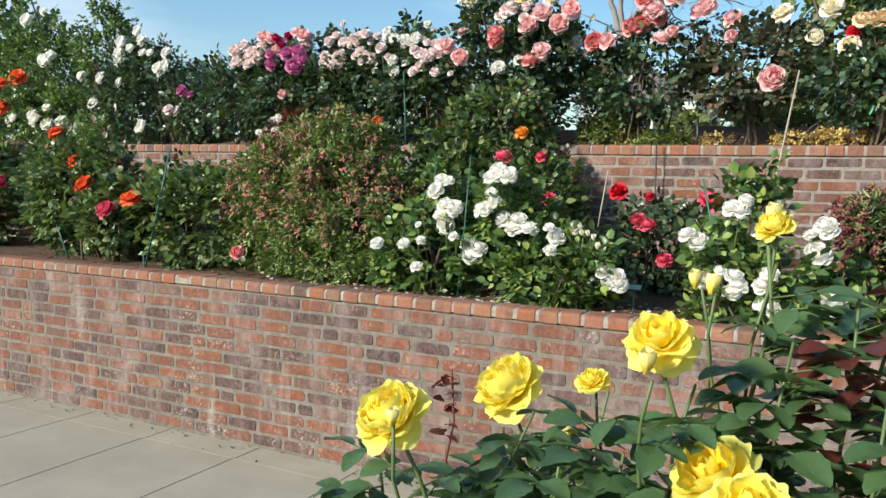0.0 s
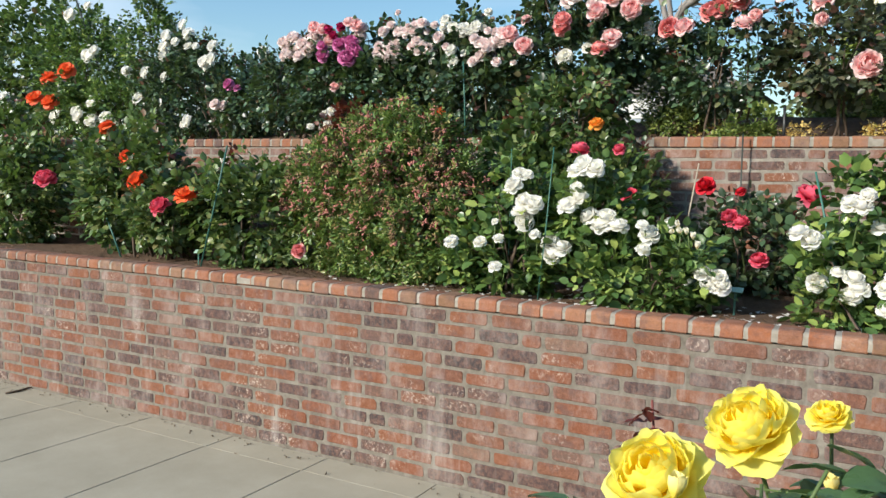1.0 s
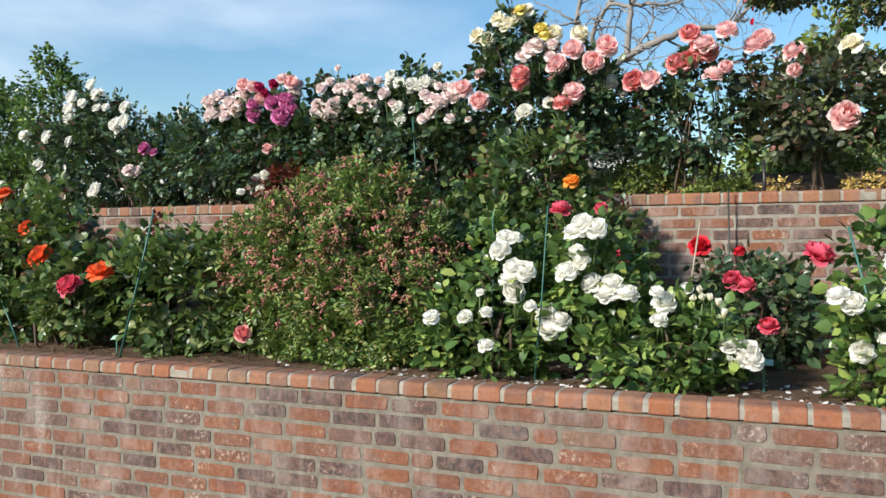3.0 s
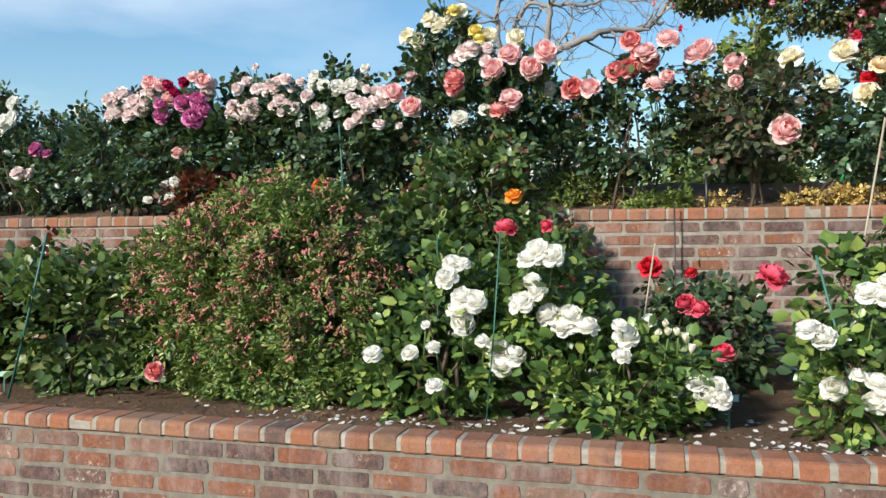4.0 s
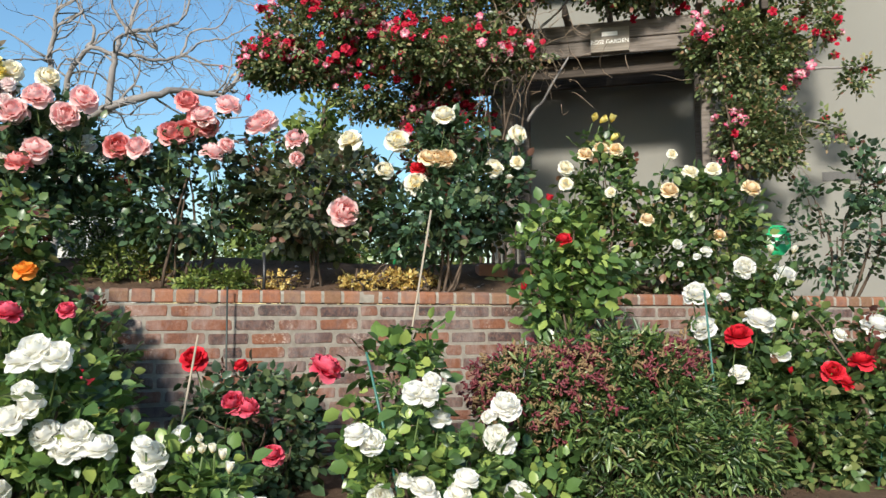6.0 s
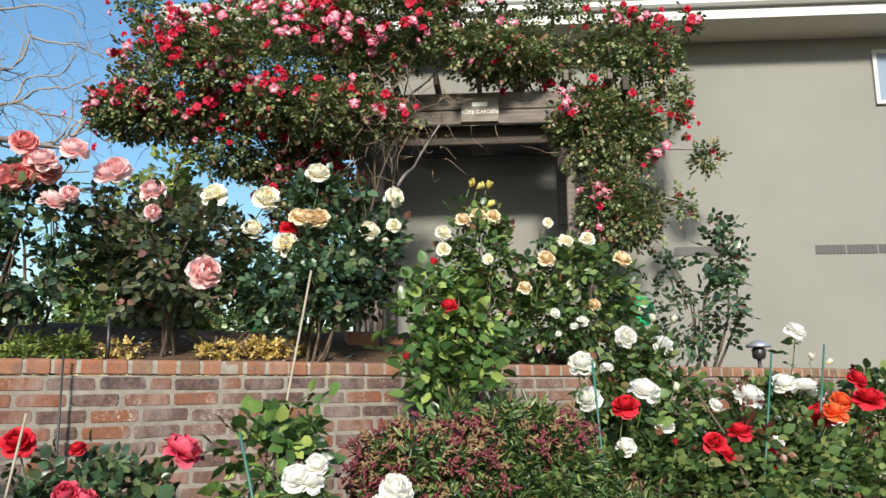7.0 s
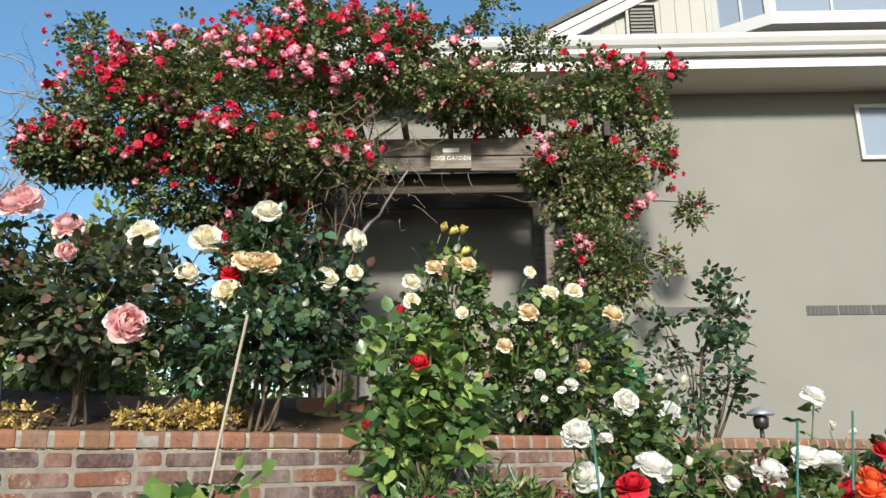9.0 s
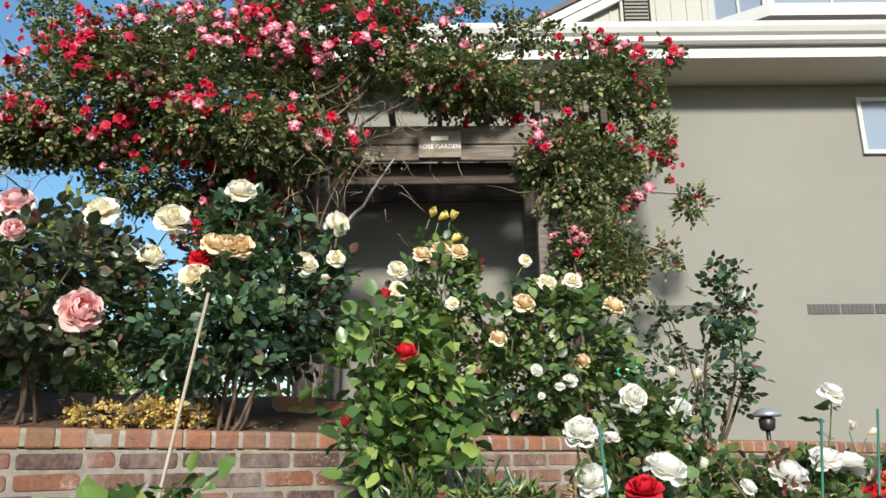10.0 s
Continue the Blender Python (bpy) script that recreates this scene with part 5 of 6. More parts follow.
rose_bush('rose bush with white and scarlet blooms in the lower bed',
    ground=0.9, leaf='mid', size=1.0, density=520,
    lobes=[(1.39, 5.05, 1.53, 0.33, 0.2, 0.23), (1.29, 4.9, 1.2, 0.29, 0.22, 0.38), (1.36, 5.1, 1.81, 0.15, 0.1, 0.14), (1.55, 4.80, 1.18, 0.40, 0.24, 0.27)],
    blooms=[
        (1.12, 4.75, 1.72, 0.14, 'white'), (0.88, 4.9, 1.84, 0.12, 'white'), (0.91, 4.9, 1.68, 0.12, 'white'), (1.21, 5.0, 1.97, 0.11, 'white'),
        (1.44, 5.0, 1.94, 0.11, 'white'), (1.09, 5.0, 1.82, 0.07, 'white'), (0.97, 4.7, 1.65, 0.13, 'red'), (1.41, 4.65, 1.48, 0.11, 'red'),
        (1.56, 4.65, 1.53, 0.12, 'red'), (1.46, 4.65, 1.44, 0.11, 'red'), (1.0, 4.75, 1.47, 0.09, 'white'), (1.22, 4.75, 1.55, 0.09, 'white'),
        (1.66, 4.9, 1.64, 0.07, 'white'), (1.33, 4.8, 1.71, 0.04, 'bud_cream'), (1.34, 4.8, 2.03, 0.04, 'bud_cream'), (1.22, 4.8, 2.03, 0.04, 'bud_cream'),
        (1.23, 4.7, 1.47, 0.03, 'bud_red')])
rose_bush('rose bush with scarlet, orange and white blooms in the lower bed',
    ground=0.9, leaf='mid', size=1.0, density=520,
    lobes=[(2.34, 5.15, 1.47, 0.31, 0.2, 0.23), (3.06, 5.1, 1.47, 0.4, 0.2, 0.26), (2.44, 4.95, 1.02, 0.59, 0.22, 0.46), (1.95, 4.85, 1.30, 0.34, 0.22, 0.30)],
    blooms=[
        (1.83, 4.85, 1.69, 0.15, 'white'), (2.17, 4.95, 1.75, 0.13, 'white'), (2.32, 4.95, 1.73, 0.14, 'white'), (2.35, 5.0, 2.03, 0.12, 'white'),
        (2.19, 4.75, 1.59, 0.15, 'red'), (1.8, 4.75, 1.39, 0.15, 'red'), (2.55, 4.75, 1.67, 0.16, 'red'), (2.67, 4.9, 1.77, 0.12, 'red'),
        (2.47, 4.85, 1.65, 0.11, 'orange'), (2.12, 4.6, 1.61, 0.13, 'orange'), (1.94, 4.8, 1.46, 0.08, 'white'), (2.36, 4.8, 1.56, 0.09, 'white'),
        (2.44, 5.0, 1.87, 0.04, 'bud_cream'), (2.56, 5.0, 1.85, 0.04, 'bud_cream')])
# ---- the two rounded shrubs with small red tubular flowers ----
FLORET_PETAL = plain("shrub floret", (0.50, 0.19, 0.15), 0.6, vary=0.6, scale=30)
CRIMSON_FLORET = plain("crimson floret", (0.18, 0.034, 0.042), 0.6, vary=0.6, scale=30)
NARROW = [spray_template(np.random.RandomState(31 + k), 7, 0.062, 0.36, 0.040) for k in range(5)]
SEEDY = plain("dry calyx", (0.25, 0.16, 0.075), 0.7, vary=0.6)


def floret_template(rng):
    V, F = [], []
    for k in range(7):
        d = Vector(rng.normal(0, 1, 3) + np.array([0, 0.7, 0.25])).normalized()
        a = d.orthogonal().normalized() * 0.0022
        b = d.cross(a)
        foot = Vector(rng.normal(0, .006, 3))
        tip = foot + d * 0.021 * rng.uniform(0.7, 1.2)
        o = len(V)
        V += [tuple(foot + a), tuple(foot + b), tuple(foot - a - b), tuple(tip + a * 2.0), tuple(tip + b * 2.0), tuple(tip - (a + b) * 2.0)]
        F += [(o, o + 1, o + 4, o + 3), (o + 1, o + 2, o + 5, o + 4), (o + 2, o, o + 3, o + 5), (o + 3, o + 4, o + 5)]
    return np.array(V), F


FLORETS = [floret_template(rng0) for _ in range(5)]


def flowering_shrub(label, at, lobes, flower_share, seed, leaves=1750, leaf_scale=1.0, leafy=WHORLS, petal=FLORET_PETAL, rise=0.16, leaf="fuchsia", heads=None, floret=1.0):
    rng = np.random.RandomState(seed)
    base = Vector(at)
    s = thing("flowering_shrub", label, "shrub", base, "flowering shrubs")
    inv = np.array(-base)
    main = list(lobes)
    for k in range(46):
        q = main[rng.randint(len(main))]
        d = rng.normal(0, 1, 3)
        d[2] = abs(d[2])
        d /= np.linalg.norm(d)
        r = rng.uniform(0.04, 0.09)
        lobes = lobes + [(q[0] + d[0] * q[3], q[1] + d[1] * q[4], q[2] + d[2] * q[5] * 1.05, r, r, r * rng.uniform(1.0, 2.0))]
    P, O = lobe_points(lobes, leaves, rng, 0.55, 0.62, 5.0)
    ok = P[:, 2] > base.z + 0.02
    P, O = P[ok], O[ok]
    tagged(part("foliage", scatter_mesh("foliage", leafy, P + inv, frames_from(O, rng, 0.8), rng.uniform(0.55, 0.95, len(P)) * leaf_scale, rng), LEAF[leaf], s), kind="stuff")
    Q, D = lobe_points(heads or lobes, 1750 * flower_share, rng, 0.62, 0.80 if heads else 0.93, 4.0)
    ok = Q[:, 2] > base.z + rise + rng.uniform(0, 0.45, len(Q))
    Q, D = Q[ok], D[ok]
    half = rng.uniform(0, 1, len(Q)) < 0.55
    for sel, mat in ((half, petal), (~half, SEEDY)):
        tagged(part("flower_spray", scatter_mesh("flower_spray", FLORETS, Q[sel] + inv, frames_from(D[sel], rng), rng.uniform(0.75, 1.25, int(sel.sum())) * floret, rng), mat, s, "tiny red tubular flowers"), kind="stuff")
    for k in range(26):
        cx, cy, cz, rx, ry, rz = lobes[rng.randint(len(lobes))]
        d = Vector(rng.normal(0, 1, 3))
        d.z = abs(d.z)
        d.normalize()
        tip = Vector((cx + d.x * rx * 1.05, cy + d.y * ry * 1.05, cz + d.z * rz * 1.08))
        pts, rad = cane_run(base + Vector((rng.normal(0, .08), rng.normal(0, .05), -.03)), tip, rng, 0.007, 0.0018, 0.05)
        part("twig", tubes("twig", [([p - base for p in pts], rad)], 5), BARK, s)
    return s


flowering_shrub("large rounded green shrub covered in tiny red tubular flowers", (-3.1, 4.4, 0.90),
                [(-3.2, 4.4, 1.40, 0.70, 0.45, 0.42), (-2.85, 4.38, 1.22, 0.48, 0.42, 0.36), (-3.55, 4.45, 1.28, 0.45, 0.40, 0.38), (-3.15, 4.45, 1.62, 0.48, 0.36, 0.28), (-2.95, 4.25, 1.08, 0.55, 0.30, 0.20)], 0.42, 61)
flowering_shrub("spreading green shrub with small red tubular flowers on top", (0.45, 4.85, 0.90),
                [(0.29, 4.85, 1.32, 0.42, 0.26, 0.22), (0.48, 4.85, 1.41, 0.30, 0.22, 0.15), (0.46, 4.80, 1.16, 0.38, 0.28, 0.27), (0.62, 4.85, 1.30, 0.26, 0.22, 0.24), (0.84, 4.82, 1.08, 0.28, 0.24, 0.24)], 0.85, 62, 1900, 1.05, NARROW, CRIMSON_FLORET, 0.15, "mid",
                [(0.20, 4.83, 1.42, 0.46, 0.30, 0.18), (0.50, 4.83, 1.50, 0.34, 0.26, 0.13), (0.02, 4.80, 1.30, 0.22, 0.26, 0.16), (0.92, 4.78, 1.18, 0.24, 0.24, 0.14)], 1.15)

# ---- climbing rose over the arbor ----
DRY = plain("dry twig", (0.26, 0.19, 0.13), 0.85, vary=0.5)


def climbing_rose():
    rng = np.random.RandomState(77)
    base = Vector((0.75, 7.85, 1.95))
    c = thing("climbing_rose", "vigorous climbing rose with red and white blooms covering the arbor", "climbing rose", base)
    inv = np.array(-base)
    crown = [(-0.02, 7.64, 4.26, 0.90, 0.55, 0.47), (-0.76, 7.91, 4.07, 0.46, 0.45, 0.44), (-1.06, 8.06, 3.82, 0.36, 0.30, 0.18), (0.77, 7.46, 4.67, 0.58, 0.50, 0.36),
             (0.30, 7.42, 3.80, 0.70, 0.40, 0.20), (-0.09, 8.01, 3.63, 0.58, 0.40, 0.25), (0.35, 7.95, 3.30, 0.45, 0.30, 0.40)]
    over = [(1.85, 7.36, 4.56, 0.66, 0.35, 0.30), (2.76, 6.90, 4.58, 0.52, 0.30, 0.30), (2.61, 7.03, 3.85, 0.52, 0.30, 0.42), (2.66, 6.95, 3.15, 0.38, 0.25, 0.32)]
    sprigs = [(3.15, 6.81, 4.17, 0.15, 0.15, 0.34), (3.50, 6.86, 3.66, 0.16, 0.10, 0.12), (3.32, 6.95, 3.24, 0.14, 0.08, 0.14), (1.16, 7.38, 5.05, 0.28, 0.18, 0.18),
              (1.81, 7.04, 5.15, 0.16, 0.12, 0.18), (-1.08, 8.07, 4.73, 0.18, 0.13, 0.18), (3.23, 6.66, 4.82, 0.15, 0.10, 0.10), (-1.24, 8.05, 3.84, 0.20, 0.18, 0.13),
              (1.15, 7.20, 4.86, 0.30, 0.16, 0.13), (1.72, 7.15, 4.92, 0.34, 0.16, 0.13), (2.20, 7.05, 4.95, 0.26, 0.14, 0.12), (0.30, 7.50, 4.95, 0.35, 0.20, 0.16)]
    sets = [lobe_points(crown, 1250, rng, 0.60, 0.30, 3.6), lobe_points(over[:2] + [(1.62, 7.12, 4.42, 0.62, 0.26, 0.15)], 1100, rng, 0.64, 0.25, 3.8), lobe_points(over[2:], 1900, rng, 0.60, 0.2, 3.8), lobe_points(sprigs, 800, rng, 0.74, 0.15, 5.0)]
    P, O = np.vstack([a for a, _ in sets]), np.vstack([b for _, b in sets])
    tagged(part("foliage", scatter_mesh("foliage", CLIMB_SPRAYS, P + inv, frames_from(O, rng, -0.2), rng.uniform(0.55, 1.1, len(P)), rng), LEAF["climber"], c), kind="stuff")
    front = np.array([-0.454, -0.891, 0.15])
    for lobes, n in ((crown, 285), (over, 40), (sprigs, 24)):
        w = np.array([q[3] * q[5] for q in lobes])
        for _ in range(n):
            q = lobes[rng.choice(len(lobes), p=w / w.sum())]
            d = rng.normal(0, 1, 3)
            d /= np.linalg.norm(d)
            if d @ front < 0:
                d -= 2 * (d @ front) * front / (front @ front)
            if lobes is crown and d[2] < 0.1 and rng.uniform() < 0.8:
                d[2] = -d[2]
            p = np.array(q[:3]) + d / np.linalg.norm(d) * np.array(q[3:]) * rng.uniform(0.95, 1.12)
            tone = "climber_red" if rng.uniform() < 0.68 else "climber"
            for _k in range(int(rng.choice([1, 2, 3, 5, 7], p=[.25, .25, .25, .15, .10]))):
                pp = p + rng.normal(0, 0.055, 3)
                mate = tone if rng.uniform() < 0.85 else "climber"
                add_bloom(c, Vector(pp) - base, rng.uniform(0.042, 0.090), mate, Vector(front) + Vector(d) * 0.6 + Vector(rng.normal(0, 0.45, 3)), rng, False)
    legs = [((0.70, 7.85, 1.9), (0.25, 7.6, 4.2)), ((0.80, 7.80, 1.9), (0.7, 7.5, 4.4)), ((0.62, 7.9, 1.9), (-0.3, 7.8, 4.1)), ((0.85, 7.75, 1.9), (1.0, 7.5, 4.3)), ((0.55, 7.8, 1.9), (0.0, 7.7, 3.9)),
            ((0.72, 7.7, 1.9), (0.5, 7.4, 3.9)), ((0.66, 7.75, 1.9), (0.9, 7.3, 3.8)), ((2.35, 7.05, 1.9), (2.5, 7.0, 3.7)), ((2.42, 7.0, 1.9), (2.8, 6.9, 3.4)), ((2.50, 7.0, 1.9), (2.3, 7.0, 4.0)),
            ((2.55, 6.95, 1.9), (2.75, 6.85, 4.4))]
    for a, b in legs:
        pts, rad = cane_run(a, b, rng, 0.013, 0.006, 0.10, 9)
        part("cane", tubes("cane", [([p - base for p in pts], rad)], 6), BARK, c)
    for k in range(46):
        q = (crown + over + over)[rng.randint(15)]
        a = Vector(q[:3]) + Vector(rng.uniform(-.9, .9, 3) * np.array(q[3:]))
        b = a + Vector(rng.normal(0, 0.17, 3)) + Vector((0, -0.15, -0.08))
        pts, rad = cane_run(a, b, rng, 0.0045, 0.0015, 0.05, 6)
        part("bare_shoot", tubes("bare_shoot", [([p - base for p in pts], rad)], 4), DRY, c)
    for k in range(130):
        a = Vector((0.72, 7.30, 3.80)) + Vector(rng.normal(0, 1, 3) * np.array([0.28, 0.15, 0.16]))
        b = a + Vector(rng.normal(0, 0.13, 3)) + Vector((0.02, -0.06, -0.05))
        pts, rad = cane_run(a, b, rng, 0.0035, 0.0015, 0.05, 6)
        part("dry_twig", tubes("dry_twig", [([p - base for p in pts], rad)], 4), DRY, c)
    for a, b in (((0.95, 7.62, 3.35), (1.25, 7.45, 3.85)), ((1.0, 7.55, 4.05), (1.35, 7.5, 4.45)), ((3.1, 6.85, 3.7), (3.6, 6.8, 3.75)), ((2.9, 6.9, 3.4), (3.35, 6.9, 3.25))):
        pts, rad = cane_run(a, b, rng, 0.014, 0.007, 0.03, 7)
        part("cane", tubes("cane", [([p - base for p in pts], rad)], 6), GREYBARK, c)


climbing_rose()

# ---- the yellow rose beside the camera's way ----
NEAR_LEAF = leaf_material("near rose leaf", [(0.0, (0.060, 0.110, 0.050)), (0.4, (0.065, 0.130, 0.055)), (0.75, (0.105, 0.180, 0.060)), (1.0, (0.170, 0.240, 0.070))], 0.33, 0.2)


def fine_leaf(length, wide, seed):
    """A serrated, folded leaf with a midrib."""
    rng = np.random.RandomState(seed)
    bm = bmesh.new()
    n = 9
    rows = []
    for i in range(n):
        t = i / (n - 1)
        w = wide * math.sin(math.pi * min(t * 0.92 + 0.04, 1)) ** 0.8 * (1 + (0.07 if i % 2 else -0.05))
        droop = -0.22 * length * t * t
        rows.append([bm.verts.new((s * w, t * length, droop + abs(s) * w * 0.28 + rng.normal(0, 0.0006))) for s in (-1, -0.5, 0, 0.5, 1)])
    for i in range(n - 1):
        for k in range(4):
            bm.faces.new((rows[i][k], rows[i][k + 1], rows[i + 1][k + 1], rows[i + 1][k]))
    me = bpy.data.meshes.new("leaf")
    bm.to_mesh(me)
    bm.free()
    me.polygons.foreach_set("use_smooth", [True] * len(me.polygons))
    return me


def near_material_mesh(me, mat):
    me.materials.append(mat)
    return me


FINE = [near_material_mesh(fine_leaf(0.052 + 0.006 * i, 0.0175 + 0.0016 * i, i), NEAR_LEAF) for i in range(4)]
FINE_BRONZE = [near_material_mesh(fine_leaf(0.055 + 0.010 * i, 0.019 + 0.002 * i, 5 + i), LEAF["red"]) for i in range(2)]
FINE_RED = [near_material_mesh(fine_leaf(0.030, 0.009, 9), LEAF["red"])]


def yellow_rose():
    rng = np.random.RandomState(9)
    base = Vector((-0.10, 1.58, 0.0))
    y = thing("rose_bush", "rose bush with large lemon-yellow blooms and glossy leaves", "rose bush", base, "roses of the garden")
    blooms = [((-0.566, 1.287, 1.215), 0.108, "cupped", -8), ((-0.531, 1.577, 1.203), 0.122, "cupped", 5), ((-0.454, 1.80, 1.175), 0.068, "loose", 20), ((-0.237, 1.411, 1.340), 0.098, "loose", 0),
              ((-0.175, 1.420, 1.175), 0.125, "loose", 0), ((-0.104, 1.291, 1.192), 0.105, "loose", 10), ((-0.134, 1.585, 1.478), 0.055, "cupped", 0)]
    buds = [((-0.242, 1.645, 1.366), 0.028), ((-0.212, 1.603, 1.364), 0.030), ((-0.238, 1.368, 1.288), 0.030), ((-0.530, 1.254, 1.199), 0.024), ((-0.426, 1.627, 1.105), 0.026), ((-0.134, 1.602, 1.468), 0.03)]

    def leafy(a, b, n, first=0.25, last=0.92):
        for i in range(n):
            t = first + (last - first) * i / max(n - 1, 1)
            p = a.lerp(b, t)
            az = rng.uniform(0, 2 * math.pi)
            side = Vector((math.cos(az), math.sin(az) - 0.25, 0.25)).normalized()
            stalk = p + side * rng.uniform(0.04, 0.075)
            if (stalk - Vector((-0.35, 0.54, 1.48))).length < 0.42:
                continue
            part("leaf_stalk", tubes("leaf_stalk", [([p - base, stalk - base], [0.0016, 0.0011])], 4), CANE, y)
            for j, turn in enumerate((0, -1, 1)):
                me = FINE_BRONZE[rng.randint(2)] if p.x > -0.06 and p.z > 1.15 and rng.uniform() < 0.35 else FINE[rng.randint(4)]
                lf = part("leaf", me, None, y)
                foot = p.lerp(stalk, 1.0 if j == 0 else 0.62)
                q = side.to_track_quat("Y", "Z")
                s = rng.uniform(0.70, 1.05)
                lf.matrix_basis = Matrix.Translation(foot - base) @ q.to_matrix().to_4x4() @ pose(0, 0, 0, rng.uniform(-25, 12), rng.uniform(-25, 25), turn * -68 + rng.uniform(-14, 14)) @ Matrix.Diagonal((s, s, s, 1))

    for at, size, kind, lean in blooms:
        at = Vector(at)
        foot = Vector((base.x + (at.x - base.x) * 0.75 + rng.normal(0, .02), base.y + (at.y - base.y) * 0.7 + 0.05, 0.72))
        pts, rad = cane_run(foot, at - Vector((0, -0.01, size * 0.2)), rng, 0.0042, 0.0028, 0.015, 7)
        part("stem", tubes("stem", [([p - base for p in pts], rad)], 7), CANE, y)
        leafy(foot, at, 15, 0.10, 0.80)
        petals = bloom_petals(np.random.RandomState(int(size * 5000) + lean), {"cupped": CUPPED, "loose": LOOSE}[kind], 7, 0.036)
        z = (Vector((-0.15, -0.55, 0.80)) + Vector(rng.normal(0, 0.10, 3))).normalized()
        m = Matrix.Translation(at - base - z * size * 0.28) @ z.to_track_quat("Z", "Y").to_matrix().to_4x4() @ Matrix.Diagonal((size * 0.84,) * 3 + (1,))
        heart = part("bloom", mesh_from("bloom", *joined(petals[10:], 7), True), PETAL["lemon"], y, "large lemon-yellow rose bloom")
        heart.matrix_basis = m
        for v, f in petals[:10]:
            part("petal", mesh_from("petal", [tuple(p) for p in v], f, True), PETAL["lemon"], heart)
        part("sepals", SEPALS.copy(), None, heart)
    for at, size in buds:
        at = Vector(at)
        pts, rad = cane_run(at - Vector((-0.01, -0.05, 0.24)), at, rng, 0.003, 0.0024, 0.01, 5)
        part("stem", tubes("stem", [([p - base for p in pts], rad)], 6), CANE, y)
        b = part("rosebud", bloom_mesh("yellow", "bud", 1), None, y, "yellow rosebud")
        b.matrix_basis = Matrix.Translation(at - base) @ pose(0, 0, 0, rng.uniform(-12, 12), rng.uniform(-12, 12), 0) @ Matrix.Diagonal((size * 1.7, size * 1.7, size * 1.7, 1))
    # bare leafy shoots that carry no bloom
    for a, b, n in (((-0.62, 1.40, 0.75), (-0.63, 1.38, 1.13), 7), ((-0.50, 1.45, 0.75), (-0.42, 1.46, 1.18), 9), ((-0.35, 1.5, 0.75), (-0.33, 1.48, 1.23), 10), ((-0.25, 1.5, 0.75), (-0.22, 1.52, 1.24), 10),
                    ((-0.12, 1.55, 0.75), (-0.10, 1.55, 1.32), 12), ((-0.05, 1.6, 0.75), (-0.02, 1.6, 1.38), 12), ((0.05, 1.65, 0.75), (0.04, 1.62, 1.36), 6), ((-0.2, 1.4, 0.7), (-0.15, 1.40, 1.15), 8),
                    ((-0.40, 1.38, 0.75), (-0.36, 1.40, 1.15), 9), ((-0.02, 1.5, 0.75), (0.02, 1.48, 1.28), 6), ((0.10, 1.6, 0.75), (0.10, 1.58, 1.42), 6), ((0.16, 1.5, 0.75), (0.17, 1.5, 1.30), 5), ((-0.30, 1.42, 0.72), (-0.28, 1.44, 1.17), 10),
                    ((-0.46, 1.5, 0.72), (-0.50, 1.52, 1.12), 9), ((-0.16, 1.62, 0.75), (-0.13, 1.60, 1.42), 9), ((0.0, 1.7, 0.75), (0.03, 1.7, 1.45), 10), ((-0.55, 1.3, 0.7), (-0.58, 1.28, 1.03), 6)):
        a, b = Vector(a), Vector(b)
        pts, rad = cane_run(a, b, rng, 0.0040, 0.0022, 0.015, 6)
        part("stem", tubes("stem", [([p - base for p in pts], rad)], 6), CANE, y)
        leafy(a, b, int(n * 3.1), 0.2)
    for k in range(7):
        top = Vector((base.x + rng.uniform(-.45, .15), base.y + rng.uniform(-.2, .1), 0.78))
        pts, rad = cane_run((base.x + rng.normal(0, .03), base.y + rng.normal(0, .03), -0.02), top, rng, 0.012, 0.006, 0.03, 6)
        part("cane", tubes("cane", [([p - base for p in pts], rad)], 7), BARK, y)
    a, b = Vector((-0.66, 1.66, 0.75)), Vector((-0.686, 1.662, 1.165))
    pts, rad = cane_run(a, b, rng, 0.004, 0.002, 0.01, 6)
    part("stem", tubes("stem", [([p - base for p in pts], rad)], 6), plain("red shoot", (0.16, 0.04, 0.03), 0.5), y)
    for k in range(14):
        lf = part("young_leaf", FINE_RED[0], None, y, "dark red young leaf" if k == 0 else "")
        lf.matrix_basis = Matrix.Translation(a.lerp(b, rng.uniform(0.72, 1.03)) - base) @ pose(0, 0, 0, rng.uniform(-30, 40), rng.uniform(-40, 40), rng.uniform(0, 360))


yellow_rose()


# ---- stakes, tags and small garden things ----
def stake(label, foot, top, r, mat, name="plant_stake"):
    foot, top = Vector(foot), Vector(top)
    o = new(name, tubes(name, [([foot - foot, (top - foot) * 0.5 + Vector((0.004, 0, 0)), top - foot], [r, r, r * 0.9])], 7))
    o.data.materials.append(mat)
    o.location = foot
    return tagged(o, label, "stake", "plant stakes")


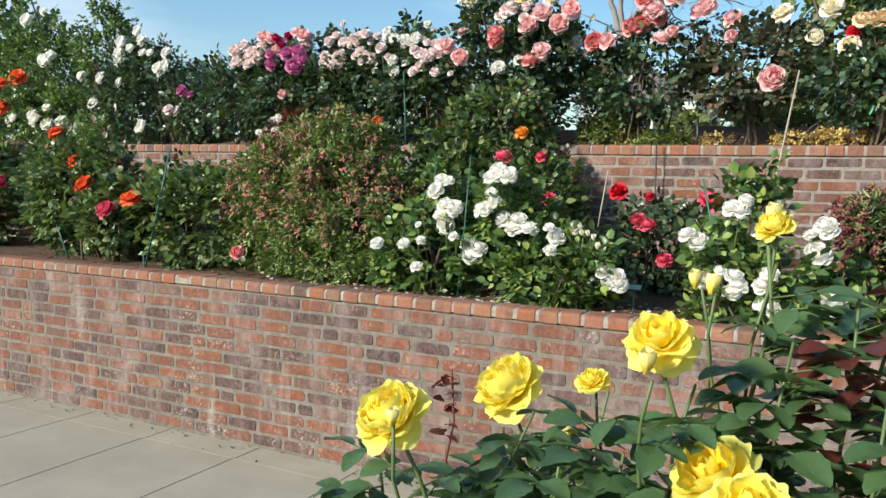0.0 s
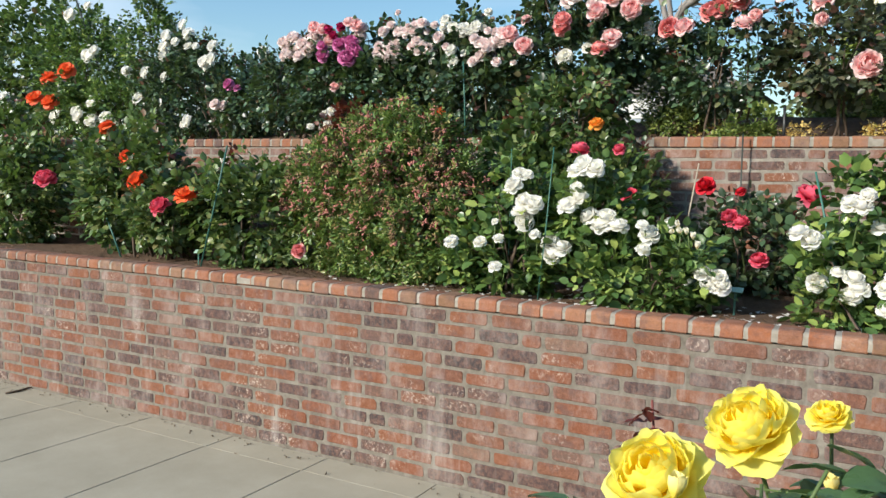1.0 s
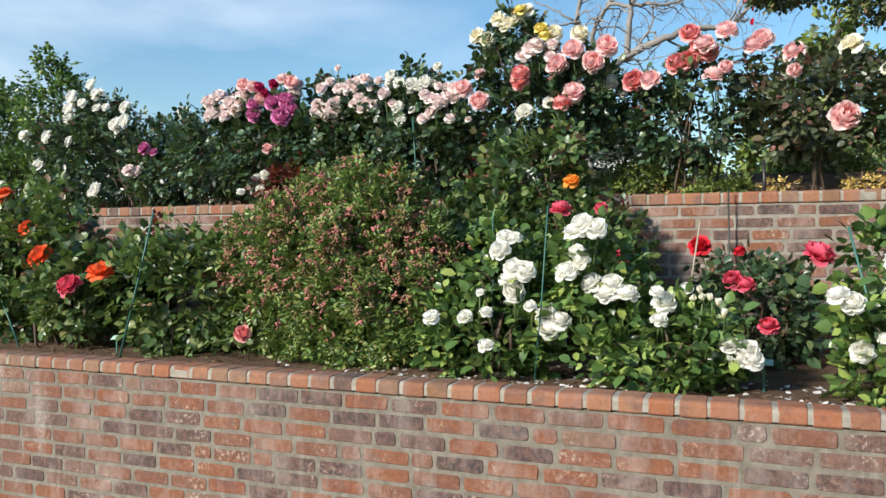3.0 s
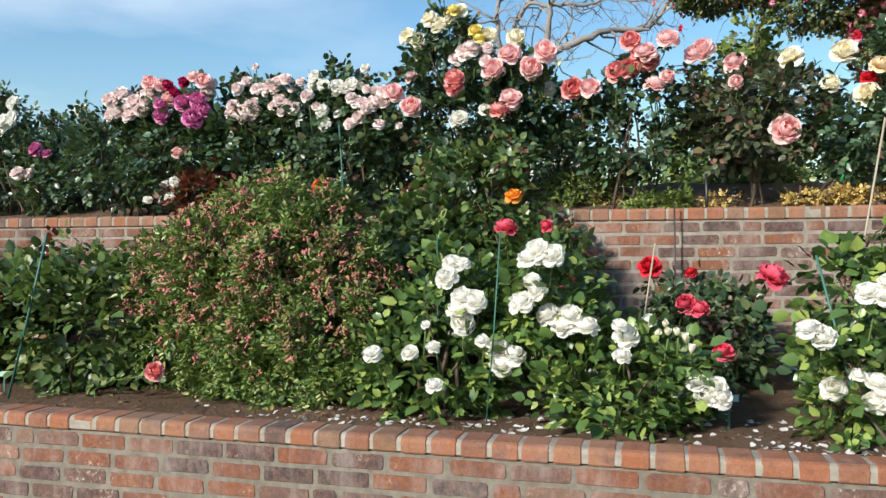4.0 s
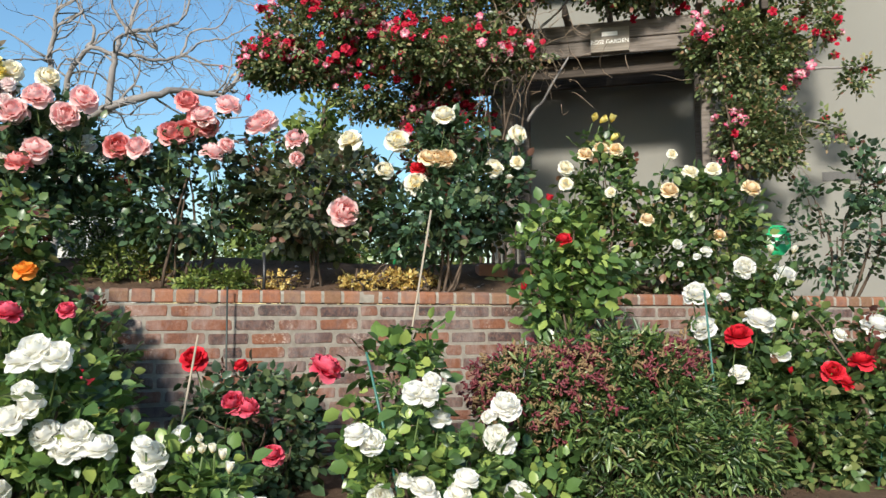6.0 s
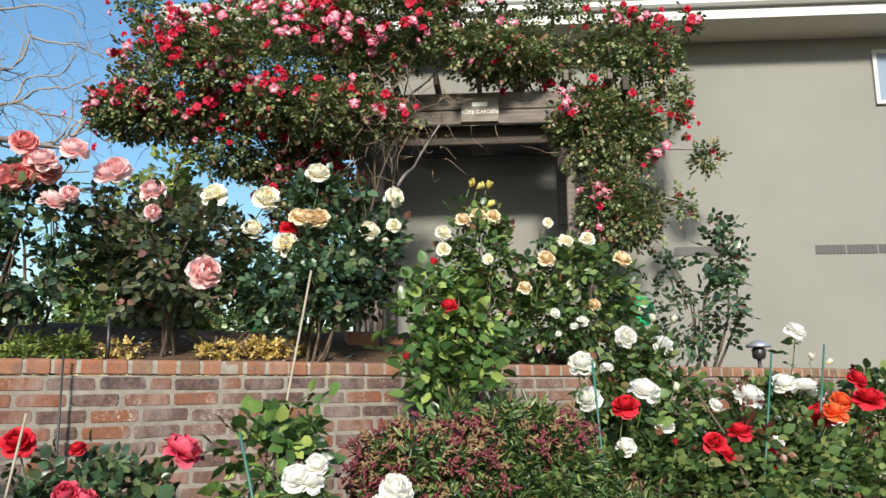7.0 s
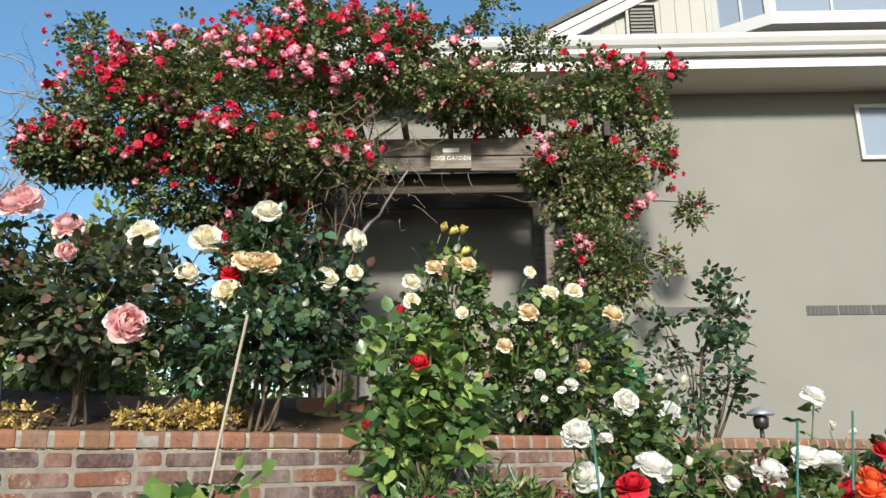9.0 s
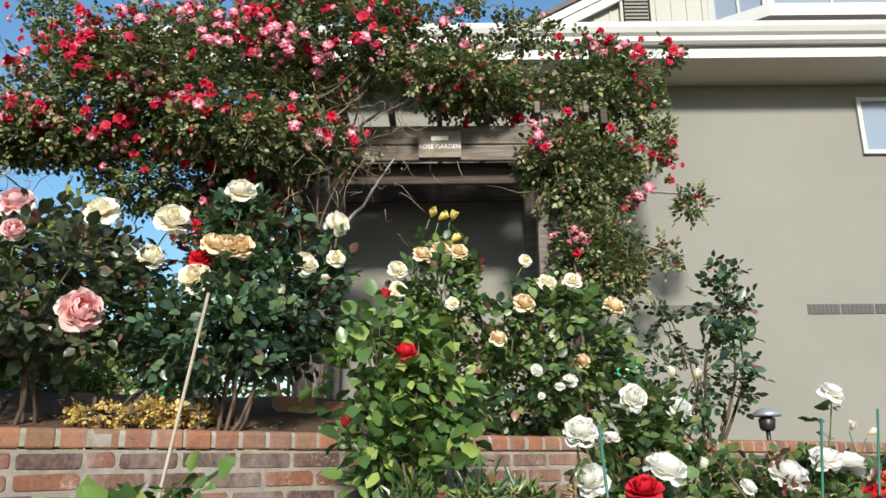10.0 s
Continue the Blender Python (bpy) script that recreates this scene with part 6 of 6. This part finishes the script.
stake("slender bamboo cane leaning among the roses", (-0.63, 4.80, 0.90), (-0.43, 4.75, 2.17), 0.005, BAMBOO)
stake("thin dark metal stake against the brick wall", (-1.30, 5.42, 0.90), (-1.30, 5.40, 1.86), 0.005, STAKE_DARK)
stake("short bamboo cane among the red roses", (-1.47, 4.62, 0.90), (-1.35, 4.60, 1.65), 0.0045, BAMBOO)
stake("green plastic-coated stake beside white roses", (-0.60, 4.20, 0.90), (-0.76, 4.20, 1.60), 0.005, STAKE)
stake("thin green stake among white roses", (-1.96, 4.02, 0.90), (-1.89, 4.00, 1.70), 0.0032, STAKE)
stake("thin green stake among white roses", (-2.23, 4.22, 0.90), (-2.22, 4.20, 1.72), 0.0032, STAKE)
stake("grey-green stake leaning over the low wall bed", (-4.24, 3.86, 0.90), (-3.98, 3.85, 1.71), 0.006, STAKE)
stake("short green stake in the lower bed", (-5.06, 3.90, 0.90), (-5.30, 3.90, 1.30), 0.006, STAKE)
stake("green stake supporting white roses", (0.90, 4.74, 0.90), (0.82, 4.72, 1.84), 0.0055, STAKE)
stake("green stake beside the scarlet roses", (1.60, 4.64, 0.90), (1.78, 4.64, 1.88), 0.0055, STAKE)
stake("tall green stake beside the scarlet roses", (2.05, 4.75, 0.90), (2.20, 4.70, 1.93), 0.0055, STAKE)
stake("green stake in the upper bed", (-3.40, 5.72, 1.80), (-3.43, 5.70, 2.46), 0.006, STAKE)
stake("short black irrigation riser", (-1.14, 5.80, 1.80), (-1.14, 5.80, 2.06), 0.010, BLACK, "riser_pipe")
stake("thin dark stake rising above the white roses", (-9.05, 6.8, 1.80), (-10.33, 6.8, 4.29), 0.014, STAKE_DARK)


def plant_tag(label, at, height, lean):
    t = thing("plant_tag", label, "plant tag", at, "plant tags")
    part("spike", box((-0.005, -0.003, -0.03), (0.005, 0.003, height), 0.001), STAKE, t)
    m = Matrix.Translation((0, -0.006, height)) @ pose(0, 0, 0, -50, lean, 0)
    part("plate", box((-0.035, -0.002, -0.010), (0.035, 0.002, 0.022), 0.001, m), plain("pale green plate", (0.32, 0.48, 0.38), 0.4), t)


plant_tag("green metal plant tag stuck in the soil", (-1.06, 4.20, 0.91), 0.15, 0)
plant_tag("green metal plant tag by the upper wall", (-0.75, 5.25, 0.92), 0.12, 8)
plant_tag("pale plant tag under the orange roses", (-4.35, 3.95, 0.91), 0.12, -5)


def garden_lantern():
    g = thing("path_light", "black path light with a pale conical cap", "garden light", (3.12, 6.05, 1.82))
    part("post", tubes("post", [([(0, 0, -0.02), (0, 0, 0.09)], 0.014)], 10), BLACK, g)
    part("body", tubes("body", [([(0, 0, .09), (0, 0, .105), (0, 0, .16), (0, 0, .175)], [.03, .045, .05, .03])], 14), BLACK, g)
    part("cap", tubes("cap", [([(0, 0, .175), (0, 0, .19), (0, 0, .222), (0, 0, .23)], [.085, .088, .035, .012])], 18), plain("grey metal cap", (0.42, 0.45, 0.50), 0.35, 0.6), g)


garden_lantern()


def yard_sign():
    s = thing("yard_sign", "small green octagonal yard sign behind the roses", "sign", (2.40, 6.42, 1.9))
    part("post", box((-0.012, -0.004, -0.05), (0.012, 0.004, 0.26)), BLACK, s)
    bm = bmesh.new()
    bmesh.ops.create_cone(bm, cap_ends=True, segments=8, radius1=0.115, radius2=0.115, depth=0.008, matrix=Matrix.Translation((0, -0.01, 0.36)) @ pose(0, 0, 0, 90, 22.5, 0))
    part("plate", bm, SIGNGREEN, s)
    for k, w in ((0, 0.12), (1, 0.09)):
        part("writing_bar", box((-w / 2, -0.018, 0.335 + k * 0.045), (w / 2, -0.0145, 0.355 + k * 0.045)), LETTER, s)


yard_sign()
for lab, at, dims in (("terracotta box beside the cream roses", (0.36, 6.65, 1.93), (0.20, 0.12, 0.14)), ("pale terracotta block at the arbor foot", (0.62, 6.75, 1.93), (0.10, 0.10, 0.13))):
    t = tagged(part("planter_box", box((-dims[0] / 2, -dims[1] / 2, -0.02), (dims[0] / 2, dims[1] / 2, dims[2]), 0.008), TERRACOTTA), lab, "planter")
    t.location = at
wb = tagged(part("storage_box", box((-0.16, -0.1, -0.02), (0.16, 0.1, 0.22), 0.01), WHITE), "white box behind the rose canes", "box")
wb.location = (0.98, 6.9, 1.93)
hose = tagged(part("garden_hose", tubes("garden_hose", [([(0, 0, 0), (0.03, 0, 0.12), (0.09, 0, 0.26), (0.10, 0.05, 0.30)], 0.011)], 7), plain("green hose", (0.02, 0.30, 0.10), 0.4)), "bright green garden hose standing up", "hose")
hose.location = (-0.22, 7.4, 2.05)


# ---- low planting in the upper bed and what lies behind ----
GOLD = leaf_material("golden leaf", [(0.0, (0.90, 0.50, 0.12)), (0.4, (0.88, 0.58, 0.15)), (0.75, (0.86, 0.68, 0.28)), (0.93, (0.30, 0.26, 0.06))], 0.6, 0.3, (0.7, 0.42, 0.1))


def low_plant(name, label, category, at, lobes, mat, templates, density, seed, scale=1.0, gap=0.6):
    rng = np.random.RandomState(seed)
    base = Vector(at)
    s = thing(name, label, category, base)
    P, O = lobe_points(lobes, density, rng, gap, 0.4, 6.0 if max(q[3] for q in lobes) < 0.7 else 2.2)
    ok = P[:, 2] > at[2]
    P, O = P[ok], O[ok]
    tagged(part("foliage", scatter_mesh("foliage", templates, P - np.array(base), frames_from(O, rng), rng.uniform(0.7, 1.3, len(P)) * scale, rng), mat, s), kind="stuff")
    for k in range(5):
        q = lobes[rng.randint(len(lobes))]
        tip = Vector((q[0] + rng.uniform(-.5, .5) * q[3], q[1], q[2] + 0.4 * q[5]))
        pts, rad = cane_run(base + Vector((rng.uniform(-.5, .5) * q[3], 0, -0.05)), tip, rng, 0.010, 0.004)
        part("stem", tubes("stem", [([p - base for p in pts], rad)], 5), BARK, s)
    return s


for i, (x, y, r) in enumerate(((-1.06, 6.02, 0.13), (-0.58, 6.12, 0.15), (-0.36, 6.16, 0.17), (-0.22, 6.22, 0.14), (-1.75, 6.35, 0.12))):
    z = upper_soil(x, y)
    low_plant("golden_bedding_plant", "low golden-orange bedding plant in the upper bed", "bedding plant", (x, y, z), [(x, y, z + 0.045, r * 0.85, r * 0.7, 0.05)], GOLD, SPRAYS, 3000, 200 + i, 0.34, 0.75)
for i, (x, y, r, tall) in enumerate(((-1.42, 6.05, 0.20, 0.06), (-1.95, 6.45, 0.25, 0.12), (-0.85, 7.4, 0.35, 0.12), (-2.25, 7.2, 0.25, 0.34))):
    z = upper_soil(x, y)
    low_plant("ground_cover", "low bright-green ground cover in the upper bed", "ground cover", (x, y, z), [(x, y, z + tall * 0.6, r, r, tall)], LEAF["hedge"], WHORLS, 1500, 220 + i, 0.9)
for i, (x, y, z, rx, rz) in enumerate(((-4.48, 5.78, 2.02, 0.30, 0.16), (-4.0, 5.75, 1.98, 0.2, 0.12))):
    low_plant("red_leaf_plant", "low plant with dark red leaves on the upper wall's edge", "plant", (x, y, 1.84), [(x, y, z, rx, 0.2, rz)], LEAF["red"], SPRAYS, 500, 240 + i)
HEDGES = [(-7.6, 7.9, 2.35, 0.9, 0.6, 0.55), (-6.0, 7.7, 2.35, 0.9, 0.5, 0.5), (-4.6, 7.6, 2.3, 0.8, 0.5, 0.5), (-3.4, 7.6, 2.3, 0.55, 0.45, 0.45), (-1.75, 8.6, 2.12, 0.40, 0.35, 0.22), (-0.75, 9.2, 2.3, 0.65, 0.5, 0.40), (-9.5, 8.2, 2.5, 1.1, 0.6, 0.7), (0.35, 8.9, 2.25, 0.55, 0.35, 0.40), (-0.1, 9.6, 2.3, 0.5, 0.35, 0.45)]
for i, q in enumerate(HEDGES):
    low_plant("garden_shrub", "dense green garden shrub behind the rose beds", "shrub", (q[0], q[1], 1.86), [q], LEAF["mid" if i % 2 else "hedge"], SPRAYS, 330, 260 + i, 1.15, 0.5)


def leafy_tree(label, at, trunk_top, lobes, seed, mat, density, scale):
    rng = np.random.RandomState(seed)
    base = Vector(at)
    t = thing("tree", label, "tree", base)
    pts, rad = cane_run(base, trunk_top, rng, 0.14, 0.07, 0.1, 7)
    part("trunk", tubes("trunk", [([p - base for p in pts], rad)], 8), BARK, t)
    for q in lobes:
        for k in range(3):
            tip = Vector(q[:3]) + Vector(rng.uniform(-.7, .7, 3) * np.array(q[3:]))
            p2, r2 = cane_run(pts[4 + k % 2], tip, rng, 0.05, 0.012, 0.1, 6)
            part("limb", tubes("limb", [([p - base for p in p2], r2)], 6), BARK, t)
    P, O = lobe_points(lobes, density, rng, 0.82, 0.3, 1.6)
    tagged(part("crown", scatter_mesh("crown", FAR_SPRAYS, P - np.array(base), frames_from(O, rng), rng.uniform(0.7, 1.3, len(P)) * scale, rng), LEAF[mat], t), kind="stuff")


leafy_tree("green tree behind the arbor", (-0.7, 10.4, 1.86), (-0.7, 10.4, 3.2), [(-0.85, 10.2, 3.35, 0.5, 0.5, 0.55), (-0.35, 10.3, 3.0, 0.6, 0.5, 0.6), (-0.75, 10.2, 3.95, 0.28, 0.3, 0.3), (-1.2, 10.3, 2.7, 0.5, 0.4, 0.5)], 301, "hedge", 300, 0.75)
leafy_tree("distant tree beyond the garden", (-17.5, 11, 0), (-17.5, 11, 3.5), [(-17.6, 10.6, 4.2, 1.3, 1.0, 1.6), (-16.6, 10.6, 3.2, 0.7, 0.7, 0.9), (-18.6, 10.6, 3.4, 1.2, 0.8, 1.4)], 302, "mid", 70, 1.2)


def bare_tree():
    rng = np.random.RandomState(41)
    base = Vector((-4.45, 14.0, 1.86))
    t = thing("bare_tree", "leafless grey-barked tree beyond the garden", "tree", base)
    runs = []

    def grow(p, d, length, r, level):
        pts, rad = [p.copy()], [r]
        q = p.copy()
        steps = 6
        for i in range(steps):
            d = (d + Vector(rng.normal(0, 0.38, 3)) * Vector((1, 0.6, 1)) + Vector((0, 0, 0.03))).normalized()
            q = q + d * length / steps
            pts.append(q.copy())
            rad.append(r * (1 - 0.55 * (i + 1) / steps))
            if level < 4 and i >= 1 and rng.uniform() < 0.42:
                ax = Vector(rng.normal(0, 1, 3)).cross(d).normalized()
                grow(q, (d + ax * rng.uniform(0.7, 1.2)).normalized(), length * rng.uniform(0.4, 0.65), r * (1 - 0.5 * i / steps) * 0.6, level + 1)
        if level < 3:
            part("branch", tubes("branch", [([v - base for v in pts], rad)], 5), GREYBARK, t)
        else:
            runs.append(([v - base for v in pts], rad))

    # the main limbs fork low and run out sideways, each as a bent line in x and z
    limbs = (
        ('trunk', 0.17, [(-4.45, 1.80), (-4.42, 2.7), (-4.38, 3.65), (-4.31, 4.21), (-4.10, 4.66), (-3.62, 4.86), (-3.05, 5.07), (-2.56, 5.26), (-2.04, 5.27), (-1.71, 5.68)]),
        ('trunk', 0.085, [(-4.31, 4.21), (-4.51, 4.86), (-4.57, 5.42), (-4.58, 5.68), (-4.48, 6.05), (-4.45, 6.32), (-4.09, 6.53), (-3.77, 6.73)]),
        ('limb', 0.075, [(-4.31, 4.30), (-4.36, 5.04), (-4.25, 5.40), (-3.98, 5.75), (-3.65, 5.66), (-3.32, 5.66), (-2.95, 5.65), (-2.66, 5.82), (-2.23, 5.76), (-1.88, 5.76)]),
        ('limb', 0.085, [(-3.67, 4.86), (-3.60, 5.44), (-3.54, 5.85), (-3.44, 6.04), (-3.35, 6.45), (-3.32, 7.01)]),
        ('limb', 0.06, [(-3.44, 6.04), (-3.05, 6.19), (-2.68, 6.46), (-2.56, 6.94)]),
        ('limb', 0.045, [(-3.44, 6.07), (-3.64, 6.43), (-3.74, 6.97)]),
        ('limb', 0.045, [(-3.98, 5.75), (-3.87, 6.00), (-4.07, 6.26), (-4.18, 6.56)]),
        ('limb', 0.04, [(-3.42, 6.08), (-3.01, 5.86), (-3.16, 6.15), (-2.85, 6.50)]),
        ('limb', 0.035, [(-2.66, 5.82), (-2.54, 6.25), (-2.16, 6.37), (-1.90, 6.67)]),
        ('limb', 0.04, [(-4.48, 6.05), (-4.08, 6.27), (-4.11, 6.48)]),
        ('limb', 0.035, [(-3.32, 7.01), (-2.90, 7.30), (-2.45, 7.42), (-2.05, 7.30), (-1.80, 7.05)]),
        ('limb', 0.035, [(-2.56, 6.94), (-2.25, 6.86), (-1.90, 6.80), (-1.52, 6.62)]),
        ('limb', 0.035, [(-2.66, 5.82), (-2.35, 6.12), (-1.98, 6.20), (-1.60, 6.38)]),
        ('limb', 0.03, [(-2.04, 5.27), (-1.90, 5.55), (-1.62, 5.92), (-1.52, 6.20)]))
    for nm, r, line in limbs:
        way = [Vector((x, 14.0 + 0.25 * math.sin(x * 2 + z), z)) for x, z in line]
        fine, rad = [], []
        for i in range(len(way) - 1):
            a, b = way[i], way[i + 1]
            pa, pb = way[max(i - 1, 0)], way[min(i + 2, len(way) - 1)]
            for k in range(4):
                u = k / 4
                fine.append(0.5 * ((2 * a) + (b - pa) * u + (2 * pa - 5 * a + 4 * b - pb) * u * u + (3 * a - pa - 3 * b + pb) * u ** 3) + Vector(rng.normal(0, 0.012, 3)))
        fine.append(way[-1])
        rad = [max(r * 0.66 * (1 - 0.75 * i / len(fine)), 0.010) for i in range(len(fine))]
        part(nm, tubes(nm, [([v - base for v in fine], rad)], 8), GREYBARK, t)
        for i in range(5, len(fine) - 1):
            if fine[i].z > 3.9 and rng.uniform() < 0.62:
                d = (fine[i + 1] - fine[i]).normalized()
                ax = Vector(rng.normal(0, 1, 3)).cross(d).normalized()
                grow(fine[i], (d * 0.7 + ax).normalized(), rng.uniform(0.5, 1.3), min(rad[i] * 0.45, 0.022), 2)
    tagged(part("twig_mass", tubes("twig_mass", runs, 4), GREYBARK, t), kind="stuff")


bare_tree()


def far_house():
    h = thing("far_house", "distant white house with a porch seen between the roses", "house", (-5.6, 20.0, 1.86))
    part("wall", box((-1.6, 0, 0), (1.4, 3, 2.2)), WHITE, h)
    part("porch_roof", box((-0.6, -1.0, 1.75), (1.6, 0.0, 1.87), 0.01), WHITE, h)
    for x in (-0.5, 0.5, 1.45):
        part("column", box((x, -0.95, 0), (x + 0.09, -0.86, 1.75), 0.006), WHITE, h)
    part("porch_rail", box((-0.41, -0.93, 0.62), (1.45, -0.88, 0.68)), WHITE, h)
    bm = bmesh.new()
    vs = [bm.verts.new(p) for p in [(-1.9, -0.2, 2.15), (1.7, -0.2, 2.15), (1.7, 3.2, 2.15), (-1.9, 3.2, 2.15), (-0.1, -0.2, 3.1), (-0.1, 3.2, 3.1)]]
    for q in ((0, 1, 4), (2, 3, 5), (1, 2, 5, 4), (3, 0, 4, 5), (0, 3, 2, 1)):
        bm.faces.new([vs[i] for i in q])
    part("roof", bm, SHINGLE, h)
    for x in (-1.3, 0.1, 0.8):
        w = part("window", box((x, -0.03, 0.85), (x + 0.45, -0.004, 1.55)), GLASS, h)
        for lo, hi in (((x - 0.05, -0.05, 0.8), (x, -0.004, 1.6)), ((x + 0.45, -0.05, 0.8), (x + 0.5, -0.004, 1.6)), ((x, -0.05, 1.55), (x + 0.45, -0.004, 1.6)), ((x, -0.05, 0.8), (x + 0.45, -0.004, 0.85))):
            part("frame", box(lo, hi), WHITE, w)


far_house()


def litter(name, label, spots, colour, count, seed, size):
    """Fallen petals, each a small curled scrap lying on the soil."""
    rng = np.random.RandomState(seed)
    P, R = [], []
    for _ in range(count):
        x, y, sx, sy, z = spots[rng.randint(len(spots))]
        px, py = x + rng.normal(0, sx), y + rng.normal(0, sy)
        if z < 1.5 and not (LOWER_Y + LOWER_SKEW * px + 0.14 < py < UPPER_Y + UPPER_SKEW * px - 0.05):
            continue
        h = lower_soil(px, py) if z < 1.5 else upper_soil(px, py)
        P.append((px, py, h + 0.004))
        R.append(rot_xyz(rng.uniform(-.4, .4), rng.uniform(-.4, .4), rng.uniform(0, 6)))
    tv, tf = petal_grid(1.0, 1.0, 0.14, 0.3, 0.05, rng)
    tv = tv @ rot_xyz(radians(85), 0, 0).T
    me = scatter_mesh(name, [(tv, tf)], np.array(P), np.array(R), rng.uniform(0.6, 1.3, len(P)) * size, rng)
    tagged(part(name, me, PETAL[colour]), label, "petals", kind="stuff")


litter("fallen_petals", "white fallen petals scattered on the soil", [(-1.9, 4.05, 0.28, 0.16, 0.9), (-1.85, 4.45, 0.22, 0.18, 0.9), (-0.95, 4.1, 0.35, 0.25, 0.9), (-0.6, 3.95, 0.3, 0.1, 0.9), (-2.6, 3.95, 0.3, 0.08, 0.9)], "white", 380, 71, 0.023)
litter("fallen_pink_petals", "pink fallen petals on the upper bed soil", [(-0.3, 6.3, 0.4, 0.3, 1.8), (0.0, 6.1, 0.3, 0.2, 1.8)], "blush", 60, 72, 0.024)

twig = tagged(part("fallen_twig", tubes("fallen_twig", [([(0, 0, 0.006), (0.01, 0.08, 0.008), (-0.02, 0.16, 0.006), (-0.01, 0.23, 0.005)], [0.007, 0.007, 0.005, 0.003])], 6), BARK), "dark twig lying on the sidewalk", "twig")
twig.location = (-5.18, 3.14, PAVE)


def debris():
    """Crumbs of soil and dry leaf along the foot of the wall."""
    rng = np.random.RandomState(88)
    n = 130
    along = rng.uniform(-6.5, -1.5, n)
    P = np.stack([along, LOWER_Y + LOWER_SKEW * along - 0.01 - np.abs(rng.normal(0, 0.07, n)), np.full(n, PAVE + 0.006)], axis=1)
    R = np.stack([rot_xyz(rng.uniform(0, 6), rng.uniform(-.3, .3), rng.uniform(0, 6)) for _ in range(n)])
    crumb = (np.array([(-1, -.6, 0), (.9, -.5, .1), (.4, .8, 0), (0, 0, .7)]) * 0.5, [(0, 2, 1), (0, 1, 3), (1, 2, 3), (2, 0, 3)])
    tagged(part("debris", scatter_mesh("debris", [crumb], P, R, rng.uniform(0.006, 0.02, n), rng), plain("dry crumbs", (0.14, 0.10, 0.065), 0.9, vary=0.6)), "dry crumbs of soil and leaf on the sidewalk", "debris", kind="stuff")


debris()


def bed_litter():
    """Bits of dry leaf and clods lying on the lower bed."""
    rng = np.random.RandomState(89)
    n = 900
    x = rng.uniform(-6.5, 1.5, n)
    y = LOWER_Y + LOWER_SKEW * x + 0.13 + np.abs(rng.normal(0, 0.35, n))
    P = np.stack([x, y, np.array([lower_soil(a, b) for a, b in zip(x, y)]) + 0.004], axis=1)
    R = np.stack([rot_xyz(rng.uniform(-.6, .6), rng.uniform(-.6, .6), rng.uniform(0, 6)) for _ in range(n)])
    flake = (LEAF_V * np.array([0.8, 1.0, 1.6]), LEAF_F)
    tagged(part("leaf_litter", scatter_mesh("leaf_litter", [flake], P, R, rng.uniform(0.010, 0.034, n), rng), plain("dry leaf", (0.20, 0.11, 0.055), 0.9, vary=0.7)), "dry brown leaf litter on the lower bed", "leaf litter", kind="stuff")


bed_litter()


# ---- the walls, their bricks and the sidewalk slabs ----
brick_wall("wall_lower", "low retaining wall of red and purple-brown bricks with a rowlock cap", LOWER_Y, PAVE, LOWER_TOP, -3.9, 0.2, 11, MORTAR, 0.055, LOWER_SKEW)
brick_wall("wall_upper", "upper retaining wall of worn red bricks with a brick cap", UPPER_Y, 0.90, UPPER_TOP, -2.6, 1.1, 23, MORTAR_PALE, 0.066, UPPER_SKEW)

sidewalk = tagged(part("sidewalk", box((-14, 2.0, -0.12), (9, LOWER_Y + 0.01, PAVE - 0.003)), CONCRETE), "pale concrete sidewalk along the brick wall", "sidewalk", kind="structure")
sidewalk.matrix_basis = skewed(LOWER_Y, LOWER_SKEW)
for i in range(26):
    x = -12.9 + i * 0.63
    for y0, y1, nm in ((2.02, 3.42, "slab"), (3.426, LOWER_Y - 0.002, "edge_strip")):
        part(nm, box((x + 0.0015, y0, PAVE - 0.06), (x + 0.6285, y1, PAVE + (0.004 if nm == "slab" else 0.0)), 0.003), CONCRETE, sidewalk)
